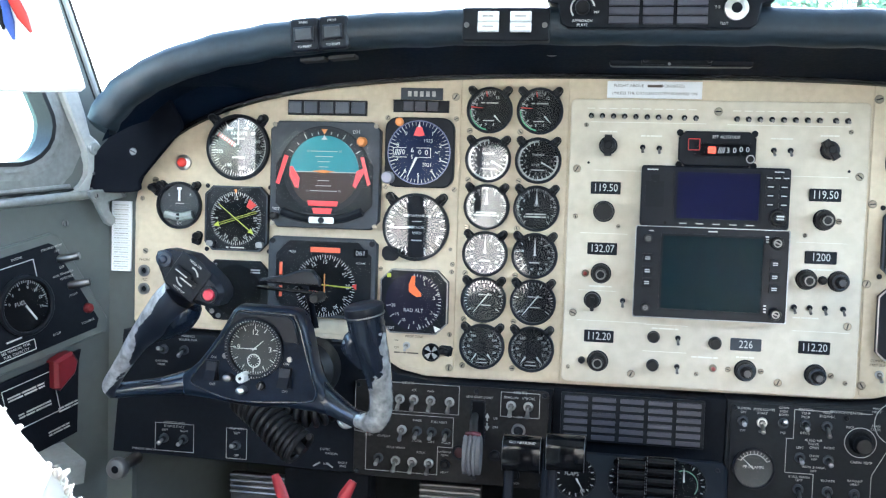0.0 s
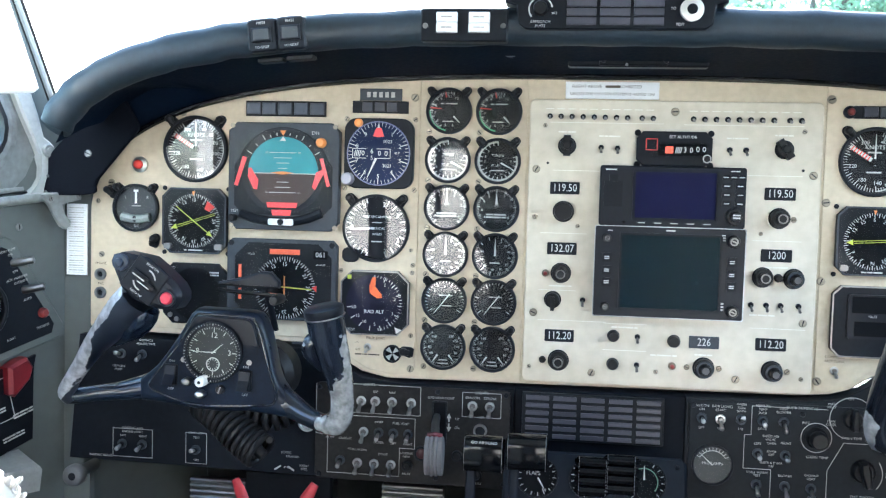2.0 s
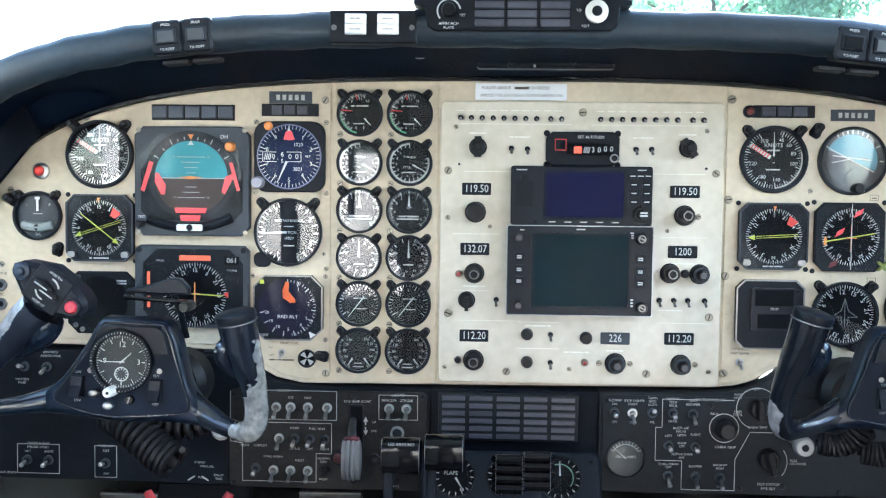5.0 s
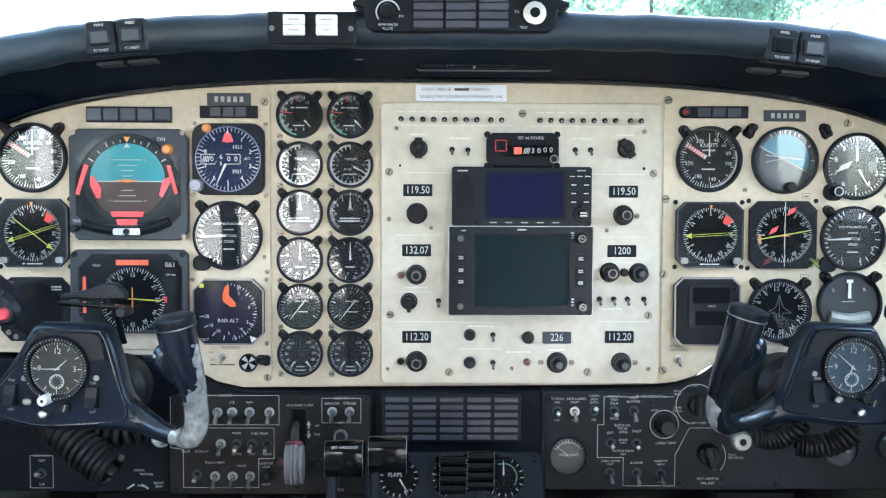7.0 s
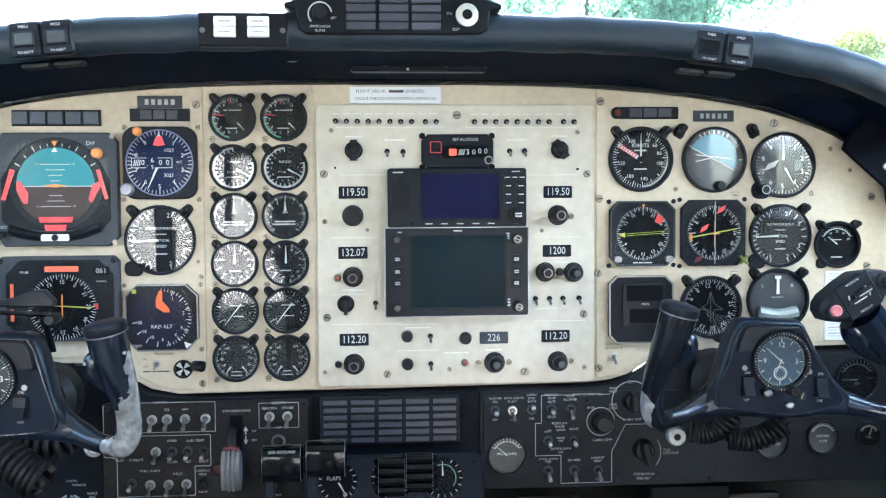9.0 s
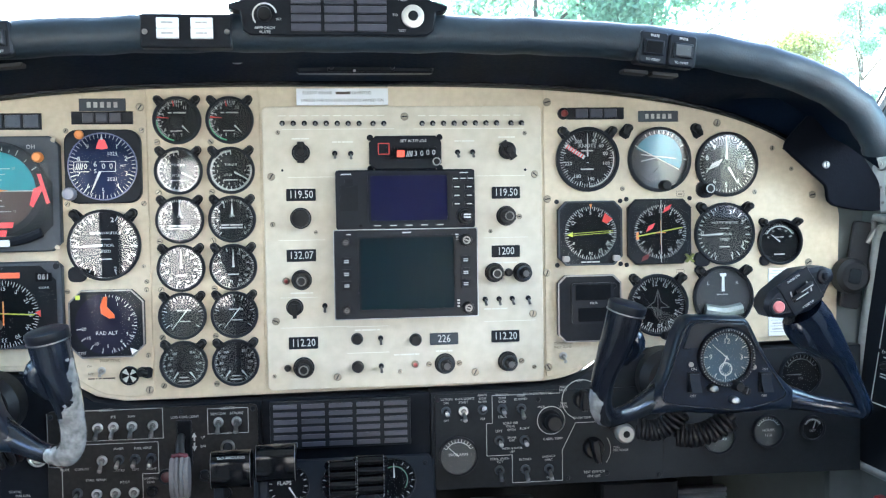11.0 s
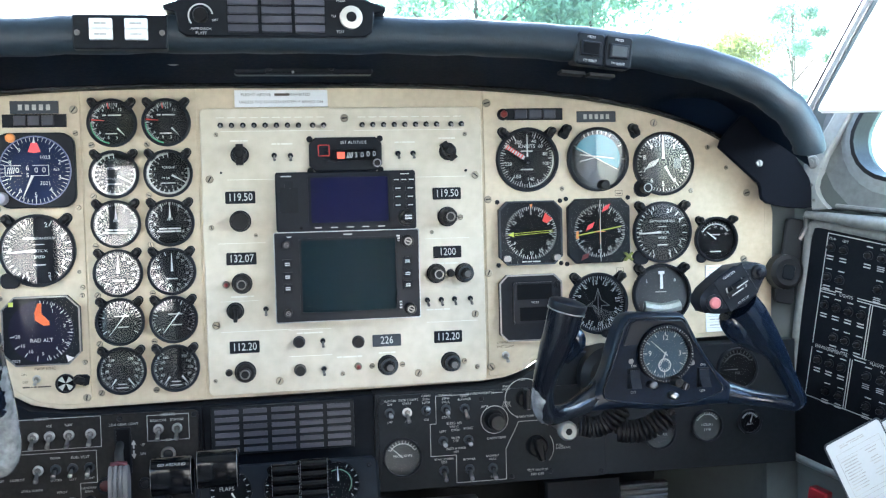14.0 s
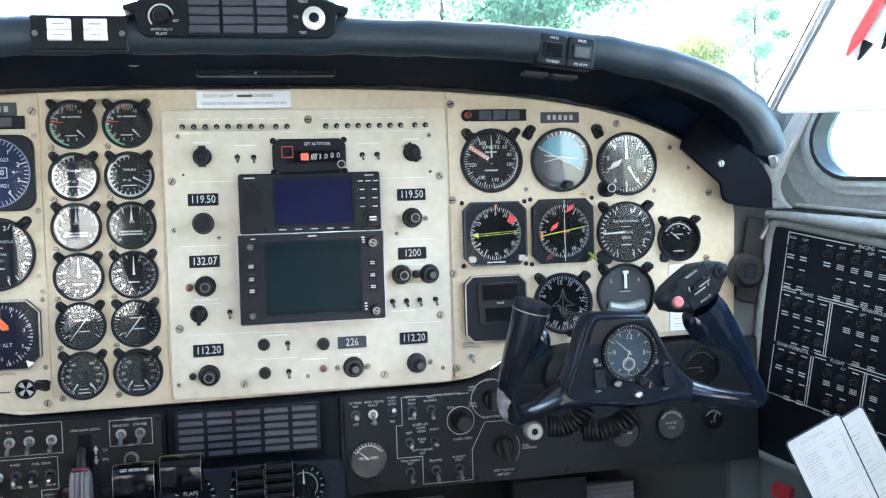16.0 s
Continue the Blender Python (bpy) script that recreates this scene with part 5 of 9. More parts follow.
    round_body(t, 0.0368, 0.0034)
    compass_card(t, 0.0325, 0.0008, 0, 0, 128, 0.0072)
    bm = bmesh_new()
    for x0, y0, x1, y1 in ((0.0, 0.018, 0.0, -0.014), (0.0, 0.018, 0.004, 0.004), (0.004, 0.004, 0.014, -0.003), (0.014, -0.003, 0.004, -0.003), (0.004, -0.003, 0.003, -0.012), (0.0, 0.018, -0.004, 0.004), (-0.004, 0.004, -0.014, -0.003), (-0.014, -0.003, -0.004, -0.003), (-0.004, -0.003, -0.003, -0.012)):
        bar(bm, x0, y0, x1, y1, 0.0007, 0.0022, 0.0026)
    part("aircraft_symbol", bm, material("faint_symbol", (0.12, 0.12, 0.115), 0.6), t)
    bm = bmesh_new()
    lathe(bm, [(0.005, 0.0), (0.005, 0.012), (0.004, 0.0135)], 18, 0.008, -0.036, 0.05)
    part("setting_knob", bm, KNOB, t)
    pane_over(t, 0.0338, 0.0052)


copilot_course()

# small fittings on the side panels
BOXED = ((0.3262, 0.9362), (0.3260, 0.8437), (0.4050, 0.8428))
def button_row(name, label, x0, x1, z0, z1, n, mat, lead=0.0):
    t = thing(name, label, "annunciator", facing((x0 + x1) / 2, (z0 + z1) / 2), "annunciator strips")
    w, h = x1 - x0, z1 - z0
    bm = bmesh_new()
    box(bm, -w / 2, w / 2, -h / 2, h / 2, -0.002, 0.004, 0.0008)
    part("case", bm, BLACK, t)
    for i in range(n):
        c = -w / 2 + lead + (w - 2 * lead) * (i + 0.5) / n
        bw = (w - 2 * lead) / n * 0.86
        bm = bmesh_new()
        box(bm, c - bw / 2, c + bw / 2, -h * 0.39, h * 0.39, 0.003, 0.0062, 0.0007)
        part("lens", bm, mat, t)
    return t


button_row("annunciator_strip", "row of five dark annunciator lenses", -0.4880, -0.3928, 1.0162, 1.0337, 5, ANN_BLUE)
button_row("annunciator_strip", "row of three small dark annunciator lenses", -0.3611, -0.2963, 1.0215, 1.0352, 3, ANN_DARK, 0.011)
button_row("annunciator_strip", "row of three small dark annunciator lenses", 0.1900, 0.2574, 1.0237, 1.0372, 3, ANN_DARK, 0.008)


def placard(name, label, x, z, w, h, base, ink, letters, size, mat_h=0.0012):
    t = thing(name, label, "placard", facing(x, z), "placards on the panel")
    bm = bmesh_new()
    box(bm, -w / 2, w / 2, -h / 2, h / 2, -0.001, mat_h, 0.0004)
    part("plate", bm, base, t)
    bm = bmesh_new()
    for i in range(letters):
        c = -w * 0.36 + w * 0.72 * (i + 0.5) / letters
        box(bm, c - w * 0.042, c + w * 0.042, -h * 0.22, h * 0.22, mat_h, mat_h + 0.0002)
    part("writing", bm, ink, t)
    return t


placard("registration_placard", "grey engraved registration plate", -0.3287, 1.0427, 0.0492, 0.0138, GREY_BEZEL, MARK_DIM, 5, 0.008)
placard("registration_placard", "grey engraved registration plate", 0.2997, 1.0270, 0.0480, 0.0128, GREY_BEZEL, MARK_DIM, 5, 0.008)
t = thing("oxygen_placard", "white paper warning placard above the avionics", "placard", facing(-0.0675, 1.0505))
bm = bmesh_new()
box(bm, -0.0512, 0.0512, -0.0092, 0.0092, -0.001, 0.0042, 0.0002)
part("plate", bm, PLACARD, t)
lettering("FLIGHT ABOVE            PROHIBITED", t, -0.006, 0.0040, 0.0049, 0.0044, MARK_DARK)
lettering("UNLESS THE OXYGEN SYSTEM IS ARMED ON", t, 0, -0.0042, 0.0046, 0.0044, MARK_DARK)
bm = bmesh_new()
box(bm, -0.0075, 0.0085, 0.0026, 0.0054, 0.0042, 0.0044)
part("writing", bm, MARK_DARK, t)


def jewel(x, z, r, mat, label, rim=CHROME, y=0.0):
    t = thing("indicator_lamp", label, "lamp", facing(x, z, y), "indicator lamps")
    bm = bmesh_new()
    lathe(bm, [(r * 1.75, -0.001), (r * 1.7, 0.003), (r * 1.1, 0.0048)], 22)
    part("collar", bm, rim, t)
    bm = bmesh_new()
    lathe(bm, [(r, 0.004), (r, 0.008), (r * 0.7, 0.0105), (r * 0.2, 0.0115)], 18)
    part("lens", bm, mat, t)
    return t


jewel(-0.6187, 0.9566, 0.0055, RED, "red warning lamp in a chrome collar")
jewel(0.1862, 1.0305, 0.0040, material("dark_red_lamp", (0.20, 0.03, 0.025), 0.3), "dark red press lamp", BLACK)
for jz in (0.8237, 0.8015):
    t = thing("headset_jack", "round metal headset jack socket", "socket", facing(-0.6680, jz), "headset jacks")
    bm = bmesh_new()
    ring(bm, 0.0034, 0.0072, -0.001, 0.0035, 26)
    part("nut", bm, STEEL, t)
    bm = bmesh_new()
    lathe(bm, [(0.0034, -0.001), (0.0034, 0.0005)], 18)
    part("hole", bm, BLACK, t)
bm = bmesh_new()
bars(bm, -0.338, 0.7420, 0.030, 0.0028, 1, 0.0001, words=4)
for bx, bz in BOXED:
    outline_box(bm, bx - 0.0045, bx + 0.0045, bz - 0.0030, bz + 0.0030, 0.0004, 0.0, 0.0002)
    bars(bm, bx, bz - 0.0005, 0.0055, 0.0022, 1, 0.0, words=1)
for text, lx, lz, size in (("PHONE", -0.668, 0.837, 0.0042), ("MIC", -0.668, 0.8125, 0.0042), ("PROP SYNC", -0.329, 0.7615, 0.0042), ("ON", -0.351, 0.7560, 0.0034), ("OFF", -0.350, 0.7475, 0.0034), ("COMPASS 2", 0.183, 0.7640, 0.0040), ("FAST SLAVE", 0.183, 0.7592, 0.0040)):
    lettering(text, panel, lx, lz, size, 0.0003, MARK_DARK)
part("engraved_writing", bm, MARK_DARK, panel)


def toggle(x, z, y, lean=-1, size=1.0, light=CHROME, group="toggle switches", label="small chrome toggle switch", turn=0.0, wide=True):
    """A bat-handled switch with its collar nut, leaning up, down or straight out."""
    t = thing("toggle_switch", label, "switch", facing(x, z, y, turn), group)
    bm = bmesh_new()
    if wide:
        ring(bm, 0.0027 * size, 0.0056 * size, -0.001, 0.0022, 20)
        part("nut", bm, GREY_BEZEL if light is STEEL else light, t)
    bm = bmesh_new()
    lathe(bm, [(0.0034 * size, -0.001), (0.0032 * size, 0.0045), (0.0024 * size, 0.0055)], 14)
    part("bush", bm, (BLACK if light is STEEL else STEEL) if wide else BLACK, t)
    bm = bmesh_new()
    dy = lean * 0.0085 * size
    tube(bm, [(0, 0, 0.003), (0, dy * 0.55, 0.010 * size), (0, dy, 0.0155 * size), (0, dy * 1.05, 0.0165 * size)], [0.0014 * size, 0.0020 * size, 0.0026 * size, 0.0012 * size], 10)
    part("lever", bm, CHROME if wide else STEEL, t)
    return t


toggle(-0.3381, 0.7508, 0.0, -0.6, 0.75)
toggle(0.1829, 0.7492, 0.0, -0.8, 0.8)
# slip warning ball beside the radio altimeter
t = thing("sync_indicator", "round black and white propeller sync dial", "instrument", facing(-0.3085, 0.7444))
bm = bmesh_new()
ring(bm, 0.0085, 0.0105, -0.001, 0.004, 28)
part("bezel", bm, BLACK, t)
bm = bmesh_new()
lathe(bm, [(0.0090, -0.001), (0.0090, 0.001)], 24)
part("dial", bm, DIAL, t)
bm = bmesh_new()
for a in (45, 135, 225, 315):
    bar(bm, *polar(0.0008, a), *polar(0.0082, a), 0.0006, 0.001, 0.0014, 0.0062)
part("vanes", bm, WHITE, t)
post_light(-0.2945, 0.7480, -100, 0.0062)
post_light(-0.6560, 0.9255, -130, 0.0062)
post_light(-0.5985, 0.8690, 160, 0.0062)

# compass correction card on the copilot side
t = thing("correction_card", "white printed correction card in a clear holder", "placard", facing(0.4503, 0.8050))
bm = bmesh_new()
box(bm, -0.0155, 0.0155, -0.0405, 0.0405, -0.001, 0.0016, 0.0003)
part("card", bm, PLACARD, t)
bm = bmesh_new()
for i in range(11):
    box(bm, -0.0135, 0.0135, -0.036 + 0.007 * i, -0.0355 + 0.007 * i, 0.0016, 0.0018)
    bars(bm, 0, -0.0325 + 0.007 * i, 0.022, 0.002, 1, 0.0016, words=3)
part("writing", bm, MARK_DIM, t)

# panel screws
for sx, sz, sr in ((-0.2890, 1.0400, 0.0045), (-0.2872, 0.7275, 0.0042), (-0.5660, 1.0190, 0.0042), (-0.655, 0.9345, 0.0042), (-0.6720, 0.9120, 0.003), (-0.6670, 0.8480, 0.0036), (0.1671, 1.0440, 0.0048), (0.3716, 1.0190, 0.0045), (0.4904, 0.9327, 0.0045), (0.4856, 0.8518, 0.0045),
                   (0.1662, 0.9324, 0.0045), (0.1648, 0.8467, 0.0045), (0.1654, 0.7363, 0.0045), (-0.2870, 0.8480, 0.0028), (-0.2900, 0.8650, 0.0022), (0.4400, 0.9890, 0.0030), (0.4640, 0.9640, 0.0026), (0.4180, 0.9370, 0.0030), (0.3480, 0.9430, 0.0028), (0.2560, 0.9430, 0.0028)):
    screw(panel, sx, sz, sr)

# ---- centre avionics plate ----
AV = 0.003 * -1.0                 # the plate's face stands 3 mm proud


def readout(text, x, z, tint=None):
    t = thing("frequency_readout", f"black digit window showing {text}", "readout", facing(x, z, AV), "frequency readouts")
    bm = bmesh_new()
    prism(bm, round_rect(0.0328, 0.0136, 0.0012), -0.001, 0.0016, 0.0005)
    part("window_frame", bm, tint or BLACK, t)
    lettering(text, t, 0, 0, 0.0122, 0.0018, WHITE, name="readout_text", wide=0.82)
    return t


for text, rx, rz in (("119.50", -0.1160, 0.9413), ("132.07", -0.1171, 0.8733), ("112.20", -0.1169, 0.7746), ("119.50", 0.1170, 0.9405), ("1200", 0.1159, 0.8731), ("226", 0.0427, 0.7742), ("112.20", 0.1142, 0.7750)):
    readout(text, rx, rz, GREY_BEZEL if text == "226" else None)


def knob(x, z, r, h, label, style="plain", turn=0.0, y=None, group="avionics knobs"):
    t = thing("knob", label, "knob", facing(x, z, AV if y is None else y, turn), group)
    bm = bmesh_new()
    lathe(bm, [(r * 1.12, -0.001), (r * 1.10, 0.0014)], 26)
    part("skirt", bm, BLACK, t)
    bm = bmesh_new()
    if style == "plain":
        lathe(bm, [(r, 0.001), (r * 0.97, h * 0.85), (r * 0.86, h)], 32, 0, 0, 0.03)
        part("grip", bm, KNOB, t)
    elif style == "dual":
        lathe(bm, [(r, 0.001), (r * 0.97, h * 0.5), (r * 0.90, h * 0.55)], 32, 0, 0, 0.03)
        g = part("outer_grip", bm, KNOB, t)
        bm = bmesh_new()
        lathe(bm, [(r * 0.62, h * 0.5), (r * 0.58, h * 0.95), (r * 0.5, h)], 26, 0, 0, 0.04)
        part("inner_grip", bm, KNOB, t)
        bm = bmesh_new()
        ring(bm, r * 0.38, r * 0.52, h * 0.98, h + 0.0006, 24)
        part("cap_ring", bm, STEEL, t)
    elif style == "silver":
        lathe(bm, [(r, 0.001), (r * 0.95, h * 0.45), (r * 0.88, h * 0.5)], 32, 0, 0, 0.03)
        part("outer_grip", bm, KNOB, t)
        bm = bmesh_new()
        ring(bm, r * 0.62, r * 0.86, h * 0.45, h * 0.62, 28)
        part("metal_ring", bm, GREY_BEZEL, t)
        bm = bmesh_new()
        lathe(bm, [(r * 0.55, h * 0.4), (r * 0.52, h * 0.95), (r * 0.44, h)], 24, 0, 0, 0.05)
        part("inner_grip", bm, KNOB, t)
        bm = bmesh_new()
        lathe(bm, [(r * 0.36, h), (r * 0.34, h + 0.0006)], 20)
        part("cap", bm, material("cap_grey", (0.10, 0.10, 0.105), 0.4, 0.5), t)
    elif style == "pointer":
        lathe(bm, [(r * 0.92, 0.001), (r * 0.86, h * 0.55), (r * 0.70, h * 0.6)], 28)
        part("skirt_grip", bm, KNOB, t)
        bm = bmesh_new()
        prism(bm, [(-r * 0.42, -r * 1.25), (r * 0.42, -r * 1.25), (r * 0.48, 0), (r * 0.42, r * 1.25), (-r * 0.42, r * 1.25), (-r * 0.48, 0)], 0.001, h * 0.75, 0.001)
        part("wing", bm, KNOB, t)
        bm = bmesh_new()
        lathe(bm, [(r * 0.55, h * 0.5), (r * 0.52, h), (r * 0.42, h + 0.001)], 24, 0, 0, 0.05)
        part("inner_grip", bm, KNOB, t)
    elif style == "bat":
        lathe(bm, [(r * 0.95, 0.001), (r * 0.88, h * 0.6), (r * 0.7, h * 0.7)], 26)
        part("skirt_grip", bm, KNOB, t)
        bm = bmesh_new()
        prism(bm, [(-r * 0.3, r * 0.5), (r * 0.3, r * 0.5), (r * 0.22, -r * 1.3), (-r * 0.22, -r * 1.3)], 0.001, h, 0.0008)
        part("wing", bm, KNOB, t)
    return t


knob(-0.1151, 0.9885, 0.0092, 0.016, "black winged selector knob", "pointer")
knob(0.1193, 0.9888, 0.0092, 0.016, "black winged selector knob", "pointer", 35)
knob(-0.1169, 0.9151, 0.0108, 0.017, "plain round black tuning knob", "plain")
knob(0.1170, 0.9139, 0.0104, 0.022, "stepped black tuning knob", "dual")
knob(-0.1174, 0.8457, 0.0104, 0.022, "stepped black tuning knob with steel cap", "dual")
knob(-0.1257, 0.8153, 0.0088, 0.015, "small black selector knob", "bat")
knob(0.1023, 0.8488, 0.0102, 0.020, "stepped black tuning knob with steel cap", "dual")
knob(0.1353, 0.8483, 0.0102, 0.022, "black tuning knob with pale steel centre", "silver")
knob(-0.1171, 0.7466, 0.0108, 0.020, "ribbed black tuning knob", "dual")
knob(-0.0566, 0.7772, 0.0062, 0.010, "small ribbed dark knob", "plain")
knob(-0.0564, 0.7454, 0.0062, 0.010, "small ribbed dark knob", "plain")
knob(0.0100, 0.7741, 0.0065, 0.010, "small ribbed dark knob", "plain")
knob(0.0433, 0.7456, 0.0108, 0.022, "black tuning knob with steel rings", "silver")
knob(0.1165, 0.7457, 0.0104, 0.026, "black tuning knob with steel centre", "silver")
knob(0.1190, 0.8487, 0.0042, 0.008, "tiny dark knob between two tuning knobs", "plain")
knob(-0.1350, 0.7466, 0.0036, 0.006, "tiny dark push button", "plain")


def mini_switch(x, z, lean=0.4):
    t = thing("miniature_switch", "tiny dark toggle switch in the avionics plate", "switch", facing(x, z, AV), "miniature switches")
    bm = bmesh_new()
    lathe(bm, [(0.0031, -0.001), (0.0029, 0.0028), (0.0020, 0.0038)], 14)
    part("bush", bm, BLACK, t)
    bm = bmesh_new()
    tube(bm, [(0, 0, 0.002), (0, -0.0030 * lean, 0.006), (0, -0.0062 * lean, 0.0105)], [0.0010, 0.0013, 0.0017], 8)
    part("lever", bm, STEEL, t)


for i in range(10):
    mini_switch(-0.1350 + 0.0122 * i + (0.0035 if i > 7 else 0), 1.0213 - 0.0001 * i)
    mini_switch(0.0216 + 0.0122 * i + (0.0045 if i > 7 else 0), 1.0203)
for mx, mz in ((-0.0774, 0.9874), (-0.0595, 0.9868), (0.0616, 0.9873), (0.0789, 0.9874), (-0.0922, 0.8160), (-0.0301, 0.7773), (-0.0299, 0.7454), (0.0910, 0.8184), (0.1072, 0.8184), (0.1227, 0.8185), (0.1415, 0.8185)):
    mini_switch(mx, mz, 0.9)
jewel(-0.1347, 0.8450, 0.0024, material("small_red_lamp", (0.45, 0.09, 0.08), 0.4), "tiny dull red indicator lamp", BRASS, AV)
jewel(0.0089, 0.7462, 0.0024, material("small_red_lamp", (0.45, 0.09, 0.08), 0.4), "tiny dull red indicator lamp", BRASS, AV)
for sx, sz, sr in ((-0.1485, 0.9620, 0.0044), (0.1510, 0.9612, 0.0044), (-0.1470, 0.8000, 0.0044), (0.1470, 0.8000, 0.0044), (0.0018, 1.0280, 0.0046), (-0.0796, 0.7343, 0.0044), (0.0784, 0.7345, 0.0044), (-0.1483, 0.9086, 0.0030), (-0.1400, 1.0110, 0.0026), (0.1400, 1.0085, 0.0026),
                   (0.1325, 0.9128, 0.0032), (0.0250, 0.7456, 0.0032), (0.0600, 0.7456, 0.0032), (0.1330, 0.7456, 0.0032), (-0.1005, 0.8990, 0.0024), (0.0985, 0.8965, 0.0024), (-0.150, 0.738, 0.0024), (-0.0085, 0.7385, 0.0026), (0.1480, 0.7380, 0.0026), (0.140, 0.9665, 0.0016), (-0.136, 0.9690, 0.0014)):
    screw(panel, sx, sz, sr, 0.0030, BLACK if sr < 0.002 else BRASS)
# pale engraved legends and ruled lines
bm = bmesh_new()
for i in range(10):
    bars(bm, -0.1350 + 0.0122 * i, 1.0295, 0.0090, 0.0016, 1, 0.0031, words=1)
    bars(bm, 0.0216 + 0.0122 * i, 1.0290, 0.0090, 0.0016, 1, 0.0031, words=1)
for x0, x1, z in ((-0.135, -0.010, 1.0145), (0.012, 0.139, 1.0140), (-0.130, -0.070, 0.9610), (0.070, 0.140, 0.9600), (-0.142, -0.100, 0.8260), (-0.142, -0.065, 0.7920), (-0.068, -0.020, 0.7910), (-0.068, -0.020, 0.7610), (0.090, 0.150, 0.7925), (-0.142, -0.090, 0.8905), (0.090, 0.142, 0.8890)):
    box(bm, x0, x1, z - 0.0003, z + 0.0003, 0.0030, 0.0032)
for x, z, w in ((-0.115, 1.004, 0.02), (0.119, 1.004, 0.02), (-0.068, 1.0000, 0.024), (0.070, 1.0000, 0.024), (0.104, 0.8070, 0.028), (-0.117, 0.8310, 0.026), (0.117, 0.8600, 0.026), (-0.0440, 0.7870, 0.03), (0.0, 0.7575, 0.03), (0.0430, 0.7600, 0.02)):
    bars(bm, x, z, w, 0.0030, 1, 0.0031, words=3)
part("legend_engraving", bm, MARK_PALE, panel, "faint white engraved legends")

# altitude selector
t = square_body("altitude_selector", "black altitude selector with orange light reading 3000", 0.0017, 0.9870, 0.0815, 0.0380, 0.007, "centre avionics", False, 0.007)
t.matrix_basis = facing(0.0017, 0.9870, AV)
slab(t, round_rect(0.052, 0.0125, 0.001, 0.0085, -0.0010), 0.0070, 0.0076, DIAL, "digit_window")
bm = bmesh_new()
outline_box(bm, -0.0305, -0.0185, -0.0015, 0.0105, 0.0008, 0.0070, 0.0076)
part("warning_outline", bm, RED, t)
slab(t, round_rect(0.0085, 0.0075, 0.001, -0.0055, -0.0012), 0.0076, 0.0086, material("lit_orange", (0.90, 0.10, 0.05), 0.4, emit=0.08), "alert_lamp", "lit orange-red alert lamp")
bm = bmesh_new()
for k in range(4):
    bar(bm, 0.0010 + 0.0018 * k, -0.0045, 0.0028 + 0.0018 * k, 0.0020, 0.0008, 0.0076, 0.0079)
part("hatched_flag", bm, WHITE, t)
for k, ch in enumerate("3000"):
    lettering(ch, t, 0.0115 + 0.0068 * k, -0.0013 + (0.0010 if k > 1 else 0), 0.0082, 0.0079, WHITE, name="digits")
lettering("SET ALTITUDE", t, 0.009, 0.0130, 0.0046, 0.0073, WHITE)
bm = bmesh_new()
lathe(bm, [(0.0050, 0.006), (0.0048, 0.013), (0.004, 0.014)], 22, 0.0345, -0.0105, 0.05)
k = part("setting_knob", bm, KNOB, t)
bm = bmesh_new()
ring(bm, 0.0035, 0.0046, 0.0132, 0.0142, 22, 0.0345, -0.0105)
part("knob_ring", bm, CHROME, t)
for sx, sy in ((-1, 1), (1, 1), (-1, -1), (1, -1)):
    screw(panel, 0.0017 + sx * 0.0395, 0.9870 + sy * 0.0175, 0.0036, 0.003, BLACK)
pane_flat(t, round_rect(0.060, 0.016, 0.001, 0.0055, -0.0010), 0.0092)

# navigator over multi-function display
gps = thing("navigator", "black navigation radio with dark blue screen, switched off", "avionics", facing(0.0004, 0.9345, AV), "centre avionics")
bm = bmesh_new()
prism(bm, round_rect(0.1560, 0.0660, 0.003), -0.002, 0.017, 0.0015)
part("case", bm, PLASTIC, gps)
slab(gps, round_rect(0.0860, 0.0500, 0.0015, 0.0035, 0.0015), 0.0168, 0.0176, SCREEN_BLUE, "screen", "dark blue unlit screen")
bm = bmesh_new()
frame_plate(bm, round_rect(0.0920, 0.0560, 0.003, 0.0035, 0.0015), [round_rect(0.0860, 0.0500, 0.0015, 0.0035, 0.0015)], 0.0168, 0.0186)
part("screen_surround", bm, BLACK, gps)
for i in range(5):
    slab(gps, round_rect(0.0105, 0.0034, 0.001, -0.032 + 0.0175 * i, -0.0290), 0.0168, 0.0186, BLACK, "soft_key")
    word_bars(gps, [(-0.032 + 0.0175 * i, -0.0290, 0.008, 0.0018, 1, 1)], WHITE, 0.0187)
for r in range(4):
    for c in range(3 if r == 0 else 2):
        kx, kz = (0.056 + 0.0085 * c, 0.0225) if r == 0 else (0.0575 + 0.0140 * c, 0.0225 - 0.0095 * r)
        slab(gps, round_rect(0.0068 if r == 0 else 0.0105, 0.0055, 0.001, kx, kz), 0.0168, 0.0190, BLACK, "key")
        word_bars(gps, [(kx, kz, 0.006, 0.0020, 1, 1)], WHITE, 0.0191)
bm = bmesh_new()
lathe(bm, [(0.0098, 0.016), (0.0094, 0.024), (0.0085, 0.025)], 28, 0.0665, -0.0200, 0.03)
k = part("outer_knob", bm, KNOB, gps)
bm = bmesh_new()
lathe(bm, [(0.0062, 0.024), (0.0058, 0.033), (0.005, 0.034)], 24, 0.0665, -0.0200, 0.05)
part("inner_knob", bm, KNOB, gps)
word_bars(gps, [(0.0665, -0.0195, 0.008, 0.006, 2, 1)], WHITE, 0.0342)
bm = bmesh_new()
box(bm, -0.0735, -0.0535, -0.012, 0.016, 0.0168, 0.0178)
box(bm, -0.0680, -0.0590, 0.0150, 0.0230, 0.0168, 0.0190)
part("card_slot", bm, BLACK, gps)
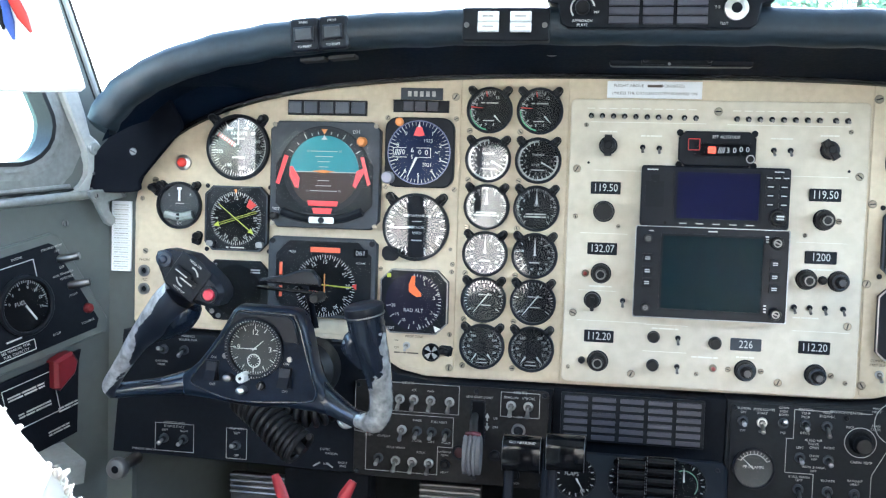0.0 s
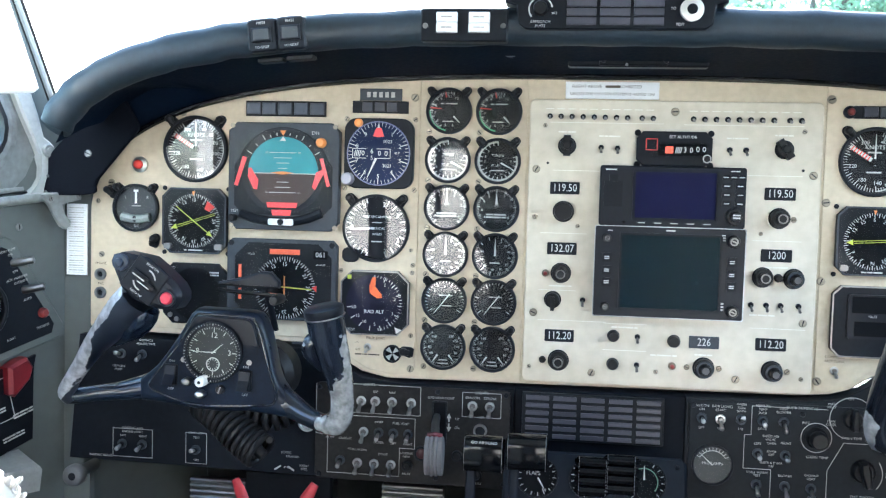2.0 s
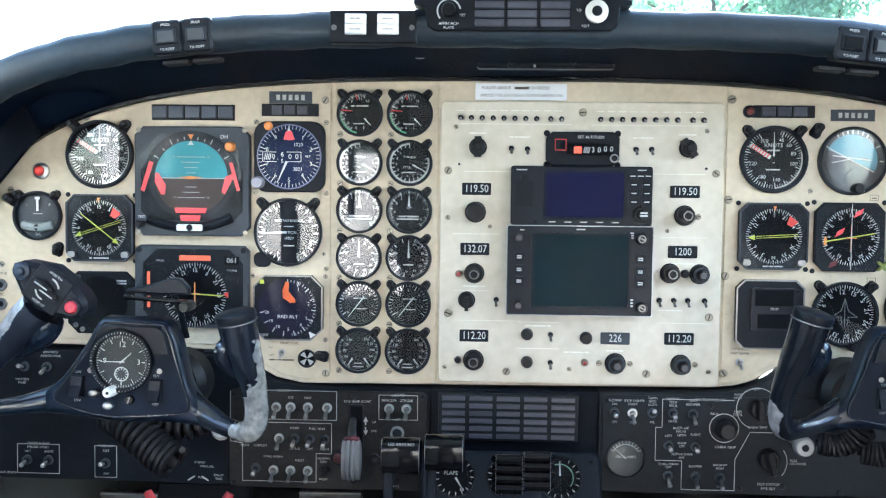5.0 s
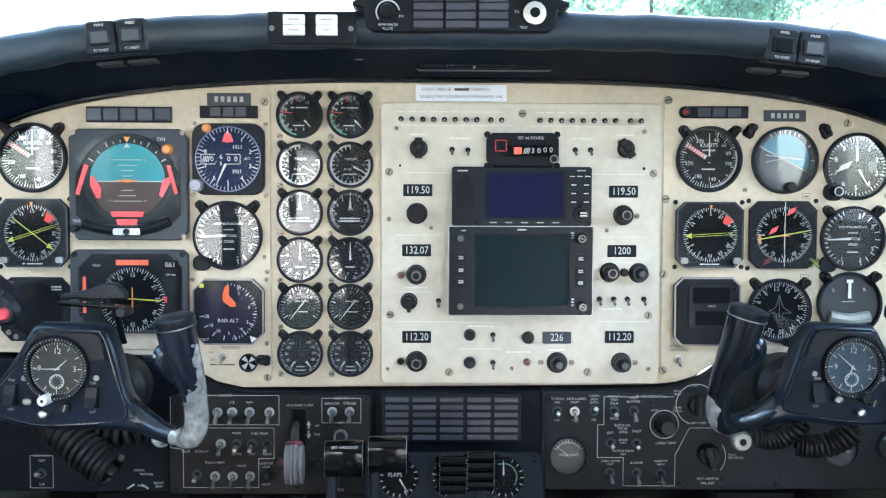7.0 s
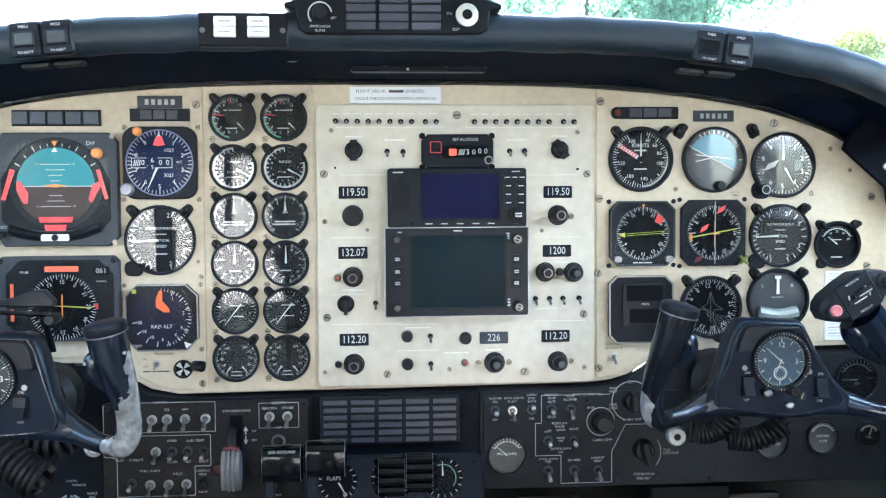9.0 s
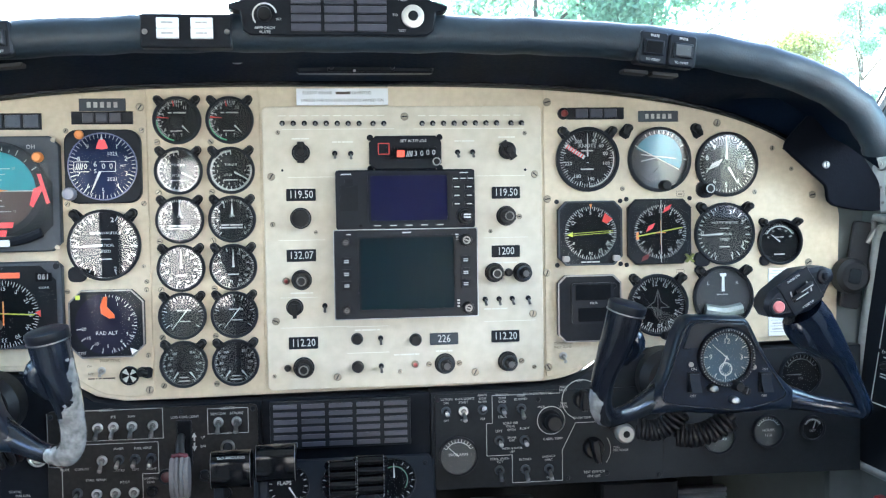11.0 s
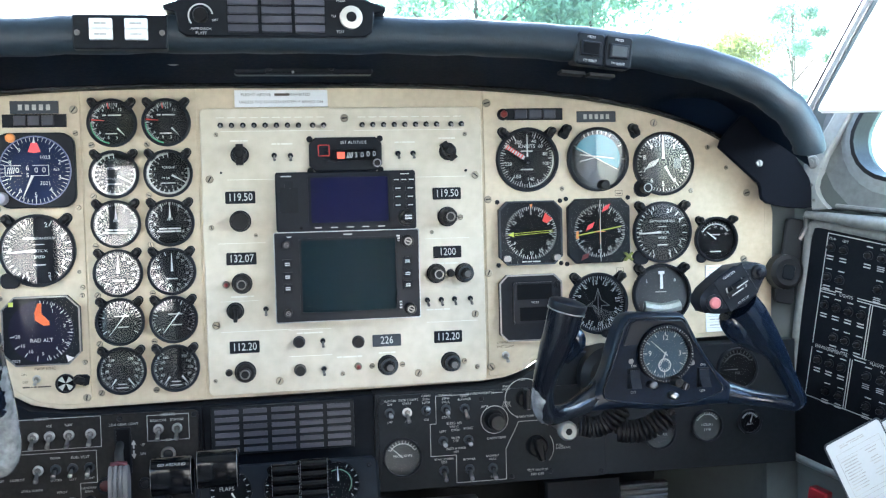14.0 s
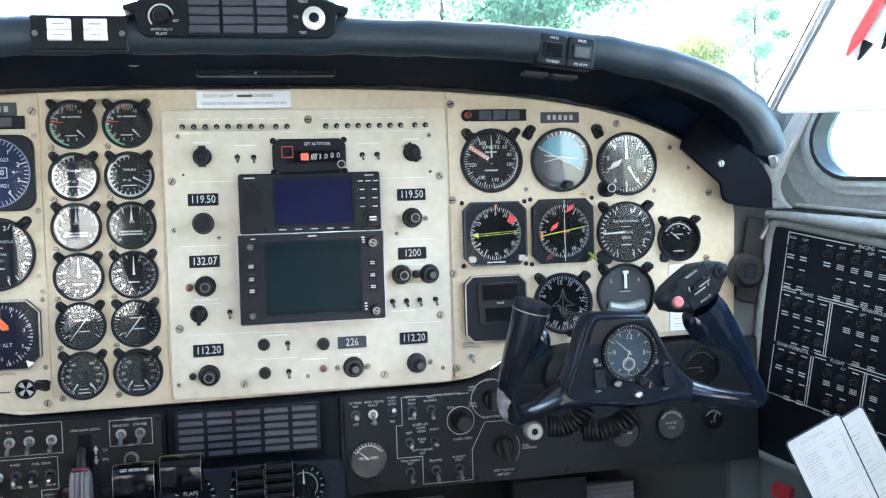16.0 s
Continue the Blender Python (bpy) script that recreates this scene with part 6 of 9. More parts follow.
word_bars(gps, [(-0.066, 0.0285, 0.012, 0.0024, 1, 1), (0.066, 0.0290, 0.010, 0.0020, 1, 2), (-0.064, 0.0125, 0.004, 0.0014, 1, 1)], WHITE, 0.0172)
bm = bmesh_new()
lathe(bm, [(0.0016, 0.0168), (0.0016, 0.0176)], 12, -0.0510, -0.0290)
part("light_sensor", bm, DIAL, gps)
pane_flat(gps, round_rect(0.0900, 0.0540, 0.0015, 0.0035, 0.0015), 0.0187, SCREEN_GLASS)

mfd = thing("multifunction_display", "black display with large dark teal screen, switched off", "avionics", facing(-0.0003, 0.8512, AV), "centre avionics")
bm = bmesh_new()
prism(bm, round_rect(0.1615, 0.1000, 0.002), -0.002, 0.016, 0.0012)
part("case", bm, PLASTIC, mfd)
bm = bmesh_new()
frame_plate(bm, round_rect(0.1624, 0.1009, 0.002), [round_rect(0.1606, 0.0991, 0.002)], 0.014, 0.0166)
part("edge_rim", bm, material("bright_worn_rim", (0.55, 0.55, 0.54), 0.4, 0.3, vary=0.4, scale=120), mfd, "worn bright metal rim")
bm = bmesh_new()
frame_plate(bm, round_rect(0.1100, 0.0850, 0.002, 0.0013, 0.0003), [round_rect(0.1050, 0.0800, 0.0015, 0.0013, 0.0003)], 0.0158, 0.0175)
part("screen_surround", bm, BLACK, mfd)
slab(mfd, round_rect(0.1050, 0.0800, 0.0015, 0.0013, 0.0003), 0.0158, 0.0166, SCREEN_GREEN, "screen", "dark teal unlit screen")
pane_flat(mfd, round_rect(0.1060, 0.0810, 0.0015, 0.0013, 0.0003), 0.0174, SCREEN_GLASS)
for kx, kz in ((-0.0670, 0.0150), (-0.0670, 0.0010), (-0.0670, -0.0120), (0.0670, 0.0140), (0.0670, 0.0000), (0.0670, -0.0130)):
    slab(mfd, round_rect(0.0105, 0.0100, 0.001, kx, kz), 0.0158, 0.0186, BLACK, "key")
    word_bars(mfd, [(kx, kz, 0.0055, 0.0042, 2, 1)], WHITE, 0.0187)
for kx, kz, r in ((-0.0675, 0.0365, 0.0046), (-0.0675, -0.0390, 0.0046), (0.0675, 0.0365, 0.0072), (0.0690, -0.0400, 0.0068)):
    bm = bmesh_new()
    lathe(bm, [(r, 0.0155), (r * 0.95, 0.023), (r * 0.8, 0.0245)], 24, kx, kz, 0.05)
    k = part("knob", bm, KNOB, mfd)
    bm = bmesh_new()
    ring(bm, r * 0.40, r * 0.62, 0.0240, 0.0249, 20, kx, kz)
    bar(bm, kx - r * 0.45, kz + r * 0.2, kx + r * 0.45, kz - r * 0.2, r * 0.22, 0.0240, 0.0249)
    part("knob_mark", bm, STEEL, k)
word_bars(mfd, [(0.001, 0.0462, 0.010, 0.0024, 1, 1), (-0.064, 0.0450, 0.005, 0.0018, 1, 1), (0.0575, 0.0400, 0.004, 0.008, 3, 1), (0.0585, -0.035, 0.003, 0.010, 3, 1)], WHITE, 0.0162)

# ---- control yokes ----
def puffed(bm, pts, z0, z1, r, steps=5):
    """An outline given depth, with its front and back edges fully rounded."""
    n = len(pts)
    turn = sum(a[0] * b[1] - b[0] * a[1] for a, b in zip(pts, pts[1:] + pts[:1]))
    sg = 1 if turn > 0 else -1
    inward = []
    for i in range(n):
        (px, py), (qx, qy) = pts[i - 1], pts[(i + 1) % n]
        l = math.hypot(qx - px, qy - py) or 1
        inward.append((-(qy - py) / l * sg, (qx - px) / l * sg))
    rings = []
    for zc, k in [(z0 + r * (1 - math.sin(math.pi / 2 * q / steps)), 1 - math.cos(math.pi / 2 * q / steps)) for q in range(steps, -1, -1)] + [(z1 - r * (1 - math.sin(math.pi / 2 * q / steps)), 1 - math.cos(math.pi / 2 * q / steps)) for q in range(steps + 1)]:
        rings.append([bm.verts.new((x + ix * r * k, y + iy * r * k, zc)) for (x, y), (ix, iy) in zip(pts, inward)])
    for p, q in zip(rings, rings[1:]):
        for i in range(n):
            bm.faces.new((p[i], p[(i + 1) % n], q[(i + 1) % n], q[i]))
    bm.faces.new(rings[-1])
    bm.faces.new(list(reversed(rings[0])))


def yoke(x, y, z, mirror, roll, time_shown, dial_mat, label, worn):
    """A two-horned control wheel with a clock in its centre pad; local z points to the pilot."""
    s = mirror                         # 1: switch pod on the left horn
    t = thing("control_yoke", label, "control yoke", facing(x, z, y, roll), "control yokes")
    # centre pad: sloping block
    bm = bmesh_new()
    rim = [(-0.0215, 0.0395), (0.031, 0.0400), (0.0385, 0.0380), (0.0430, 0.0335), (0.0490, 0.0210), (0.0540, 0.0030), (0.0585, -0.0150), (0.0630, -0.0260), (0.0700, -0.0350), (0.0770, -0.0405), (0.0795, -0.0500), (0.0765, -0.0600), (0.0600, -0.0582), (0.0340, -0.0570), (0.0, -0.0595), (-0.0260, -0.0580), (-0.0530, -0.0556), (-0.0740, -0.0550), (-0.0790, -0.0440), (-0.0770, -0.0345), (-0.0700, -0.0285), (-0.0600, -0.0190), (-0.0495, -0.0045), (-0.0405, 0.0100), (-0.0330, 0.0240), (-0.0275, 0.0340)]
    puffed(bm, [(s * a, b) for a, b in rim], -0.036, -0.0035, 0.0092, 6)
    part("centre_block", bm, YOKE_SATIN, t)
    bm = bmesh_new()
    face = [(s * a, b) for a, b in ((-0.0170, 0.0352), (0.0325, 0.0356), (0.0385, 0.0325), (0.0435, 0.0240), (0.0510, 0.0), (0.0590, -0.0235), (0.0630, -0.0350), (0.0622, -0.0425), (0.0565, -0.0462), (0.0260, -0.0500), (-0.0100, -0.0525), (-0.0320, -0.0500), (-0.0520, -0.0445), (-0.0615, -0.0408), (-0.0640, -0.0365), (-0.0610, -0.0310), (-0.0325, 0.0092), (-0.0225, 0.0300))]
    prism(bm, face, -0.006, 0.0, 0.0008)
    k = part("face_plate", bm, FACE_BLACK, t, "matt black face plate")
    bm = bmesh_new()
    loop = spline([(a, b, -0.0008) for a, b in face + face[:1]], 3)
    tube(bm, loop, 0.0011, 6)
    part("face_rim", bm, YOKE, k, "glossy raised rim")
    bm = bmesh_new()
    prism(bm, [(s * a, b) for a, b in ((-0.0205, 0.0310), (-0.0318, 0.0105), (-0.0298, 0.0130), (-0.026, 0.0200), (-0.0190, 0.0268), (-0.0100, 0.0312), (0.0, 0.0325), (0.0100, 0.0312), (0.0190, 0.0268), (0.026, 0.0200), (0.0305, 0.0105), (0.0440, 0.0085), (0.0445, 0.0110), (0.0380, 0.0300), (0.0320, 0.0342), (-0.0170, 0.0340))], -0.001, 0.0030, 0.0010)
    part("upper_cover", bm, PLASTIC, t)
    # clock
    bm = bmesh_new()
    ring(bm, 0.0248, 0.0290, -0.001, 0.0060, 48)
    k = part("clock_bezel", bm, BLACK, t)
    bm = bmesh_new()
    ticks(bm, 0.0281, 0, 354, 60, 0.0013, 0.0003, 0.0060)
    for q in range(12):
        prism(bm, [polar(0.0260, 30 * q), polar(0.0279, 30 * q - 1.5), polar(0.0279, 30 * q + 1.5)], 0.0060, 0.0062)
    part("bezel_ticks", bm, MARK_DIM, k)
    bm = bmesh_new()
    lathe(bm, [(0.0254, -0.001), (0.0254, 0.0012)], 44)
    d = part("clock_dial", bm, dial_mat, t, "dark clock dial with white figures")
    bm = bmesh_new()
    ticks(bm, 0.0243, 0, 354, 60, 0.0018, 0.0004, 0.0014)
    ticks(bm, 0.0222, 0, 330, 12, 0.0034, 0.0008, 0.0014)
    part("minute_marks", bm, WHITE, d)
    for text, a in (("12", 0), ("3", 90), ("9", -90)):
        lettering(text, d, *polar(0.0160, a), 0.0074, 0.0016, WHITE, name="numeral")
    bm = bmesh_new()
    ring(bm, 0.0058, 0.0068, 0.0012, 0.0017, 28, 0, -0.0118)
    ticks(bm, 0.0058, 0, 330, 12, 0.0018, 0.0006, 0.0014, 0, -0.0118)
    part("seconds_dial", bm, WHITE, d)
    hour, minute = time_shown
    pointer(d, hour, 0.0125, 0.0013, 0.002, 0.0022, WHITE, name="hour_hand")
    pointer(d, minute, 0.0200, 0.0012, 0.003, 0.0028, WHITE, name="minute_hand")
    g = pane_over(t, 0.0248, 0.0048, CLOCK_GLASS if s > 0 else CLEAR_SOFT)
    # buttons and rockers under the clock
    ovals, wind, slot = (((-0.0240, -0.0300), (-0.0100, -0.0412)), (-0.0077, -0.0275), (0.0085, -0.0355)) if s > 0 else (((-0.0140, -0.0310), (0.0086, -0.0425)), (0.0098, -0.0275), (0.0220, -0.0335))
    for k, (bx, by) in enumerate(ovals):
        bm = bmesh_new()
        lathe(bm, [(0.0050, -0.001), (0.0050, 0.0065), (0.0044, 0.0085), (0.0026, 0.0096)], 20)
        bmesh.ops.scale(bm, verts=bm.verts, vec=(1.0, 0.78, 1.0))
        bmesh.ops.translate(bm, verts=bm.verts, vec=(bx, by, 0))
        part("clock_button", bm, CHROME if k else STEEL, t, "domed silver button")
    bm = bmesh_new()
    lathe(bm, [(0.0052, -0.001), (0.0050, 0.014), (0.0040, 0.0155)], 22, *wind, 0.04)
    k = part("winding_knob", bm, LENS_WHITE if s > 0 else KNOB, t)
    bm = bmesh_new()
    lathe(bm, [(0.0016, 0.0154), (0.0014, 0.0160)], 12, *wind)
    part("knob_centre", bm, BLACK, k)
    for bx in (s * -0.0415, s * 0.0325):
        bm = bmesh_new()
        box(bm, bx - 0.0062, bx + 0.0062, -0.0350, -0.0150, -0.001, 0.0030, 0.001)
        k = part("rocker_frame", bm, BLACK, t)
        bm = bmesh_new()
        for y0, y1, z0, z1 in ((-0.0335, -0.0245, 0.0110, 0.0055), (-0.0245, -0.0165, 0.0055, 0.0040)):
            vs = [bm.verts.new((bx + e * 0.0052, yy, zz)) for yy, zz in ((y0, z0), (y1, z1)) for e in (-1, 1)] + [bm.verts.new((bx + e * 0.0052, yy, 0.0020)) for yy in (y0, y1) for e in (-1, 1)]
            for f in ((0, 1, 3, 2), (4, 5, 1, 0), (2, 3, 7, 6), (4, 0, 2, 6), (5, 7, 3, 1), (4, 6, 7, 5)):
                bm.faces.new([vs[q] for q in f])
        part("rocker", bm, PLASTIC, k)
        lettering("ON", t, bx, -0.0122, 0.0036, 0.0002, MARK_DIM)
        lettering("OFF", t, bx, -0.0390, 0.0036, 0.0002, MARK_DIM)
    bm = bmesh_new()
    lathe(bm, [(0.0044, -0.001), (0.0042, 0.0035), (0.0034, 0.0044)], 18, *slot)
    k = part("slot_button", bm, KNOB, t)
    bm = bmesh_new()
    bar(bm, slot[0] - 0.001, slot[1] - 0.003, slot[0] + 0.001, slot[1] + 0.003, 0.0012, 0.0043, 0.0048)
    part("slot", bm, STEEL, k)
    for bx in (s * -0.0300, s * 0.0355):
        bm = bmesh_new()
        lathe(bm, [(0.0028, -0.001), (0.0026, 0.0010)], 12, bx, -0.0100 if bx * s < 0 else -0.0075)
        part("screw", bm, STEEL, t)
    # lower arms, swept into the horns
    def arm(path, radii, mat, name, lab="", flat=1.0):
        bm = bmesh_new()
        pts = spline([(s * a, b, c) for a, b, c in path], 7)
        n = len(pts)
        rr = []
        for i in range(n):
            f = i / (n - 1) * (len(radii) - 1)
            k = min(len(radii) - 2, int(f))
            rr.append(radii[k] + (radii[k + 1] - radii[k]) * (f - k))
        tube(bm, pts, rr, 16, flat)
        return part(name, bm, mat, t, lab)
    arm([(-0.060, -0.0400, -0.020), (-0.078, -0.0445, -0.0155), (-0.098, -0.0485, -0.010), (-0.118, -0.0512, -0.004), (-0.133, -0.0535, 0.003), (-0.1410, -0.0540, 0.008)], [0.0150, 0.0118, 0.0090, 0.0078, 0.0080, 0.0074], YOKE, "lower_arm")
    # pod horn: slim bar that swells into the palm grip under the switch pod
    arm([(-0.1390, -0.0565, 0.006), (-0.1425, -0.0490, 0.010), (-0.1345, -0.0350, 0.014), (-0.1220, -0.0180, 0.020), (-0.1045, 0.0045, 0.029), (-0.0855, 0.0230, 0.037), (-0.0690, 0.0410, 0.043), (-0.0570, 0.0530, 0.046)], [0.0078, 0.0084, 0.0078, 0.0086, 0.0112, 0.0158, 0.0182, 0.0182], YOKE_WORN if worn else YOKE, "horn", "enamel worn to bare metal" if worn else "")
    bm = bmesh_new()
    tube(bm, spline([(s * -0.0480, 0.0440, 0.043), (s * -0.0570, 0.0310, 0.040), (s * -0.0730, 0.0180, 0.034), (s * -0.0900, 0.0070, 0.029)], 5), [0.0110, 0.0120, 0.0128, 0.0132, 0.0134, 0.0134, 0.0132, 0.0128, 0.0122, 0.0114, 0.0106, 0.0098, 0.0090, 0.0080, 0.0070, 0.0060], 12)
    part("palm_swell", bm, YOKE, t)
    pod = [(-0.0765, 0.0860), (-0.0745, 0.0920), (-0.0660, 0.0950), (-0.0410, 0.0915), (-0.0280, 0.0820), (-0.0135, 0.0695), (-0.0090, 0.0620), (-0.0088, 0.0550), (-0.0140, 0.0470), (-0.0280, 0.0460), (-0.0420, 0.0490), (-0.0550, 0.0535), (-0.0660, 0.0635)]
    bm = bmesh_new()
    prism(bm, [(s * a, b) for a, b in pod], 0.040, 0.066, 0.0045)
    p = part("switch_pod", bm, PLASTIC, t, "black switch pod")
    bm = bmesh_new()
    cx, cy = -0.0425, 0.0715
    rot = radians(-33 * 1)
    sq = [(cx + a * math.cos(rot) - b * math.sin(rot), cy + a * math.sin(rot) + b * math.cos(rot)) for a, b in ((-0.017, -0.0165), (0.017, -0.0165), (0.017, 0.0165), (-0.017, 0.0165))]
    prism(bm, [(s * a, b) for a, b in sq], 0.0655, 0.0670, 0.0006)
    part("trim_plate", bm, BLACK, p)
    for off in (-0.0042, 0.0042):
        ox, oy = cx + off * math.sin(-rot) * -1, cy + off * math.cos(rot)
        bm = bmesh_new()
        ax, ay = 0.0082 * math.cos(rot), 0.0082 * math.sin(rot)
        tube(bm, [(s * (ox - ax), oy - ay, 0.0690), (s * ox, oy, 0.0715), (s * (ox + ax), oy + ay, 0.0690)], [0.0026, 0.0032, 0.0026], 10)
        r = part("trim_rocker", bm, KNOB, p)
        # pale bar painted along the rocker as its highlight
        bm = bmesh_new()
        bar(bm, s * (ox - ax * 0.8), oy - ay * 0.8, s * (ox + ax * 0.8), oy + ay * 0.8, 0.0009, 0.0742, 0.0748)
        part("worn_edge", bm, MARK_DIM, r)
    bm = bmesh_new()
    arc(bm, 0.0108, -33 + 60, -33 + 120, 0.0014, 0.0671, 10, s * cx, cy)
    arc(bm, 0.0108, -33 + 240, -33 + 300, 0.0014, 0.0671, 10, s * cx, cy)
    part("trim_marks", bm, MARK_DIM, p)
    for text, off in (("NOSE DN", 0.0140), ("NOSE UP", -0.0140)):
        lettering(text, p, s * (cx - off * math.sin(rot)), cy + off * math.cos(rot), 0.0031, 0.0672, WHITE, turn=-33 * s)
    bm = bmesh_new()
    ring(bm, 0.0056, 0.0080, 0.0650, 0.0690, 28, s * -0.0205, 0.0570)
    part("button_guard", bm, PLASTIC, p)
    bm = bmesh_new()
    lathe(bm, [(0.0058, 0.0650), (0.0056, 0.0695), (0.0042, 0.0712)], 24, s * -0.0205, 0.0570)
    part("disconnect_button", bm, material("crimson_button", (0.52, 0.035, 0.06), 0.35) if s > 0 else material("faded_red_button", (0.62, 0.20, 0.20), 0.45), p, "round red button" if s > 0 else "round faded red button")
    bm = bmesh_new()
    lathe(bm, [(0.0078, 0.0650), (0.0074, 0.0680), (0.0055, 0.0690), (0.0040, 0.0690), (0.0036, 0.0715), (0.0022, 0.0725)], 24, s * -0.0655, 0.0860)
    part("pod_cap", bm, material("blue_black_cap", (0.016, 0.026, 0.046), 0.35) if s > 0 else PLASTIC, p)
    # plain horn: arm and moulded grip in one sweep
    arm([(0.060, -0.0430, -0.019), (0.078, -0.0500, -0.0135), (0.095, -0.0555, -0.005), (0.110, -0.0580, 0.002), (0.1240, -0.0565, 0.009), (0.1310, -0.0440, 0.014), (0.1315, -0.0270, 0.019), (0.1295, -0.0080, 0.026), (0.1255, 0.0100, 0.033), (0.1215, 0.0280, 0.040), (0.1195, 0.0420, 0.044), (0.1180, 0.0500, 0.046)], [0.0150, 0.0116, 0.0092, 0.0088, 0.0112, 0.0112, 0.0110, 0.0122, 0.0150, 0.0166, 0.0170, 0.0172], YOKE_CHIPPED if worn else YOKE_CORNER, "plain_horn", "chipped black enamel, bare metal at the corner" if worn else "black enamel with one bare corner")
    bm = bmesh_new()
    tube(bm, spline([(s * 0.1130, 0.032, 0.044), (s * 0.1065, 0.018, 0.042), (s * 0.1160, 0.000, 0.034)], 5), [0.004, 0.007, 0.0085, 0.0090, 0.0090, 0.0088, 0.0085, 0.008, 0.007, 0.006, 0.005], 12)
    part("thumb_rest", bm, YOKE_CHIPPED if worn else YOKE, t)
    bm = bmesh_new()
    c = Vector((s * 0.1175, 0.0530, 0.0465))
    d = Vector((s * -0.20, 0.95, 0.14)).normalized()
    tube(bm, [c - d * 0.004, c, c + d * 0.0040, c + d * 0.0055], [0.0172, 0.0182, 0.0180, 0.0150], 24)
    k = part("horn_cap", bm, PLASTIC, t)
    bm = bmesh_new()
    tube(bm, [c - d * 0.0045, c - d * 0.0035], [0.0184, 0.0184], 24)
    part("cap_ring", bm, STEEL, k)
    # shaft back to the panel
    bm = bmesh_new()
    tube(bm, [(0, -0.052, -0.205), (0, -0.046, -0.150), (0, -0.014, -0.030)], [0.0180, 0.0180, 0.0180], 28)
    part("shaft", bm, STEEL, t)
    bm = bmesh_new()
    lathe(bm, [(0.036, -0.186), (0.036, -0.156), (0.028, -0.146)], 32, 0, -0.050)
    part("shaft_collar", bm, RUBBER, t)
    return t


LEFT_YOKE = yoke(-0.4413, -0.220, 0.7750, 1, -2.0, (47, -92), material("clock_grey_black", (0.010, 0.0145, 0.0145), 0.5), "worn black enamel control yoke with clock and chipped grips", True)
# the right dial's blue is sky reflection put into its colour
RIGHT_YOKE = yoke(0.3025, -0.185, 0.7715, -1, -2.0, (203, -50), material("clock_sky_tint", (0.018, 0.052, 0.082), 0.5), "glossy black control yoke with clock and one worn corner", False)


def coil(name, label, axis, turns, r, wire, y0=-0.2):
    """A coiled cord along a bowed line."""
    bm = bmesh_new()
    line = spline(axis, 12)
    n = turns * 14
    pts = []
    for i in range(n + 1):
        f = i / n * (len(line) - 1)
        k = min(len(line) - 2, int(f))
        c = line[k].lerp(line[k + 1], f - k)
        d = (line[k + 1] - line[k]).normalized()
        u = d.cross(Vector((0, 1, 0))).normalized()
        v = d.cross(u)
        a = 2 * math.pi * turns * i / n
        pts.append(c + (u * math.cos(a) + v * math.sin(a)) * r)
    tube(bm, pts, wire, 7)
    t = thing(name, label, "cable", Matrix.Identity(4), "coiled cords")
    part("coil", bm, RUBBER, t)
    for end, nxt in ((line[0], line[1]), (line[-1], line[-2])):
        bm = bmesh_new()
        d = (end - nxt).normalized()
        tube(bm, [end - d * 0.012, end - d * 0.004, end + d * 0.004], [r * 0.40, r * 0.42, r * 0.34], 10)
        part("end_plug", bm, RUBBER, t)
    return t


coil("coiled_cord", "thick black coiled cord hanging under the yoke", [(-0.490, -0.120, 0.704), (-0.464, -0.135, 0.692), (-0.438, -0.145, 0.674), (-0.416, -0.150, 0.660)], 13, 0.0165, 0.0036)
coil("coiled_cord", "black coiled cord hooked behind another", [(-0.476, -0.110, 0.712), (-0.444, -0.120, 0.700), (-0.414, -0.120, 0.692), (-0.392, -0.105, 0.700)], 12, 0.0135, 0.0034)
coil("coiled_cord", "black coiled cord hanging under the yoke", [(0.2360, -0.115, 0.6870), (0.2500, -0.120, 0.6855), (0.2640, -0.125, 0.6920), (0.2780, -0.130, 0.7080)], 11, 0.0092, 0.0026)
coil("coiled_cord", "black coiled cord hanging under the yoke", [(0.2780, -0.115, 0.6790), (0.2940, -0.120, 0.6780), (0.3135, -0.125, 0.6840), (0.3320, -0.130, 0.6980)], 12, 0.0105, 0.0027)
# approach plate clip that stands on the pilot's yoke
t = thing("chart_clip", "black metal chart clip standing on the yoke", "clip", facing(-0.4025, 0.8375, -0.19))
bm = bmesh_new()
tube(bm, [(0.006, -0.046, -0.020), (0.006, -0.022, -0.004), (0.004, -0.002, 0.010)], 0.0034, 10, 0.6)
part("stem", bm, PLASTIC, t)
bm = bmesh_new()
prism(bm, [(-0.040, 0.0040), (-0.018, 0.0080), (0.002, 0.0150), (0.012, 0.0145), (0.020, 0.0060), (0.020, -0.0010), (-0.010, -0.0010), (-0.040, 0.0005)], 0.010, 0.018, 0.002)
part("jaw", bm, PLASTIC, t, "matt black upper jaw")
bm = bmesh_new()
prism(bm, [(-0.041, -0.0020), (-0.010, -0.0040), (0.018, -0.0055), (0.019, -0.0090), (-0.012, -0.0075), (-0.041, -0.0055)], 0.014, 0.022, 0.0015)
part("jaw", bm, HUB, t, "glossy black lower jaw")
bm = bmesh_new()
lathe(bm, [(0.0050, 0.0), (0.0050, 0.022), (0.004, 0.024)], 14, 0.017, -0.012, 0.05)
part("thumb_screw", bm, RUBBER, t)

# ---- lower sub-panel fittings ----
def sw(x, z, lean=-1, dim=False):
    return toggle(x, z, SUB_Y, lean, 1.0, STEEL if dim else CHROME, "sub-panel toggle switches", "dull steel toggle switch on the black panel" if dim else "chrome toggle switch on the black panel")


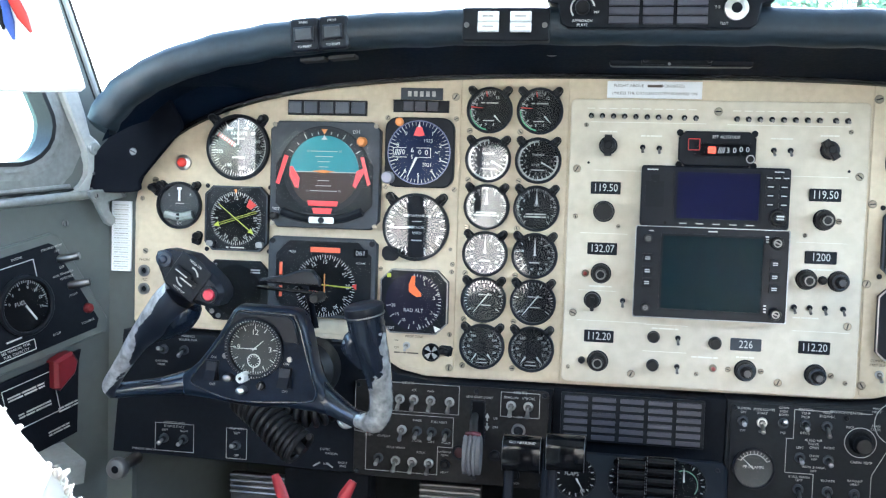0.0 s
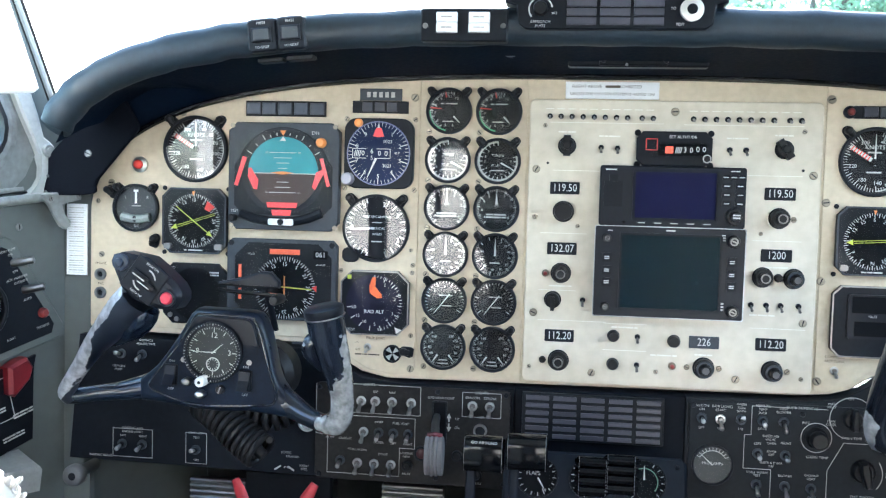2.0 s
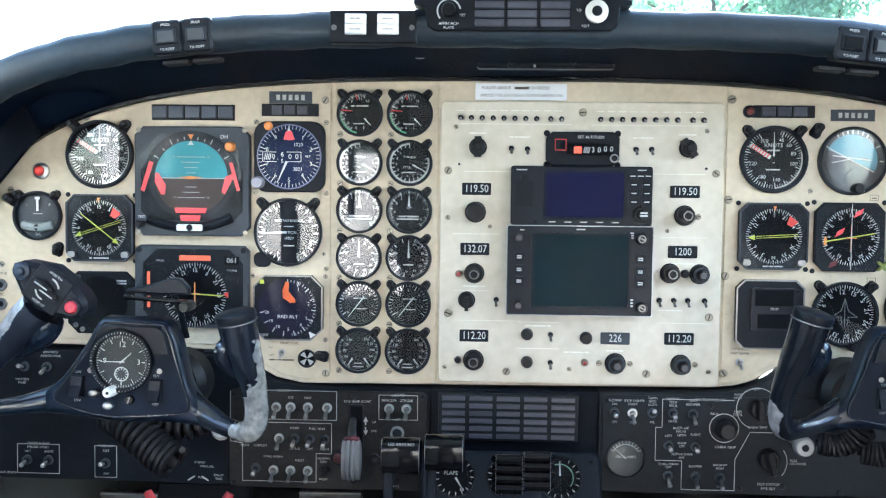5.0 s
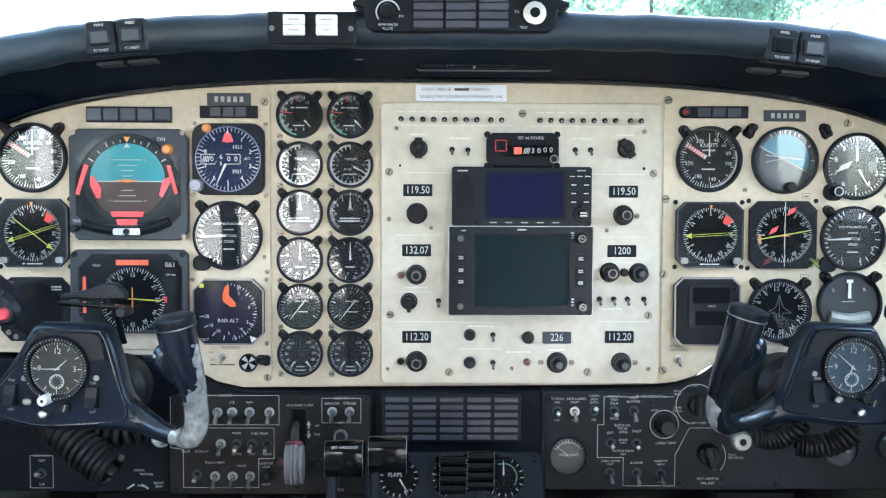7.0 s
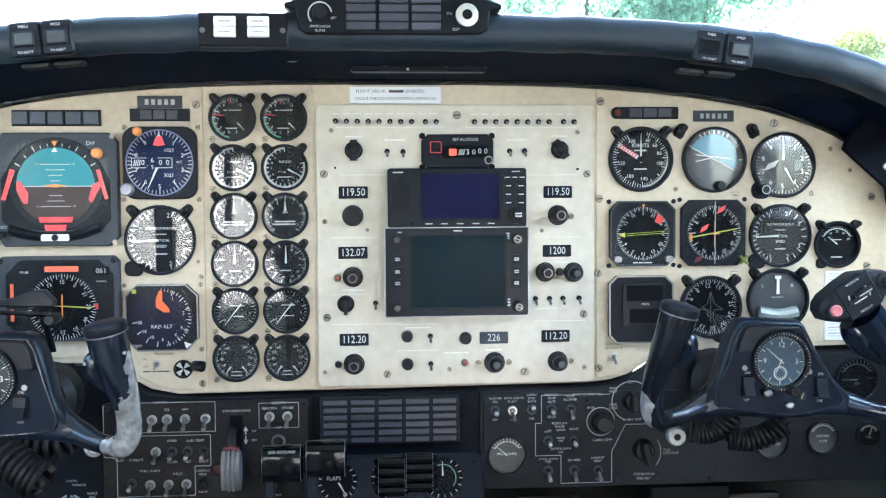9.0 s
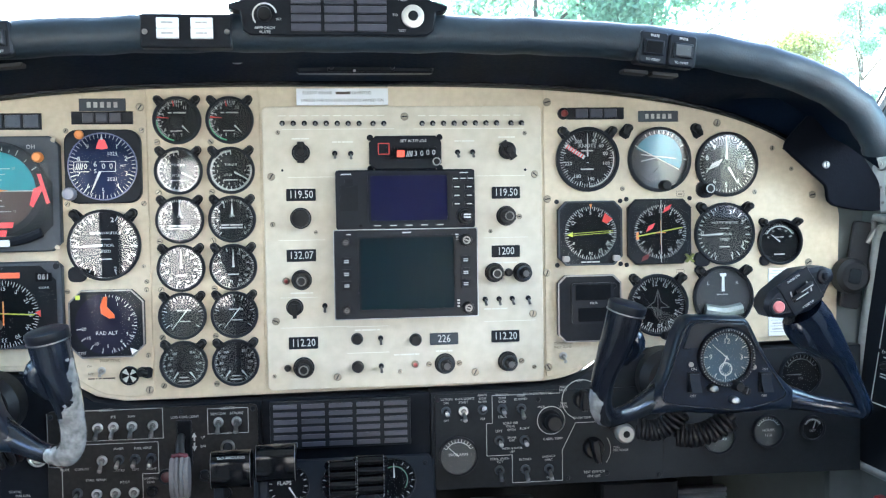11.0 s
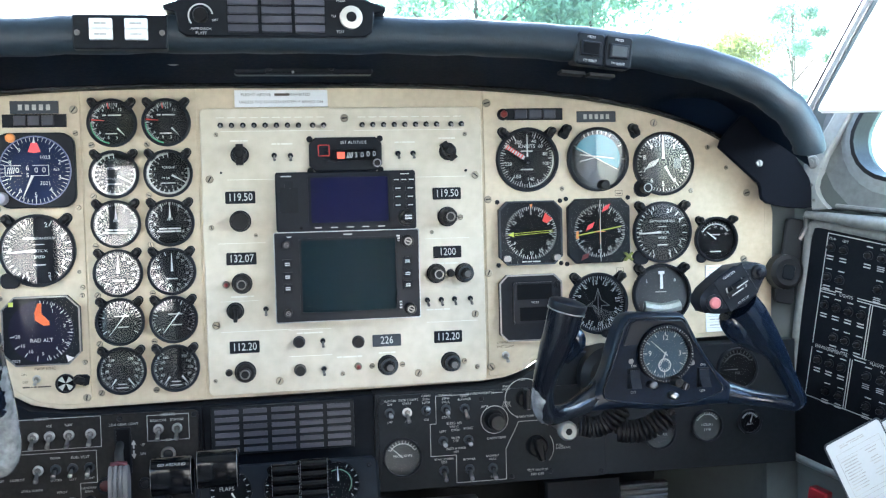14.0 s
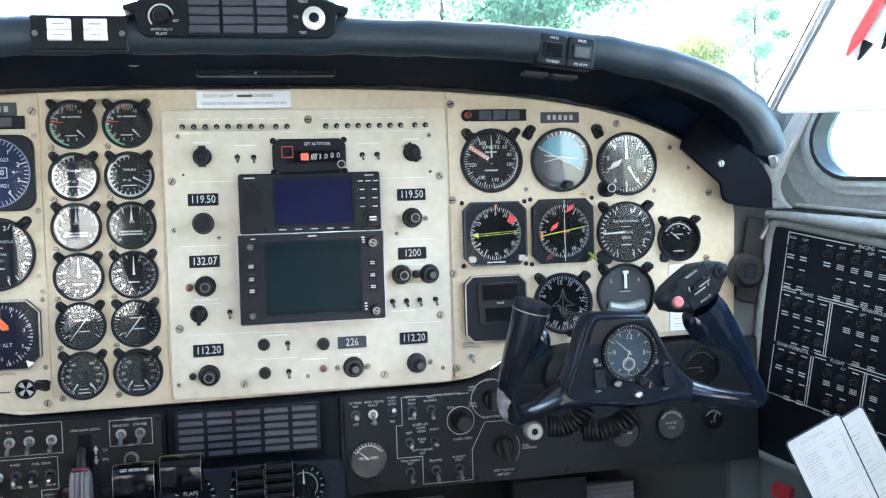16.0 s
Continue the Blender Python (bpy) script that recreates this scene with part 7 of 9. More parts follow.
for x in (-0.3640, -0.3245, -0.3048, -0.2825):
    sw(x, 0.6906)
sw(-0.3410, 0.6903)
for x in (-0.2118, -0.1921):
    sw(x, 0.6911)
sw(-0.3375, 0.6543)
for x in (-0.3197, -0.3025, -0.2852):
    sw(x, 0.6543, -0.5, True)
for x in (-0.3441, -0.3244, -0.3046):
    sw(x, 0.6174)
sw(-0.3645, 0.6194, -0.4, True)
sw(-0.632, 0.6225, -0.3, True)
sw(-0.607, 0.6225, -0.3, True)
sw(-0.6080, 0.7313, -0.5, True)
sw(-0.6342, 0.7311, 0.4, True)
sw(-0.5400, 0.6205, 0.3, True)
for x, z, l, d in ((0.0422, 0.6923, -0.1, True), (0.0622, 0.6918, -0.9, False), (0.0843, 0.6926, 0.6, True), (0.1072, 0.6928, -0.2, True), (0.1294, 0.6923, -0.9, True), (0.1032, 0.6563, -0.2, True), (0.1326, 0.6556, -0.2, True), (0.1031, 0.6217, -0.9, True), (0.1333, 0.6215, -0.9, True), (0.1609, 0.6208, -0.9, True)):
    sw(x, z, l, d)


def push(x, z, r, mat, label, rim=STEEL, depth=0.005):
    t = thing("push_button", label, "button", facing(x, z, SUB_Y), "sub-panel push buttons")
    bm = bmesh_new()
    ring(bm, r * 0.72, r, -0.001, depth, 26)
    part("collar", bm, rim, t)
    bm = bmesh_new()
    lathe(bm, [(r * 0.72, -0.001), (r * 0.70, depth * 0.8), (r * 0.5, depth)], 20)
    part("cap", bm, mat, t)


push(-0.2023, 0.6634, 0.0078, BLACK, "black button in a steel collar")
push(-0.2854, 0.6181, 0.0060, KNOB, "small dark relay push button", BLACK)
push(-0.2690, 0.6335, 0.0085, material("dark_red_button", (0.07, 0.015, 0.016), 0.4), "dark red lock release button", BLACK)
push(-0.2280, 0.6330, 0.0062, KNOB, "black test button with chrome tip", BLACK)
push(-0.2060, 0.6120, 0.0070, BLACK, "black horn silence button", BLACK)
push(-0.4020, 0.6640, 0.0110, LENS_WHITE, "round white pull knob behind the yoke", CHROME, 0.012)

# engraved lines and words
bm = bmesh_new()
L0 = 0.0001
for x0, y0, x1, y1 in ((-0.372, 0.7095, -0.2718, 0.7095), (-0.2718, 0.7095, -0.2718, 0.6762), (-0.372, 0.6762, -0.2718, 0.6762), (-0.372, 0.6725, -0.2775, 0.6725), (-0.2775, 0.6725, -0.2775, 0.6375), (-0.2775, 0.6375, -0.2950, 0.6375), (-0.2950, 0.6375, -0.2950, 0.6045), (-0.2950, 0.6045, -0.380, 0.6045), (-0.380, 0.6045, -0.380, 0.6480), (-0.380, 0.6480, -0.394, 0.6500), (-0.394, 0.6500, -0.394, 0.7080),
                       (-0.2235, 0.7065, -0.1795, 0.7065), (-0.1795, 0.7065, -0.1795, 0.6785), (-0.1795, 0.6785, -0.2235, 0.6785), (-0.2235, 0.6785, -0.2235, 0.7065)):
    bar(bm, x0, y0, x1, y1, 0.0006, L0, L0 + 0.0002)
for x0, y0, x1, y1 in ((0.0955, 0.7085, 0.0955, 0.6765), (0.0955, 0.6765, 0.0885, 0.6765), (0.0885, 0.6765, 0.0885, 0.6390), (0.0885, 0.6390, 0.1180, 0.6390), (0.1180, 0.6390, 0.1180, 0.6065), (0.1180, 0.6065, 0.1770, 0.6065), (0.1770, 0.6065, 0.1770, 0.6420), (0.1770, 0.6420, 0.1930, 0.6730), (0.1930, 0.6730, 0.2300, 0.6730), (0.0955, 0.7085, 0.1350, 0.7085), (0.1620, 0.7085, 0.1750, 0.7085)):
    bar(bm, x0, y0, x1, y1, 0.0006, L0, L0 + 0.0002)
arc(bm, 0.0165, 0, 360, 0.0008, L0, 36, 0.1642, 0.6771)
arc(bm, 0.0235, -160, 60, 0.0008, L0, 30, 0.2004, 0.6999)
arc(bm, 0.0240, 55, 130, 0.0008, L0, 16, 0.2110, 0.6400)
part("ruled_engraving", bm, MARK_DIM, sub)
for text, x, z, s in (("LIGHTS", -0.2015, 0.7065, 0.0040), ("BEACON", -0.2120, 0.7005, 0.0036), ("STROBE", -0.1920, 0.7005, 0.0036), ("OFF", -0.2015, 0.6785, 0.0032), ("LIGHTS", -0.332, 0.7095, 0.0038), ("NAV", -0.3048, 0.7015, 0.0034), ("ICE", -0.3245, 0.7015, 0.0034), ("LDG GEAR CONT", -0.2480, 0.6985, 0.0034), ("UP", -0.2290, 0.6750, 0.0034), ("DN", -0.2290, 0.6650, 0.0034),
                      ("STALL WARN", -0.3445, 0.6330, 0.0032), ("PITOT", -0.3140, 0.6290, 0.0034), ("FUEL VENT", -0.2940, 0.6660, 0.0034), ("INNER", -0.3197, 0.6665, 0.0032), ("OUTER", -0.3197, 0.6425, 0.0032), ("LEFT", -0.3025, 0.6425, 0.0032), ("RIGHT", -0.2852, 0.6425, 0.0032), ("LANDING", -0.2865, 0.6320, 0.0030), ("GEAR", -0.2865, 0.6280, 0.0030), ("RELAY", -0.2865, 0.6080, 0.0030), ("SILENCE", -0.2060, 0.6020, 0.0032),
                      ("CAUTION", 0.0410, 0.7060, 0.0034), ("INTR LIGHTS", 0.0640, 0.7060, 0.0034), ("ON", 0.0422, 0.7020, 0.0032), ("START", 0.0622, 0.7020, 0.0032), ("OFF", 0.0422, 0.6815, 0.0032), ("OFF", 0.0622, 0.6815, 0.0032), ("CABIN", 0.0843, 0.7095, 0.0032), ("SIGN", 0.0843, 0.7055, 0.0032), ("BOTH", 0.0843, 0.7018, 0.0032), ("FSB", 0.0843, 0.6820, 0.0032), ("MANUAL", 0.1072, 0.7090, 0.0034), ("TEMP", 0.1072, 0.7050, 0.0034), ("INCR", 0.1072, 0.7010, 0.0034), ("DECR", 0.1072, 0.6835, 0.0034),
                      ("VENT", 0.1290, 0.7070, 0.0034), ("BLOWER", 0.1290, 0.7030, 0.0034), ("ENVIRONMENTAL", 0.1485, 0.7087, 0.0036), ("BLEED AIR", 0.1165, 0.6760, 0.0034), ("VALVE", 0.1165, 0.6722, 0.0034), ("LEFT", 0.1030, 0.6670, 0.0034), ("OPEN", 0.1175, 0.6680, 0.0034), ("RIGHT", 0.1330, 0.6690, 0.0034), ("ENVIR", 0.1180, 0.6590, 0.0032), ("OFF", 0.1180, 0.6555, 0.0032), ("INSTR & ENVIR", 0.1180, 0.6465, 0.0032), ("OFF", 0.1180, 0.6425, 0.0032),
                      ("STALL WARN", 0.1035, 0.6350, 0.0032), ("TEST", 0.1035, 0.6315, 0.0032), ("BLOWER", 0.1333, 0.6330, 0.0032), ("RADIANT", 0.1609, 0.6350, 0.0032), ("HEAT", 0.1609, 0.6312, 0.0032), ("OFF", 0.1609, 0.6105, 0.0030), ("CABIN TEMP", 0.1660, 0.6555, 0.0036), ("INCR", 0.1530, 0.6930, 0.0032), ("MAN", 0.1790, 0.7150, 0.0034), ("HEAT", 0.1790, 0.7115, 0.0034), ("MAN", 0.1790, 0.6960, 0.0034), ("COOL", 0.1790, 0.6925, 0.0034), ("CABIN TEMP", 0.2010, 0.6785, 0.0034), ("OFF", 0.1985, 0.7215, 0.0034),
                      ("TEST SWITCH", 0.2145, 0.6145, 0.0036), ("FIRE DET", 0.2145, 0.6095, 0.0036), ("PULL", 0.2420, 0.6420, 0.0034), ("DECREASE", 0.2465, 0.6385, 0.0034), ("MASTER PWR", -0.6040, 0.7435, 0.0034), ("AVIONICS", -0.6040, 0.7480, 0.0034), ("OXYGEN", -0.6380, 0.7160, 0.0034), ("MASK", -0.6380, 0.7120, 0.0034), ("ENGINE START", -0.6200, 0.6370, 0.0034), ("LEFT", -0.632, 0.6320, 0.0032), ("RIGHT", -0.607, 0.6320, 0.0032), ("IGNITION AND", -0.6200, 0.6415, 0.0034), ("PROP GOV", -0.5400, 0.6400, 0.0034), ("TEST", -0.5400, 0.6345, 0.0034), ("OFF", -0.5400, 0.6075, 0.0032), ("PARKING BRAKE", -0.6600, 0.6065, 0.0034), ("PULL", -0.3860, 0.6540, 0.0032), ("ON", -0.3860, 0.6500, 0.0032), ("PULL", -0.4280, 0.6060, 0.0034), ("RIGHT", -0.4080, 0.6090, 0.0034), ("ENG", -0.4080, 0.6050, 0.0034), ("MANUAL", -0.4220, 0.6190, 0.0034), ("STATIC", -0.4300, 0.6235, 0.0034), ("PILOT", -0.3770, 0.6455, 0.0032), ("COPILOT", -0.3590, 0.6455, 0.0032)):
    lettering(text, sub, x, z, s * 1.14, 0.0003 if -0.396 < x < -0.17 or 0.03 < x < 0.297 else -0.0017, MARK_DIM)
bm = bmesh_new()
for x0, x1, z0, z1 in ((-0.6446, -0.5950, 0.6065, 0.6405), (-0.5531, -0.5274, 0.6035, 0.6403)):
    outline_box(bm, x0, x1, z0, z1, 0.0006, -0.0019, -0.0017)
for x, up in ((-0.2385, 1), (-0.2385, -1)):
    zc = 0.6755 if up > 0 else 0.6655
    prism(bm, [(x - 0.0028, zc), (x + 0.0028, zc), (x, zc + up * 0.0055)], 0.0001, 0.0003)
    bar(bm, x, zc, x, zc - up * 0.004, 0.0016, 0.0001, 0.0003)
for d in (-1, 1):
    bar(bm, -0.432 + d * 0.012, 0.6065 - 0.004, -0.432 + d * 0.004, 0.6065 + 0.001, 0.0018, -0.0019, -0.0017)
part("engraved_marks", bm, MARK_DIM, sub)
for sx, sz in ((-0.2520, 0.7050), (-0.3905, 0.7040), (-0.1740, 0.7050), (-0.3900, 0.6020), (-0.1745, 0.6030), (0.0330, 0.7060), (0.2930, 0.6070), (0.1830, 0.6090), (0.1490, 0.7020), (0.2300, 0.6120), (-0.2520, 0.6050), (0.2930, 0.7060)):
    screw(sub, sx, sz, 0.0030, 0.0, BLACK)

# landing gear lever with its wheel-shaped knob
t = thing("gear_lever", "landing gear lever with grey wheel-shaped knob", "lever", facing(-0.2495, 0.6690, SUB_Y))
bm = bmesh_new()
frame_plate(bm, round_rect(0.0175, 0.052, 0.002), [round_rect(0.0135, 0.048, 0.0015)], -0.002, 0.0012)
part("slot_frame", bm, BLACK, t)
bm = bmesh_new()
box(bm, -0.0068, 0.0068, -0.024, 0.024, -0.003, 0.0005)
part("slot", bm, DIAL, t)
bm = bmesh_new()
tube(bm, [(-0.003, 0.008, 0.0), (-0.002, 0.004, 0.018), (0, -0.012, 0.032)], [0.004, 0.0045, 0.005], 10)
part("arm", bm, STEEL, t)
bm = bmesh_new()
for k, dx in enumerate((-0.0075, -0.0025, 0.0025, 0.0075)):
    w = 0.0047
    n = 36
    for a0, a1 in ((0, 1),):
        rings = []
        for (xx, rr) in ((dx - w / 2, 0.0215), (dx - w / 4, 0.0238 - abs(dx) * 0.25), (dx + w / 4, 0.0238 - abs(dx) * 0.25), (dx + w / 2, 0.0215)):
            rings.append([bm.verts.new((xx, -0.028 + rr * math.cos(2 * math.pi * i / n), 0.036 + rr * 0.62 * math.sin(2 * math.pi * i / n))) for i in range(n)])
        for p, q in zip(rings, rings[1:]):
            for i in range(n):
                bm.faces.new((p[i], p[(i + 1) % n], q[(i + 1) % n], q[i]))
        bm.faces.new(rings[0]), bm.faces.new(rings[-1])
part("wheel_knob", bm, material("grey_rubber_wheel", (0.17, 0.17, 0.18), 0.4, vary=0.2), t, "grey ribbed wheel")
bm = bmesh_new()
tube(bm, [(-0.0075, -0.0060, 0.034), (0, -0.0035, 0.037), (0.0075, -0.0060, 0.034)], 0.0030, 10)
part("red_cap", bm, material("wheel_red", (0.12, 0.015, 0.022), 0.4), t, "dark red cap")

# caution annunciator: five columns of six lenses
t = thing("caution_annunciator", "black caution annunciator with thirty unlit grey lenses", "annunciator", facing(-0.0772, 0.6855, -0.021))
bm = bmesh_new()
box(bm, -0.0780, 0.0780, -0.0265, 0.0265, -0.004, 0.0030, 0.0008)
part("case", bm, BLACK, t)
for c in range(5):
    for r in range(6):
        cx, cy = -0.0612 + 0.0306 * c, 0.0212 - 0.0085 * r
        bm = bmesh_new()
        box(bm, cx - 0.0128, cx + 0.0128, cy - 0.0025, cy + 0.0025, 0.002, 0.0044, 0.0005)
        part("lens", bm, ANN_DARK if (c, r) in ((1, 2), (2, 5), (0, 5)) else ANN_DIM, t)


# small gauges on the sub-panel
def sub_gauge(x, z, r, label, words, needle, hollow=None, ink=None):
    ink = ink or WHITE
    t = thing("small_gauge", label, "instrument", facing(x, z, SUB_Y), "sub-panel gauges")
    round_body(t, r, 0.0020, 0.004, hollow)
    marks(t, [(r - 0.003, -60, 60, 11, 0.0032, 0.0006)], ink)
    bm = bmesh_new()
    arc(bm, r * 0.72, -60, 60, 0.0008, 0.0008, 14)
    part("scale_arc", bm, ink, t)
    for text, yy, s in words:
        lettering(text, t, 0, yy, s, 0.0009, ink)
    if needle is not None:
        pointer(t, needle, r * 0.72, 0.0014, 0.0, 0.0020, ink)
    pane_over(t, r - 0.0018, 0.0036, CLEAR_SOFT)


# dial grey lightened; on the cabin gauges it paints the glass's pale reflection
GLASS_WASH_FACE = material("dial_face_glass_wash", (0.040, 0.043, 0.042), 0.35, vary=0.35, scale=60)
sub_gauge(0.0556, 0.6406, 0.0225, "round prop amps gauge with white scale", (("PROP AMPS", 0.0015, 0.0044),), -48, GLASS_WASH_FACE)
sub_gauge(0.3662, 0.6487, 0.0205, "round cabin air gauge behind the cords", (("CABIN AIR", -0.003, 0.0042),), -30, GLASS_WASH_FACE)
sub_gauge(0.4272, 0.6529, 0.0195, "round black hour meter dial", (("HOURS", 0.001, 0.0046), ("1118", -0.0050, 0.0046)), None, GLASS_WASH_FACE)
sub_gauge(0.4827, 0.6542, 0.0150, "small round oxygen gauge", (("OXY", -0.003, 0.0038),), 20)
# this gauge's marks are painted dim for the shade behind the yoke
sub_gauge(0.4675, 0.7195, 0.0260, "round dark gauge in shadow", (("PSI", -0.005, 0.0050),), -90, None, material("shaded_marking", (0.16, 0.165, 0.16), 0.6))


def selector(x, z, r, label, mat=KNOB, turn=0.0, wing=True):
    t = thing("selector_knob", label, "knob", facing(x, z, SUB_Y, turn), "sub-panel selector knobs")
    bm = bmesh_new()
    lathe(bm, [(r, -0.001), (r * 0.94, 0.007), (r * 0.80, 0.009)], 28)
    part("skirt", bm, mat, t)
    bm = bmesh_new()
    if wing:
        prism(bm, [(-r * 0.25, -r * 1.2), (r * 0.25, -r * 1.2), (r * 0.42, r * 0.2), (r * 0.30, r * 1.0), (-r * 0.30, r * 1.0), (-r * 0.42, r * 0.2)], 0.006, 0.019, 0.002)
    else:
        lathe(bm, [(r * 0.82, 0.008), (r * 0.78, 0.018), (r * 0.66, 0.020)], 28, 0, 0, 0.03)
    part("grip", bm, mat, t)


selector(0.1642, 0.6771, 0.0120, "round black cabin temperature knob", wing=False)
selector(0.2004, 0.6999, 0.0105, "black winged cabin mode selector", turn=180)
selector(0.2138, 0.6435, 0.0125, "black winged fire detector test switch", turn=12)


def pull_knob(x, z, y, r, stem, label, mat=STEEL):
    t = thing("pull_knob", label, "knob", facing(x, z, y), "pull knobs")
    bm = bmesh_new()
    lathe(bm, [(r * 0.55, -stem), (r * 0.55, 0.001)], 18)
    part("stem", bm, STEEL, t)
    bm = bmesh_new()
    lathe(bm, [(r, 0.0), (r * 1.02, 0.006), (r * 0.93, 0.010), (r * 0.80, 0.0112)], 30)
    part("head", bm, mat, t)
    bm = bmesh_new()
    lathe(bm, [(r * 0.36, 0.0112), (r * 0.32, 0.0118)], 16)
    part("centre_screw", bm, BLACK, t)


pull_knob(0.2380, 0.6690, -0.055, 0.0108, 0.041, "pale metal pull knob for air control", material("pale_aluminium", (0.40, 0.40, 0.39), 0.4, 0.6))
pull_knob(-0.6660, 0.5960, -0.060, 0.0125, 0.044, "grey metal parking brake knob", material("grey_aluminium", (0.20, 0.20, 0.20), 0.4, 0.5))

# ---- pedestal ----
TILT = pose(-0.0745, -0.080, 0.6340, 90 - 24, 0, 0)
ped = thing("centre_pedestal", "blue-black centre pedestal with round gauges", "pedestal", TILT)
bm = bmesh_new()
prism(bm, [(-0.096, -0.20), (0.096, -0.20), (0.096, 0.022), (0.090, 0.028), (-0.090, 0.028), (-0.096, 0.022)], -0.10, 0.0, 0.003)
part("body", bm, PEDESTAL, ped)
for gx, gy, r, txt, nd, green in ((-0.0600, 0.0, 0.0225, "FLAPS", 148, False), (-0.0040, 0.0010, 0.0225, "", None, False), (0.0520, 0.0010, 0.0235, "", 0, True)):
    bm = bmesh_new()
    ring(bm, r - 0.0016, r, -0.001, 0.0022, 36, gx, gy)
    b = part("gauge_bezel", bm, BLACK, ped)
    bm = bmesh_new()
    lathe(bm, [(r - 0.0012, -0.001), (r - 0.0012, 0.0006)], 36, gx, gy)
    part("gauge_dial", bm, DIAL, b)
    bm = bmesh_new()
    ticks(bm, r - 0.0022, 30, 300, 14, 0.0035, 0.0006, 0.0008, gx, gy)
    part("gauge_marks", bm, WHITE, b)
    if green:
        bm = bmesh_new()
        arc(bm, r * 0.62, -150, 130, 0.0010, 0.0009, 24, gx, gy)
        part("green_arc", bm, material("pale_green_arc", (0.16, 0.30, 0.20), 0.6), b)
    if txt:
        lettering(txt, ped, gx - 0.004, gy + 0.003, 0.0058, 0.0010, MARK_DIM)
        lettering("60", ped, gx + 0.008, gy - 0.014, 0.0046, 0.0010, WHITE)
    if nd is not None:
        pointer(b, nd, r * 0.72, 0.0018, -0.002, 0.0014, WHITE, gx, gy)
    g = pane_over(b, r - 0.0016, 0.0022, CLEAR_SOFT)
    g.matrix_basis = pose(gx, gy, 0)
for sx in (-0.086, 0.086):
    screw(ped, sx, 0.018, 0.0024, 0.0, BLACK)


def power_lever(x, z, label, text):
    t = thing("power_lever", label, "lever", facing(x, z, -0.150), "power levers")
    bm = bmesh_new()
    sect = round_rect(0.0350, 0.0300, 0.0115, 0.0, -0.002, 7)
    rings = [[bm.verts.new((xx, a * k, b * k)) for a, b in sect] for xx, k in ((-0.0205, 0.84), (-0.0198, 0.94), (-0.0182, 1.0), (0.0182, 1.0), (0.0198, 0.94), (0.0205, 0.84))]
    for p, q in zip(rings, rings[1:]):
        for i in range(len(sect)):
            bm.faces.new((p[i], p[(i + 1) % len(sect)], q[(i + 1) % len(sect)], q[i]))
    bm.faces.new(rings[0]), bm.faces.new(rings[-1])
    part("grip", bm, HUB, t)
    # thin bright lines drawn in for highlights at the grip's ends
    for ex in (-0.0187, 0.0187):
        bm = bmesh_new()
        tube(bm, [(ex, a * 0.985, b * 0.985) for a, b in sect if b > -0.006], 0.00024, 5)
        part("worn_edge", bm, STEEL, t)
    bm = bmesh_new()
    tube(bm, [(-0.0125, -0.008, -0.005), (-0.0130, -0.050, 0.000), (-0.0135, -0.110, 0.004)], [0.005, 0.005, 0.005], 8, 0.6)
    part("arm", bm, PEDESTAL, t)
    if text:
        label_ob = lettering(text, t, 0.001, 0, 0.0040, 0.0, MARK_DIM)
        label_ob.matrix_basis = pose(0.001, 0.0138, 0.0113, -42, 0, 0) @ Matrix.Diagonal((0.0043, 0.0043, 0.0043, 1))


power_lever(-0.1860, 0.6735, "glossy black power lever grip marked go around", "GO AROUND")
power_lever(-0.1430, 0.6775, "glossy black power lever grip", "")


def ribbed_lever(x, z, label):
    t = thing("propeller_lever", label, "lever", facing(x, z, -0.150), "propeller levers")
    for k in range(4):
        bm = bmesh_new()
        tube(bm, [(-0.0135, 0.0145 - 0.0095 * k, 0.004), (-0.0128, 0.0145 - 0.0095 * k, 0.006), (0.0128, 0.0145 - 0.0095 * k, 0.006), (0.0135, 0.0145 - 0.0095 * k, 0.004)], [0.0044, 0.0056, 0.0056, 0.0044], 10)
        r = part("grip_rib", bm, HUB, t)
        for ex in (-0.0130, 0.0130):
            bm = bmesh_new()
            tube(bm, [(ex, 0.0145 - 0.0095 * k + 0.0052 * math.cos(a), 0.006 + 0.0052 * math.sin(a)) for a in (0.3 + 0.26 * i for i in range(10))], 0.00028, 5)
            part("worn_edge", bm, STEEL, r)
    bm = bmesh_new()
    tube(bm, [(0, 0.010, 0.0), (0, -0.050, 0.002), (0, -0.110, 0.004)], 0.0055, 8, 0.6)
    part("arm", bm, PEDESTAL, t)


ribbed_lever(-0.0785, 0.6590, "ribbed black propeller lever grip")
ribbed_lever(-0.0510, 0.6625, "ribbed black propeller lever grip")

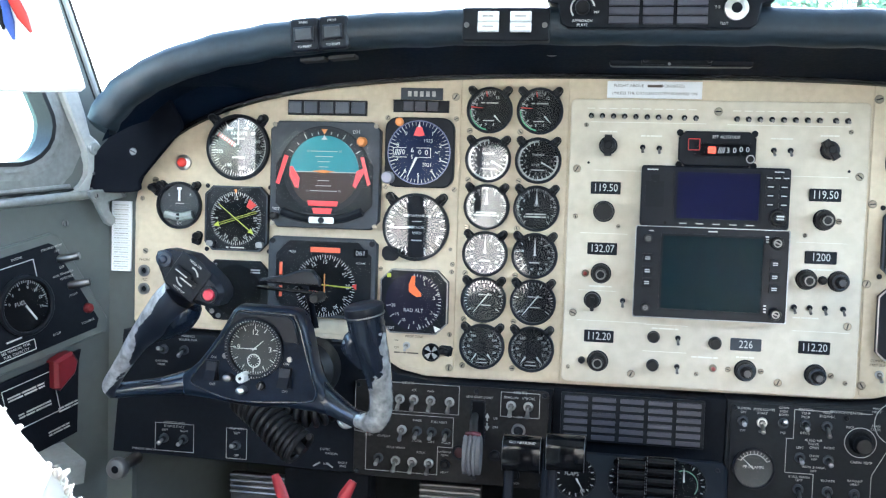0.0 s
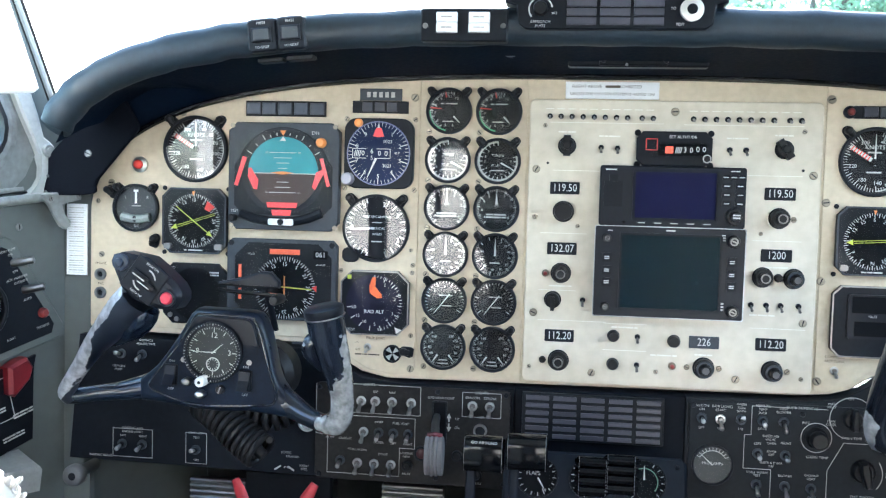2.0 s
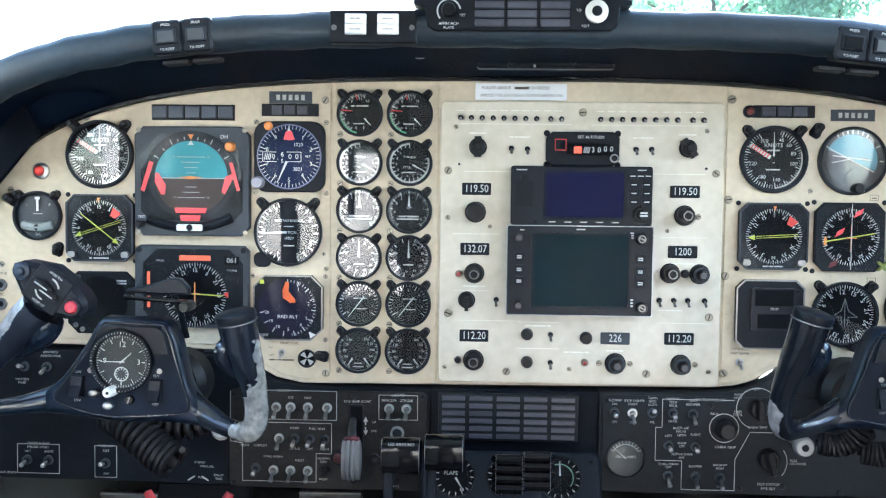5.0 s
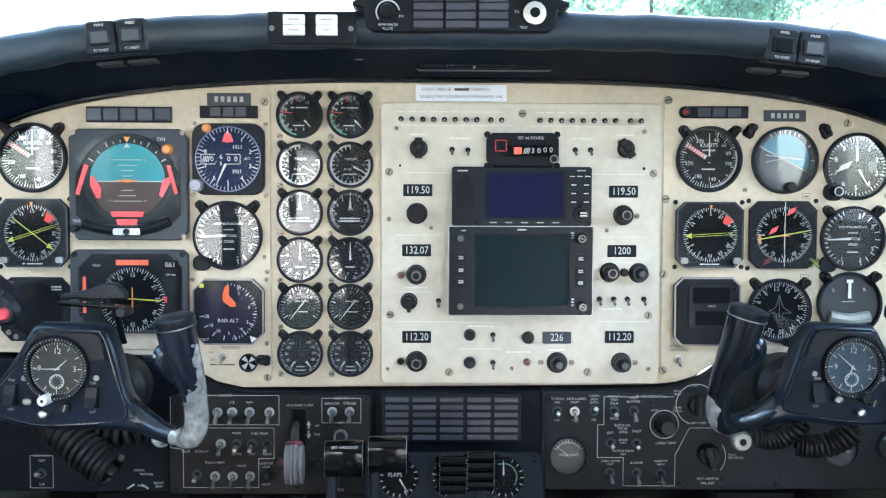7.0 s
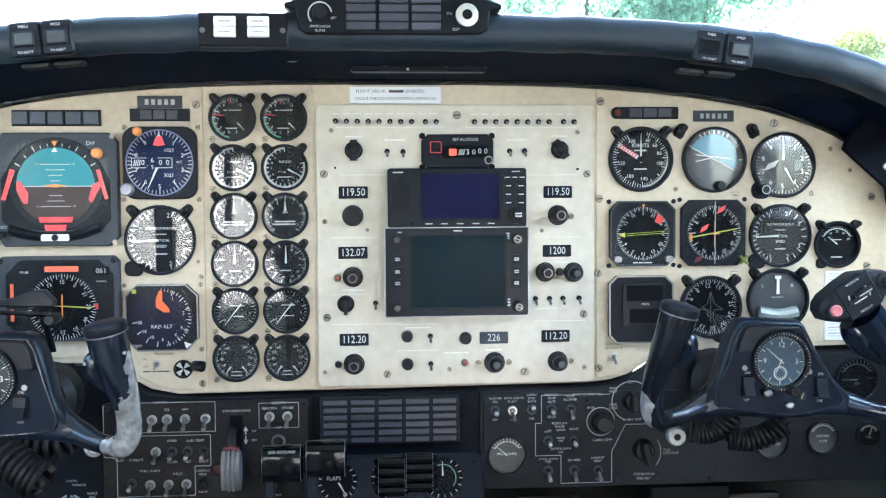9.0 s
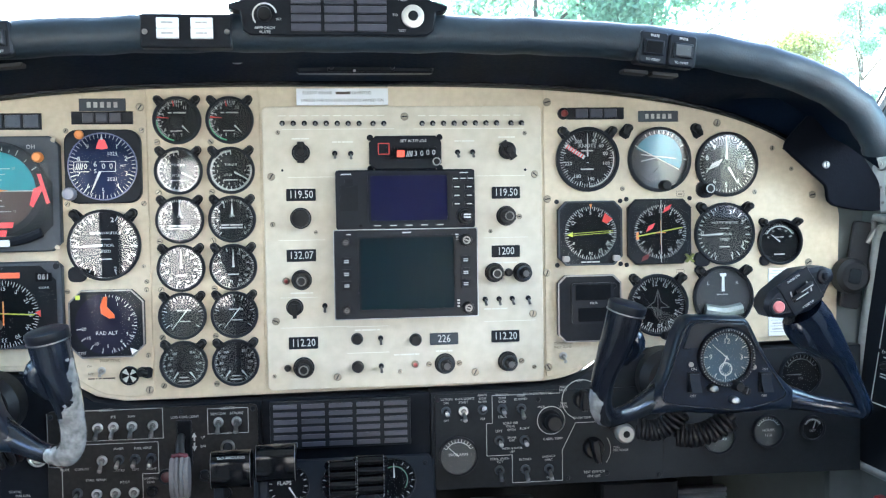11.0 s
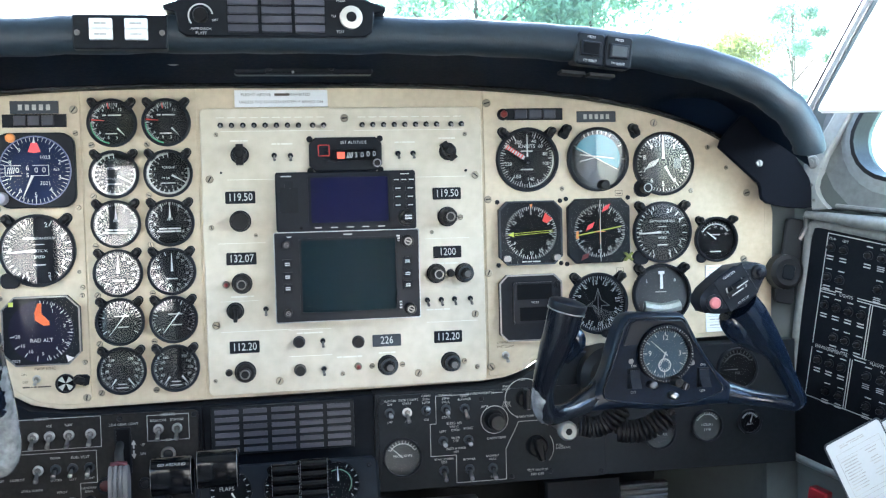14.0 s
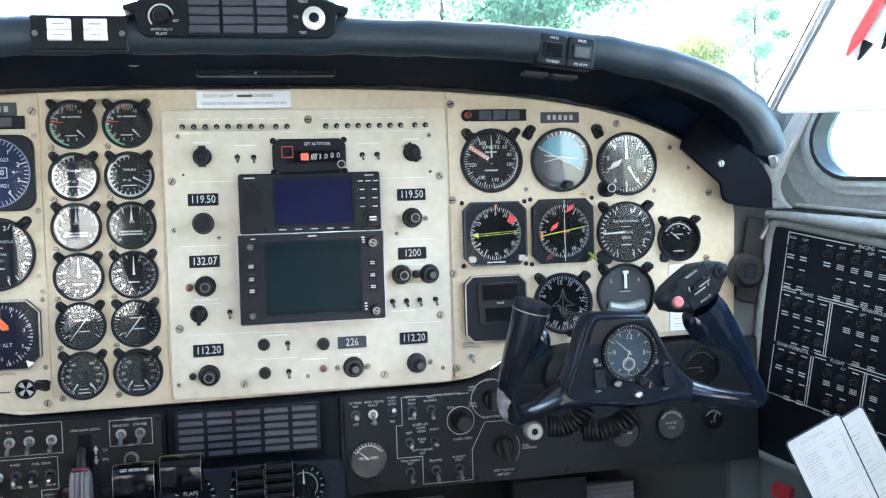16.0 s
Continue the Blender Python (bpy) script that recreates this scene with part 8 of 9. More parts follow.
# ---- glareshield fittings ----
def reset_unit(x, z, tilt, pressed):
    t = thing("reset_unit", "black warning unit with two press to reset lenses", "annunciator", facing(x, z, LIP_Y - 0.0145, tilt), "press to reset units")
    bm = bmesh_new()
    prism(bm, round_rect(0.0615, 0.0310, 0.003), -0.016, 0.0040, 0.0015)
    part("case", bm, BLACK, t)
    for i, bx in enumerate((-0.0150, 0.0150)):
        bm = bmesh_new()
        prism(bm, round_rect(0.0300, 0.0335, 0.0045, bx, 0.0), -0.004, 0.0060, 0.0020)
        part("module", bm, PLASTIC, t)
        bm = bmesh_new()
        prism(bm, round_rect(0.0205, 0.0150, 0.001, bx, 0.0), 0.0050, 0.0085, 0.001)
        f = part("lens_frame", bm, PLASTIC, t)
        bm = bmesh_new()
        prism(bm, round_rect(0.0165, 0.0112, 0.001, bx, 0.0), 0.0080, 0.0095, 0.0004)
        part("lens", bm, DIAL if pressed and i == 0 else material("grey_lens", (0.065, 0.070, 0.075), 0.25), f)
        lettering("PRESS", t, bx, 0.0118, 0.0036, 0.0062, WHITE)
        lettering("TO RESET", t, bx, -0.0122, 0.0034, 0.0062, WHITE)


def tab_pair(x, z, tilt):
    """Two short leather tabs under the padded roll."""
    t = thing("glareshield_tab", "pair of small grey-brown tabs under the padded roll", "tab", facing(x, z, LIP_Y - 0.010, tilt), "glareshield tabs")
    for bx, w in ((-0.0150, 0.026), (0.0160, 0.028)):
        bm = bmesh_new()
        prism(bm, round_rect(w, 0.0042, 0.0015, bx, 0.0), -0.012, 0.0020, 0.0008)
        part("tab", bm, SUBPANEL_WORN, t)


tab_pair(-0.3990, 1.0630, 5.0)
tab_pair(0.2400, 1.0575, -5.0)
reset_unit(-0.4055, 1.0865, 5.0, False)
reset_unit(0.2562, 1.0800, -6.5, True)

t = thing("warning_buttons", "black plate with two split white push buttons", "annunciator", facing(-0.2167, 1.0958, LIP_Y - 0.0165))
bm = bmesh_new()
prism(bm, round_rect(0.0850, 0.0320, 0.002), -0.016, 0.0050, 0.0012)
part("plate", bm, BLACK, t)
for bx in (-0.0165, 0.0150):
    for by in (-0.0042, 0.0058):
        bm = bmesh_new()
        prism(bm, round_rect(0.0205, 0.0095, 0.001, bx, by + 0.001), 0.0045, 0.0105, 0.0012)
        k = part("button", bm, LENS_WHITE, t, "white lens button")
        bm = bmesh_new()
        bars(bm, bx, by + 0.001, 0.011, 0.0028, 1, 0.0105, words=2)
        part("button_writing", bm, MARK_DIM, k)
for sx in (-0.038, 0.038):
    bm = bmesh_new()
    lathe(bm, [(0.0028, 0.004), (0.0026, 0.0062)], 12, sx, -0.001)
    part("screw", bm, STEEL, t)

t = thing("master_warning_unit", "black master warning panel with eighteen unlit lenses", "annunciator", facing(-0.0725, 1.1180, LIP_Y - 0.0190))
bm = bmesh_new()
prism(bm, [(-0.091, -0.022), (-0.084, -0.0265), (0.084, -0.0265), (0.091, -0.022), (0.094, -0.004), (0.105, -0.001), (0.105, 0.003), (0.078, 0.012), (0.062, 0.030), (-0.062, 0.030), (-0.078, 0.012), (-0.105, 0.003), (-0.105, -0.001), (-0.094, -0.004)], -0.050, 0.0050, 0.0015)
part("case", bm, BLACK, t)
for c in range(3):
    for r in range(6):
        bm = bmesh_new()
        cx, cy = -0.0315 + 0.0315 * c, -0.0190 + 0.0085 * r
        box(bm, cx - 0.0140, cx + 0.0140, cy - 0.0035, cy + 0.0035, 0.004, 0.0072, 0.0006)
        part("lens", bm, ANN_DIM, t)
bm = bmesh_new()
lathe(bm, [(0.0072, 0.004), (0.0070, 0.013), (0.006, 0.0145)], 26, -0.0705, -0.0075, 0.04)
part("dimmer_knob", bm, KNOB, t)
bm = bmesh_new()
arc(bm, 0.0118, -130, 80, 0.0014, 0.0051, 20, -0.0705, -0.0075)
part("knob_arc", bm, WHITE, t)
lettering("APPROACH", t, -0.0705, -0.0196, 0.0037, 0.0053, WHITE)
lettering("PLATE", t, -0.0705, -0.0236, 0.0037, 0.0053, WHITE)
lettering("BRT", t, -0.0572, -0.0115, 0.0032, 0.0053, WHITE)
bm = bmesh_new()
lathe(bm, [(0.0112, 0.004), (0.0108, 0.0085), (0.0060, 0.0100)], 34, 0.0710, -0.0080)
k = part("test_button", bm, material("brushed_aluminium", (0.72, 0.71, 0.68), 0.35, 0.7), t, "brushed metal test button")
bm = bmesh_new()
lathe(bm, [(0.0050, 0.0098), (0.0048, 0.0106)], 22, 0.0710, -0.0080)
part("button_centre", bm, BLACK, k)
for text, lx, ly in (("PRESS", 0.0615, 0.0080), ("TO", 0.0540, -0.0068), ("TEST", 0.0605, -0.0218)):
    lettering(text, t, lx, ly, 0.0036, 0.0053, WHITE)

# map light strip and eyelet under the glareshield
t = thing("eyebrow_light", "thin black lamp strip under the glareshield", "panel light", facing(-0.0440, 1.0720, -0.066))
bm = bmesh_new()
prism(bm, round_rect(0.145, 0.0080, 0.0035), -0.012, 0.004, 0.002)
part("strip", bm, PLASTIC, t)
bm = bmesh_new()
box(bm, -0.040, 0.030, -0.0030, 0.0075, 0.002, 0.007, 0.001)
part("bracket", bm, BLACK, t)
for bx in (-0.036, 0.028):
    bm = bmesh_new()
    lathe(bm, [(0.0030, 0.006), (0.0026, 0.0085)], 12, bx, 0.002)
    part("screw", bm, PLASTIC, t)
bm = bmesh_new()
lathe(bm, [(0.0016, 0.006), (0.0012, 0.0086)], 12, -0.012, -0.002)
part("screw", bm, CHROME, t)
t = thing("eyelet", "small bright metal eyelet", "fitting", facing(-0.1755, 1.0790, -0.090))
bm = bmesh_new()
tube(bm, [(0.0070 * math.cos(a), 0.0042 * math.sin(a), 0.0) for a in (math.pi * (1.05 + 0.9 * i / 12) for i in range(13))], 0.0009, 6)
part("wire", bm, CHROME, t)


def cover_plate(pts, y, sx, sz, label):
    t = thing("corner_cover", label, "cover plate", facing(0, 0, y), "corner cover plates")
    bm = bmesh_new()
    loop = pts[-2:] + pts + pts[:2]
    soft = [Vector((*q, 0)) for q in loop]
    curve = [(v.x, v.y) for v in spline(soft, 4)[8:-12]]
    prism(bm, curve, -0.006, 0.0, 0.0012)
    part("plate", bm, material("black_vinyl", (0.0050, 0.0064, 0.0105), 0.8, vary=0.3, bump=0.3, spec=0.06), t)
    screw(t, sx, sz, 0.0046, 0.0, STEEL)


cover_plate([(-0.6089, 0.9961), (-0.6180, 1.0180), (-0.6265, 1.0310), (-0.6382, 1.0331), (-0.6556, 1.0302), (-0.6815, 1.0028), (-0.7164, 0.9667), (-0.7281, 0.9446), (-0.7294, 0.9308), (-0.7233, 0.9186), (-0.6657, 0.9204), (-0.6601, 0.9355), (-0.6343, 0.9660)], -0.030, -0.6693, 0.9673, "black vinyl corner cover with one screw")
cover_plate([(0.4411, 0.9868), (0.4655, 1.0192), (0.4741, 1.0237), (0.4962, 1.0188), (0.5250, 0.9933), (0.5488, 0.9612), (0.5590, 0.9418), (0.5620, 0.9131), (0.5010, 0.9196), (0.4912, 0.9435), (0.4710, 0.9597)], -0.030, 0.4917, 0.9671, "black vinyl corner cover with one screw")

# ---- sidewalls ----
for nm, x0, x1 in (("wall_fascia_left", -0.790, -0.684), ("wall_fascia_right", 0.516, 0.640)):
    bm = bmesh_new()
    box(bm, x0, x1, 0.42, 0.919, -0.012, 0.0, 0.0)
    solid(nm, bm, WALL_GREY, "grey painted metal strip beside the panel", "wall", facing(0, 0, 0.006), kind="structure")

t = thing("check_card", "white printed checklist strip on the sidewall", "placard", facing(-0.7005, 0.8645, 0.004))
bm = bmesh_new()
box(bm, -0.0130, 0.0130, -0.0430, 0.0430, -0.001, 0.0015, 0.0003)
part("card", bm, PLACARD, t)
bm = bmesh_new()
for i in range(14):
    box(bm, -0.0110, 0.0110, -0.0402 + 0.0058 * i, -0.0398 + 0.0058 * i, 0.0015, 0.0017)
    bars(bm, 0, -0.0372 + 0.0058 * i, 0.019, 0.0020, 1, 0.0015, words=3)
part("writing", bm, MARK_DIM, t)


def side_rail(m, sign, name):
    """The window sill rail along a sidewall: a slim tube on one side, a widening ledge on the other."""
    t = thing(name, "pale grey metal sill rail under the side window", "rail", m @ pose(0, 0.9185 if sign < 0 else 0.9085, 0.0), kind="structure")
    bm = bmesh_new()
    wide = [0.0050, 0.0056, 0.0056, 0.0056, 0.0056] if sign < 0 else [0.0045, 0.0055, 0.0085, 0.0120, 0.0150]
    tube(bm, [(sign * u, -0.106 * u - (0.0 if sign < 0 else r * 0.4), 0.012) for u, r in zip((0.020, 0.045, 0.11, 0.25, 0.5), wide)], wide, 14, 1.1)
    part("bar", bm, RAIL_GREY, t)
    bm = bmesh_new()
    tube(bm, [(sign * u, 0.0115 - 0.106 * u, 0.003) for u in (0.055, 0.1, 0.25, 0.5)], 0.0026, 8)
    part("upper_bead", bm, RAIL_GREY, t)
    bm = bmesh_new()
    tube(bm, [(sign * u, 0.0072 - 0.106 * u + 0.0008 * math.sin(u * 190), 0.0036) for u in (0.05 + 0.01 * i for i in range(44))], [0.0012 + 0.0007 * math.sin(i * 1.9) for i in range(44)], 6)
    part("cracked_sealant", bm, RUBBER, t, "dark cracked sealant line")
    return t


side_rail(RIGHT_WALL, 1, "sill_rail")
side_rail(LEFT_WALL, -1, "sill_rail")


def pillar_bracket(m, sign):
    """The riveted bracket where the window post meets the sill."""
    t = thing("window_pillar", "worn grey metal pillar bracket with rivets beside the side window", "pillar", m, kind="structure")
    if sign > 0:
        edge = ((0.110, 1.062), (0.0760, 1.0130), (0.0626, 0.9936), (0.0464, 0.9710), (0.0405, 0.9577), (0.0330, 0.9470), (0.0305, 0.9360), (0.0335, 0.9270), (0.0400, 0.9180), (0.0493, 0.9105), (0.0270, 0.9099), (0.0244, 0.9240), (0.0220, 0.9380), (0.0165, 0.9520), (0.0152, 0.9640), (0.0263, 0.9760), (0.0389, 0.9954), (0.0552, 1.0178), (0.0890, 1.066))
        boss = (0.0302, 0.9672)
    else:
        edge = ((0.0900, 1.073), (0.0714, 1.0310), (0.0597, 1.0062), (0.0478, 0.9840), (0.0385, 0.9645), (0.0340, 0.9500), (0.0347, 0.9377), (0.0410, 0.9275), (0.0534, 0.9172), (0.0328, 0.9172), (0.0300, 0.9310), (0.0250, 0.9450), (0.0165, 0.9600), (0.0150, 0.9700), (0.0220, 0.9790), (0.0320, 0.9850), (0.0402, 1.0111), (0.0499, 1.0348), (0.0660, 1.077))
        boss = (0.0278, 0.9700)
    bm = bmesh_new()
    prism(bm, [(sign * a, b) for a, b in edge], -0.004, 0.012, 0.0022)
    b = part("strut", bm, POST_GREY, t, "pale grey strut, paint chipped at its foot")
    bm = bmesh_new()
    lathe(bm, [(0.0082, 0.010), (0.0082, 0.0135), (0.0066, 0.0150)], 22, sign * boss[0], boss[1])
    lathe(bm, [(0.0034, 0.0145), (0.0030, 0.0162)], 14, sign * boss[0], boss[1])
    part("pivot_boss", bm, RAIL_GREY, b, "round worn metal boss")
    for a, c in ((0.031, 0.9215), (0.028, 0.9400)):
        bm = bmesh_new()
        lathe(bm, [(0.0020, 0.0115), (0.0017, 0.0132)], 12, sign * a, c)
        part("rivet", bm, STEEL, b)


pillar_bracket(RIGHT_WALL, 1)
pillar_bracket(LEFT_WALL, -1)

# circuit breaker panel
CB = RIGHT_WALL @ pose(0.047, 0.8835, 0.004, 0, 0, -10)
cb = thing("breaker_panel", "black circuit breaker panel with white ruled groups", "breaker panel", CB)
CB_EDGE = [(0.48, 0.0060), (-0.0120, 0.0080), (-0.0220, 0.0040), (-0.0250, -0.0100), (-0.0245, -0.1039), (-0.0185, -0.2402), (-0.0185, -0.2680), (-0.0130, -0.2790), (0.0020, -0.2850), (0.48, -0.2880)]
bm = bmesh_new()
tube(bm, [(a, b, 0.003) for a, b in CB_EDGE], 0.0058, 10)
part("tray_rim", bm, RAIL_GREY, cb, "grey metal tray rim")
bm = bmesh_new()
prism(bm, CB_EDGE, -0.004, 0.0052, 0.0006)
part("face", bm, SUBPANEL, cb)
bm = bmesh_new()
for x0, y0, x1, y1 in ((0.002, -0.001, 0.46, -0.001), (0.002, -0.001, 0.002, -0.203), (0.002, -0.0690, 0.46, -0.0690), (0.002, -0.0720, 0.46, -0.0720), (0.002, -0.1370, 0.46, -0.1370), (0.002, -0.1410, 0.46, -0.1410), (0.002, -0.203, 0.46, -0.203), (0.0700, -0.0720, 0.0700, -0.1370), (0.0730, -0.0720, 0.0730, -0.1370), (0.0550, -0.1410, 0.0550, -0.203), (0.0580, -0.1410, 0.0580, -0.203), (0.1250, -0.1410, 0.1250, -0.203), (0.1280, -0.1410, 0.1280, -0.203)):
    bar(bm, x0, y0, x1, y1, 0.0010, 0.0052, 0.0055)
part("ruled_grid", bm, WHITE, cb)
for text, x, y in (("ENGINE", 0.1050, -0.0010), ("LIGHTS", 0.0380, -0.0705), ("WARNINGS", 0.1250, -0.0705), ("ENVIRONMENTAL", 0.0290, -0.1390), ("FLIGHT", 0.0900, -0.1390)):
    slab(cb, round_rect(0.0048 * len(text), 0.005, 0.0005, x, y), 0.0052, 0.0056, SUBPANEL, "title_ground")
    lettering(text, cb, x, y, 0.0056, 0.0058, WHITE)
ROWS_CB = ((-0.0170, (0.0089, 0.0264, 0.0586, 0.0762, 0.0945, 0.1116, 0.1290)), (-0.0530, (0.0096, 0.0268, 0.0769, 0.0941, 0.1121, 0.1300)), (-0.0870, (0.0112, 0.0276, 0.0445, 0.0615, 0.0954, 0.1126, 0.1307)), (-0.1225, (0.0299, 0.0457, 0.0622, 0.1128, 0.1315)), (-0.1550, (0.0130, 0.0294, 0.0461, 0.0798, 0.0981, 0.1145, 0.1400)), (-0.1898, (0.0299, 0.0481, 0.0850, 0.1030, 0.1400)))
CB_WORDS = {(-0.0170, 0.0089): "PROP", (-0.0170, 0.0264): "LEFT", (-0.0170, 0.0762): "LEFT", (-0.0170, 0.0945): "LEFT", (-0.0170, 0.1116): "LEFT", (-0.0870, 0.1126): "LEFT", (-0.1550, 0.0981): "ALT"}
bm_words = bmesh_new()
for y, xs in ROWS_CB:
    for x in xs:
        bm = bmesh_new()
        ring(bm, 0.0032, 0.0056, 0.004, 0.0072, 18, x, y)
        b = part("breaker_collar", bm, BLACK, cb)
        bm = bmesh_new()
        lathe(bm, [(0.0032, 0.004), (0.0032, 0.0115), (0.0024, 0.0125)], 12, x, y)
        part("breaker_button", bm, KNOB, b)
        word = CB_WORDS.get((y, x))
        if word:
            lettering(word, cb, x, y + 0.0100, 0.0040, 0.0054, WHITE)
        else:
            bars(bm_words, x, y + 0.0098, 0.0085, 0.0022, 1, 0.0052, words=1)
        bars(bm_words, x, y - 0.0125, 0.0095, 0.0070, 3 if x > 0.07 else 2, 0.0052, gap=0.6, words=1)
part("small_writing", bm_words, WHITE, cb)

# fuel panel on the pilot's side
FP = LEFT_WALL @ pose(-0.083, 0.859, 0.004, 0, 0, 14)
fp = thing("fuel_panel", "black fuel panel with round gauge on the sidewall", "switch panel", FP)
bm = bmesh_new()
prism(bm, [(-0.42, 0.010), (0.004, 0.010), (0.014, 0.002), (0.056, -0.112), (0.050, -0.128), (-0.42, -0.128)], -0.03, 0.004, 0.002)
part("tray_rim", bm, WALL_GREY, fp, "grey metal tray rim")
bm = bmesh_new()
prism(bm, [(-0.41, 0.000), (-0.004, 0.000), (0.002, -0.004), (0.042, -0.108), (0.036, -0.118), (-0.41, -0.118)], 0.002, 0.0052, 0.0006)
part("face", bm, SUBPANEL, fp)
bm = bmesh_new()
ring(bm, 0.0300, 0.0345, 0.004, 0.012, 40, -0.0500, -0.0600)
part("gauge_bezel", bm, BLACK, fp)
bm = bmesh_new()
lathe(bm, [(0.0302, 0.004), (0.0302, 0.0062)], 36, -0.0500, -0.0600)
part("gauge_dial", bm, DIAL, fp)
bm = bmesh_new()
ticks(bm, 0.0285, -70, 110, 31, 0.0028, 0.0005, 0.0063, -0.0500, -0.0600)
ticks(bm, 0.0285, -70, 110, 7, 0.0050, 0.0008, 0.0063, -0.0500, -0.0600)
bar(bm, -0.050, -0.060, -0.040, -0.080, 0.0022, 0.0066, 0.0072)
outline_box(bm, -0.098, -0.048, -0.1130, -0.1010, 0.0009, 0.0052, 0.0056)
outline_box(bm, -0.140, -0.028, -0.040, -0.012, 0.0009, 0.0052, 0.0056)
bars(bm, -0.072, -0.094, 0.020, 0.0036, 1, 0.0052, words=2)
part("small_writing", bm, WHITE, fp)
lettering("FUEL", fp, -0.0560, -0.0560, 0.0066, 0.0065, WHITE)
for k, text in enumerate(("0", "4", "6", "8", "10", "12", "14")):
    lettering(text, fp, *polar(0.0205, -70 + 30 * k, -0.0500, -0.0600), 0.0048, 0.0065, WHITE, name="numeral")
for text, lx, ly in (("STANDBY PUMP", -0.002, -0.0060), ("ON", 0.004, -0.0115), ("OFF", 0.006, -0.0320), ("AUX TRANSFER", 0.006, -0.0400), ("OVERRIDE", 0.010, -0.0455), ("AUTO", 0.014, -0.0680), ("TRANSFER", 0.026, -0.1060), ("RIGHT", -0.018, -0.1060), ("ENGINE", -0.048, -0.0060)):
    lettering(text, fp, lx, ly, 0.0040, 0.0055, MARK_DIM)
for text, ly in (("SEE MANUAL FOR", -0.1045), ("FUEL CAPACITY", -0.1098)):
    lettering(text, fp, -0.073, ly, 0.0046, 0.0055, WHITE)
g = pane_over(fp, 0.0300, 0.0095, CLEAR_SOFT)
g.matrix_basis = pose(-0.0500, -0.0600, 0)
for x, y in ((0.0120, -0.0220), (0.0185, -0.0560)):
    bm = bmesh_new()
    tube(bm, [(x - 0.006, y, 0.004), (x - 0.002, y + 0.001, 0.016), (x + 0.006, y + 0.002, 0.026)], [0.0050, 0.0048, 0.0042], 12)
    part("guarded_toggle", bm, STEEL, fp, "grey steel toggle with sleeve")
bm = bmesh_new()
lathe(bm, [(0.0062, 0.004), (0.0058, 0.010), (0.004, 0.012)], 18, 0.0290, -0.0900)
part("transfer_lamp", bm, material("lamp_dark_red", (0.18, 0.02, 0.02), 0.3), fp, "dark red lamp")
# lower fuel shut-off panel with its red guarded lever
t = thing("shutoff_panel", "black lower sidewall panel with red guarded lever", "switch panel", LEFT_WALL @ pose(-0.083, 0.859, 0.004, 0, 0, 14))
bm = bmesh_new()
prism(bm, [(-0.40, -0.136), (0.010, -0.136), (0.004, -0.150), (-0.018, -0.232), (-0.40, -0.240)], 0.0, 0.0035, 0.0006)
part("face", bm, SUBPANEL, t)
bm = bmesh_new()
prism(bm, [(-0.0845, 0.7206), (-0.0700, 0.7275), (-0.0595, 0.7299), (-0.0510, 0.7180), (-0.0550, 0.7032), (-0.0751, 0.6855), (-0.0830, 0.6893)], 0.003, 0.020, 0.004)
part("lever_guard", bm, material("guard_red", (0.15, 0.008, 0.014), 0.45), t, "red plastic lever guard", at=FP.inverted() @ LEFT_WALL)
bm = bmesh_new()
outline_box(bm, -0.100, -0.034, -0.196, -0.146, 0.0009, 0.0035, 0.0039)
for x, y, w in ((-0.070, -0.158, 0.05), (-0.064, -0.182, 0.045), (-0.022, -0.196, 0.028), (-0.040, -0.218, 0.03)):
    bars(bm, x, y, w, 0.0070, 2, 0.0035, words=3)
part("small_writing", bm, MARK_DIM, t)
# pale pocket below it
t = thing("map_box", "pale green-grey metal box low on the sidewall", "box", pose(-0.748, -0.095, 0.585, 0, 12, -32))
bm = bmesh_new()
box(bm, -0.030, 0.030, -0.030, 0.040, 0.0, 0.030, 0.003)
part("body", bm, POST_GREY, t)
bm = bmesh_new()
box(bm, -0.016, 0.016, -0.0305, -0.030, 0.010, 0.020)
part("label_plate", bm, MARK_DIM, t)

# latch by the pilot's sill
t = thing("window_latch", "grey metal latch hook on the window sill", "latch", LEFT_WALL @ pose(-0.030, 0.912, 0.018))
bm = bmesh_new()
prism(bm, [(-0.012, 0.0060), (-0.006, 0.0085), (0.036, 0.0105), (0.041, 0.0075), (0.040, 0.0025), (0.012, -0.0040), (0.0150, -0.0170), (0.0235, -0.0260), (0.0260, -0.0300), (0.0200, -0.0350), (0.0120, -0.0310), (0.0020, -0.0160), (-0.004, -0.0060), (-0.011, 0.0000)], 0.0, 0.006, 0.0015)
part("hook", bm, RAIL_GREY, t)
for x, y in ((-0.003, 0.0015), (0.036, 0.0060)):
    screw(t, x, y, 0.0032, 0.006, STEEL)
for x, y in ((-0.058, 0.880),):
    screw(wall_left, x, y, 0.0042, 0.0, STEEL)

# oxygen mask hose clip on the copilot's side
t = thing("mask_clip", "black strap with round clip on the sidewall", "clip", facing(0.5345, 0.8365, -0.008, -10))
bm = bmesh_new()
prism(bm, round_rect(0.025, 0.105, 0.005, 0.004, 0.012), 0.0, 0.006, 0.0015)
part("strap", bm, RUBBER, t)
bm = bmesh_new()
lathe(bm, [(0.0215, 0.004), (0.0210, 0.018), (0.016, 0.022), (0.0125, 0.0215)], 26, -0.006, -0.002)
part("clip_body", bm, RUBBER, t)
bm = bmesh_new()
prism(bm, round_rect(0.016, 0.018, 0.004, -0.006, -0.002), 0.021, 0.0235, 0.001)
part("clip_lens", bm, BLACK, t)
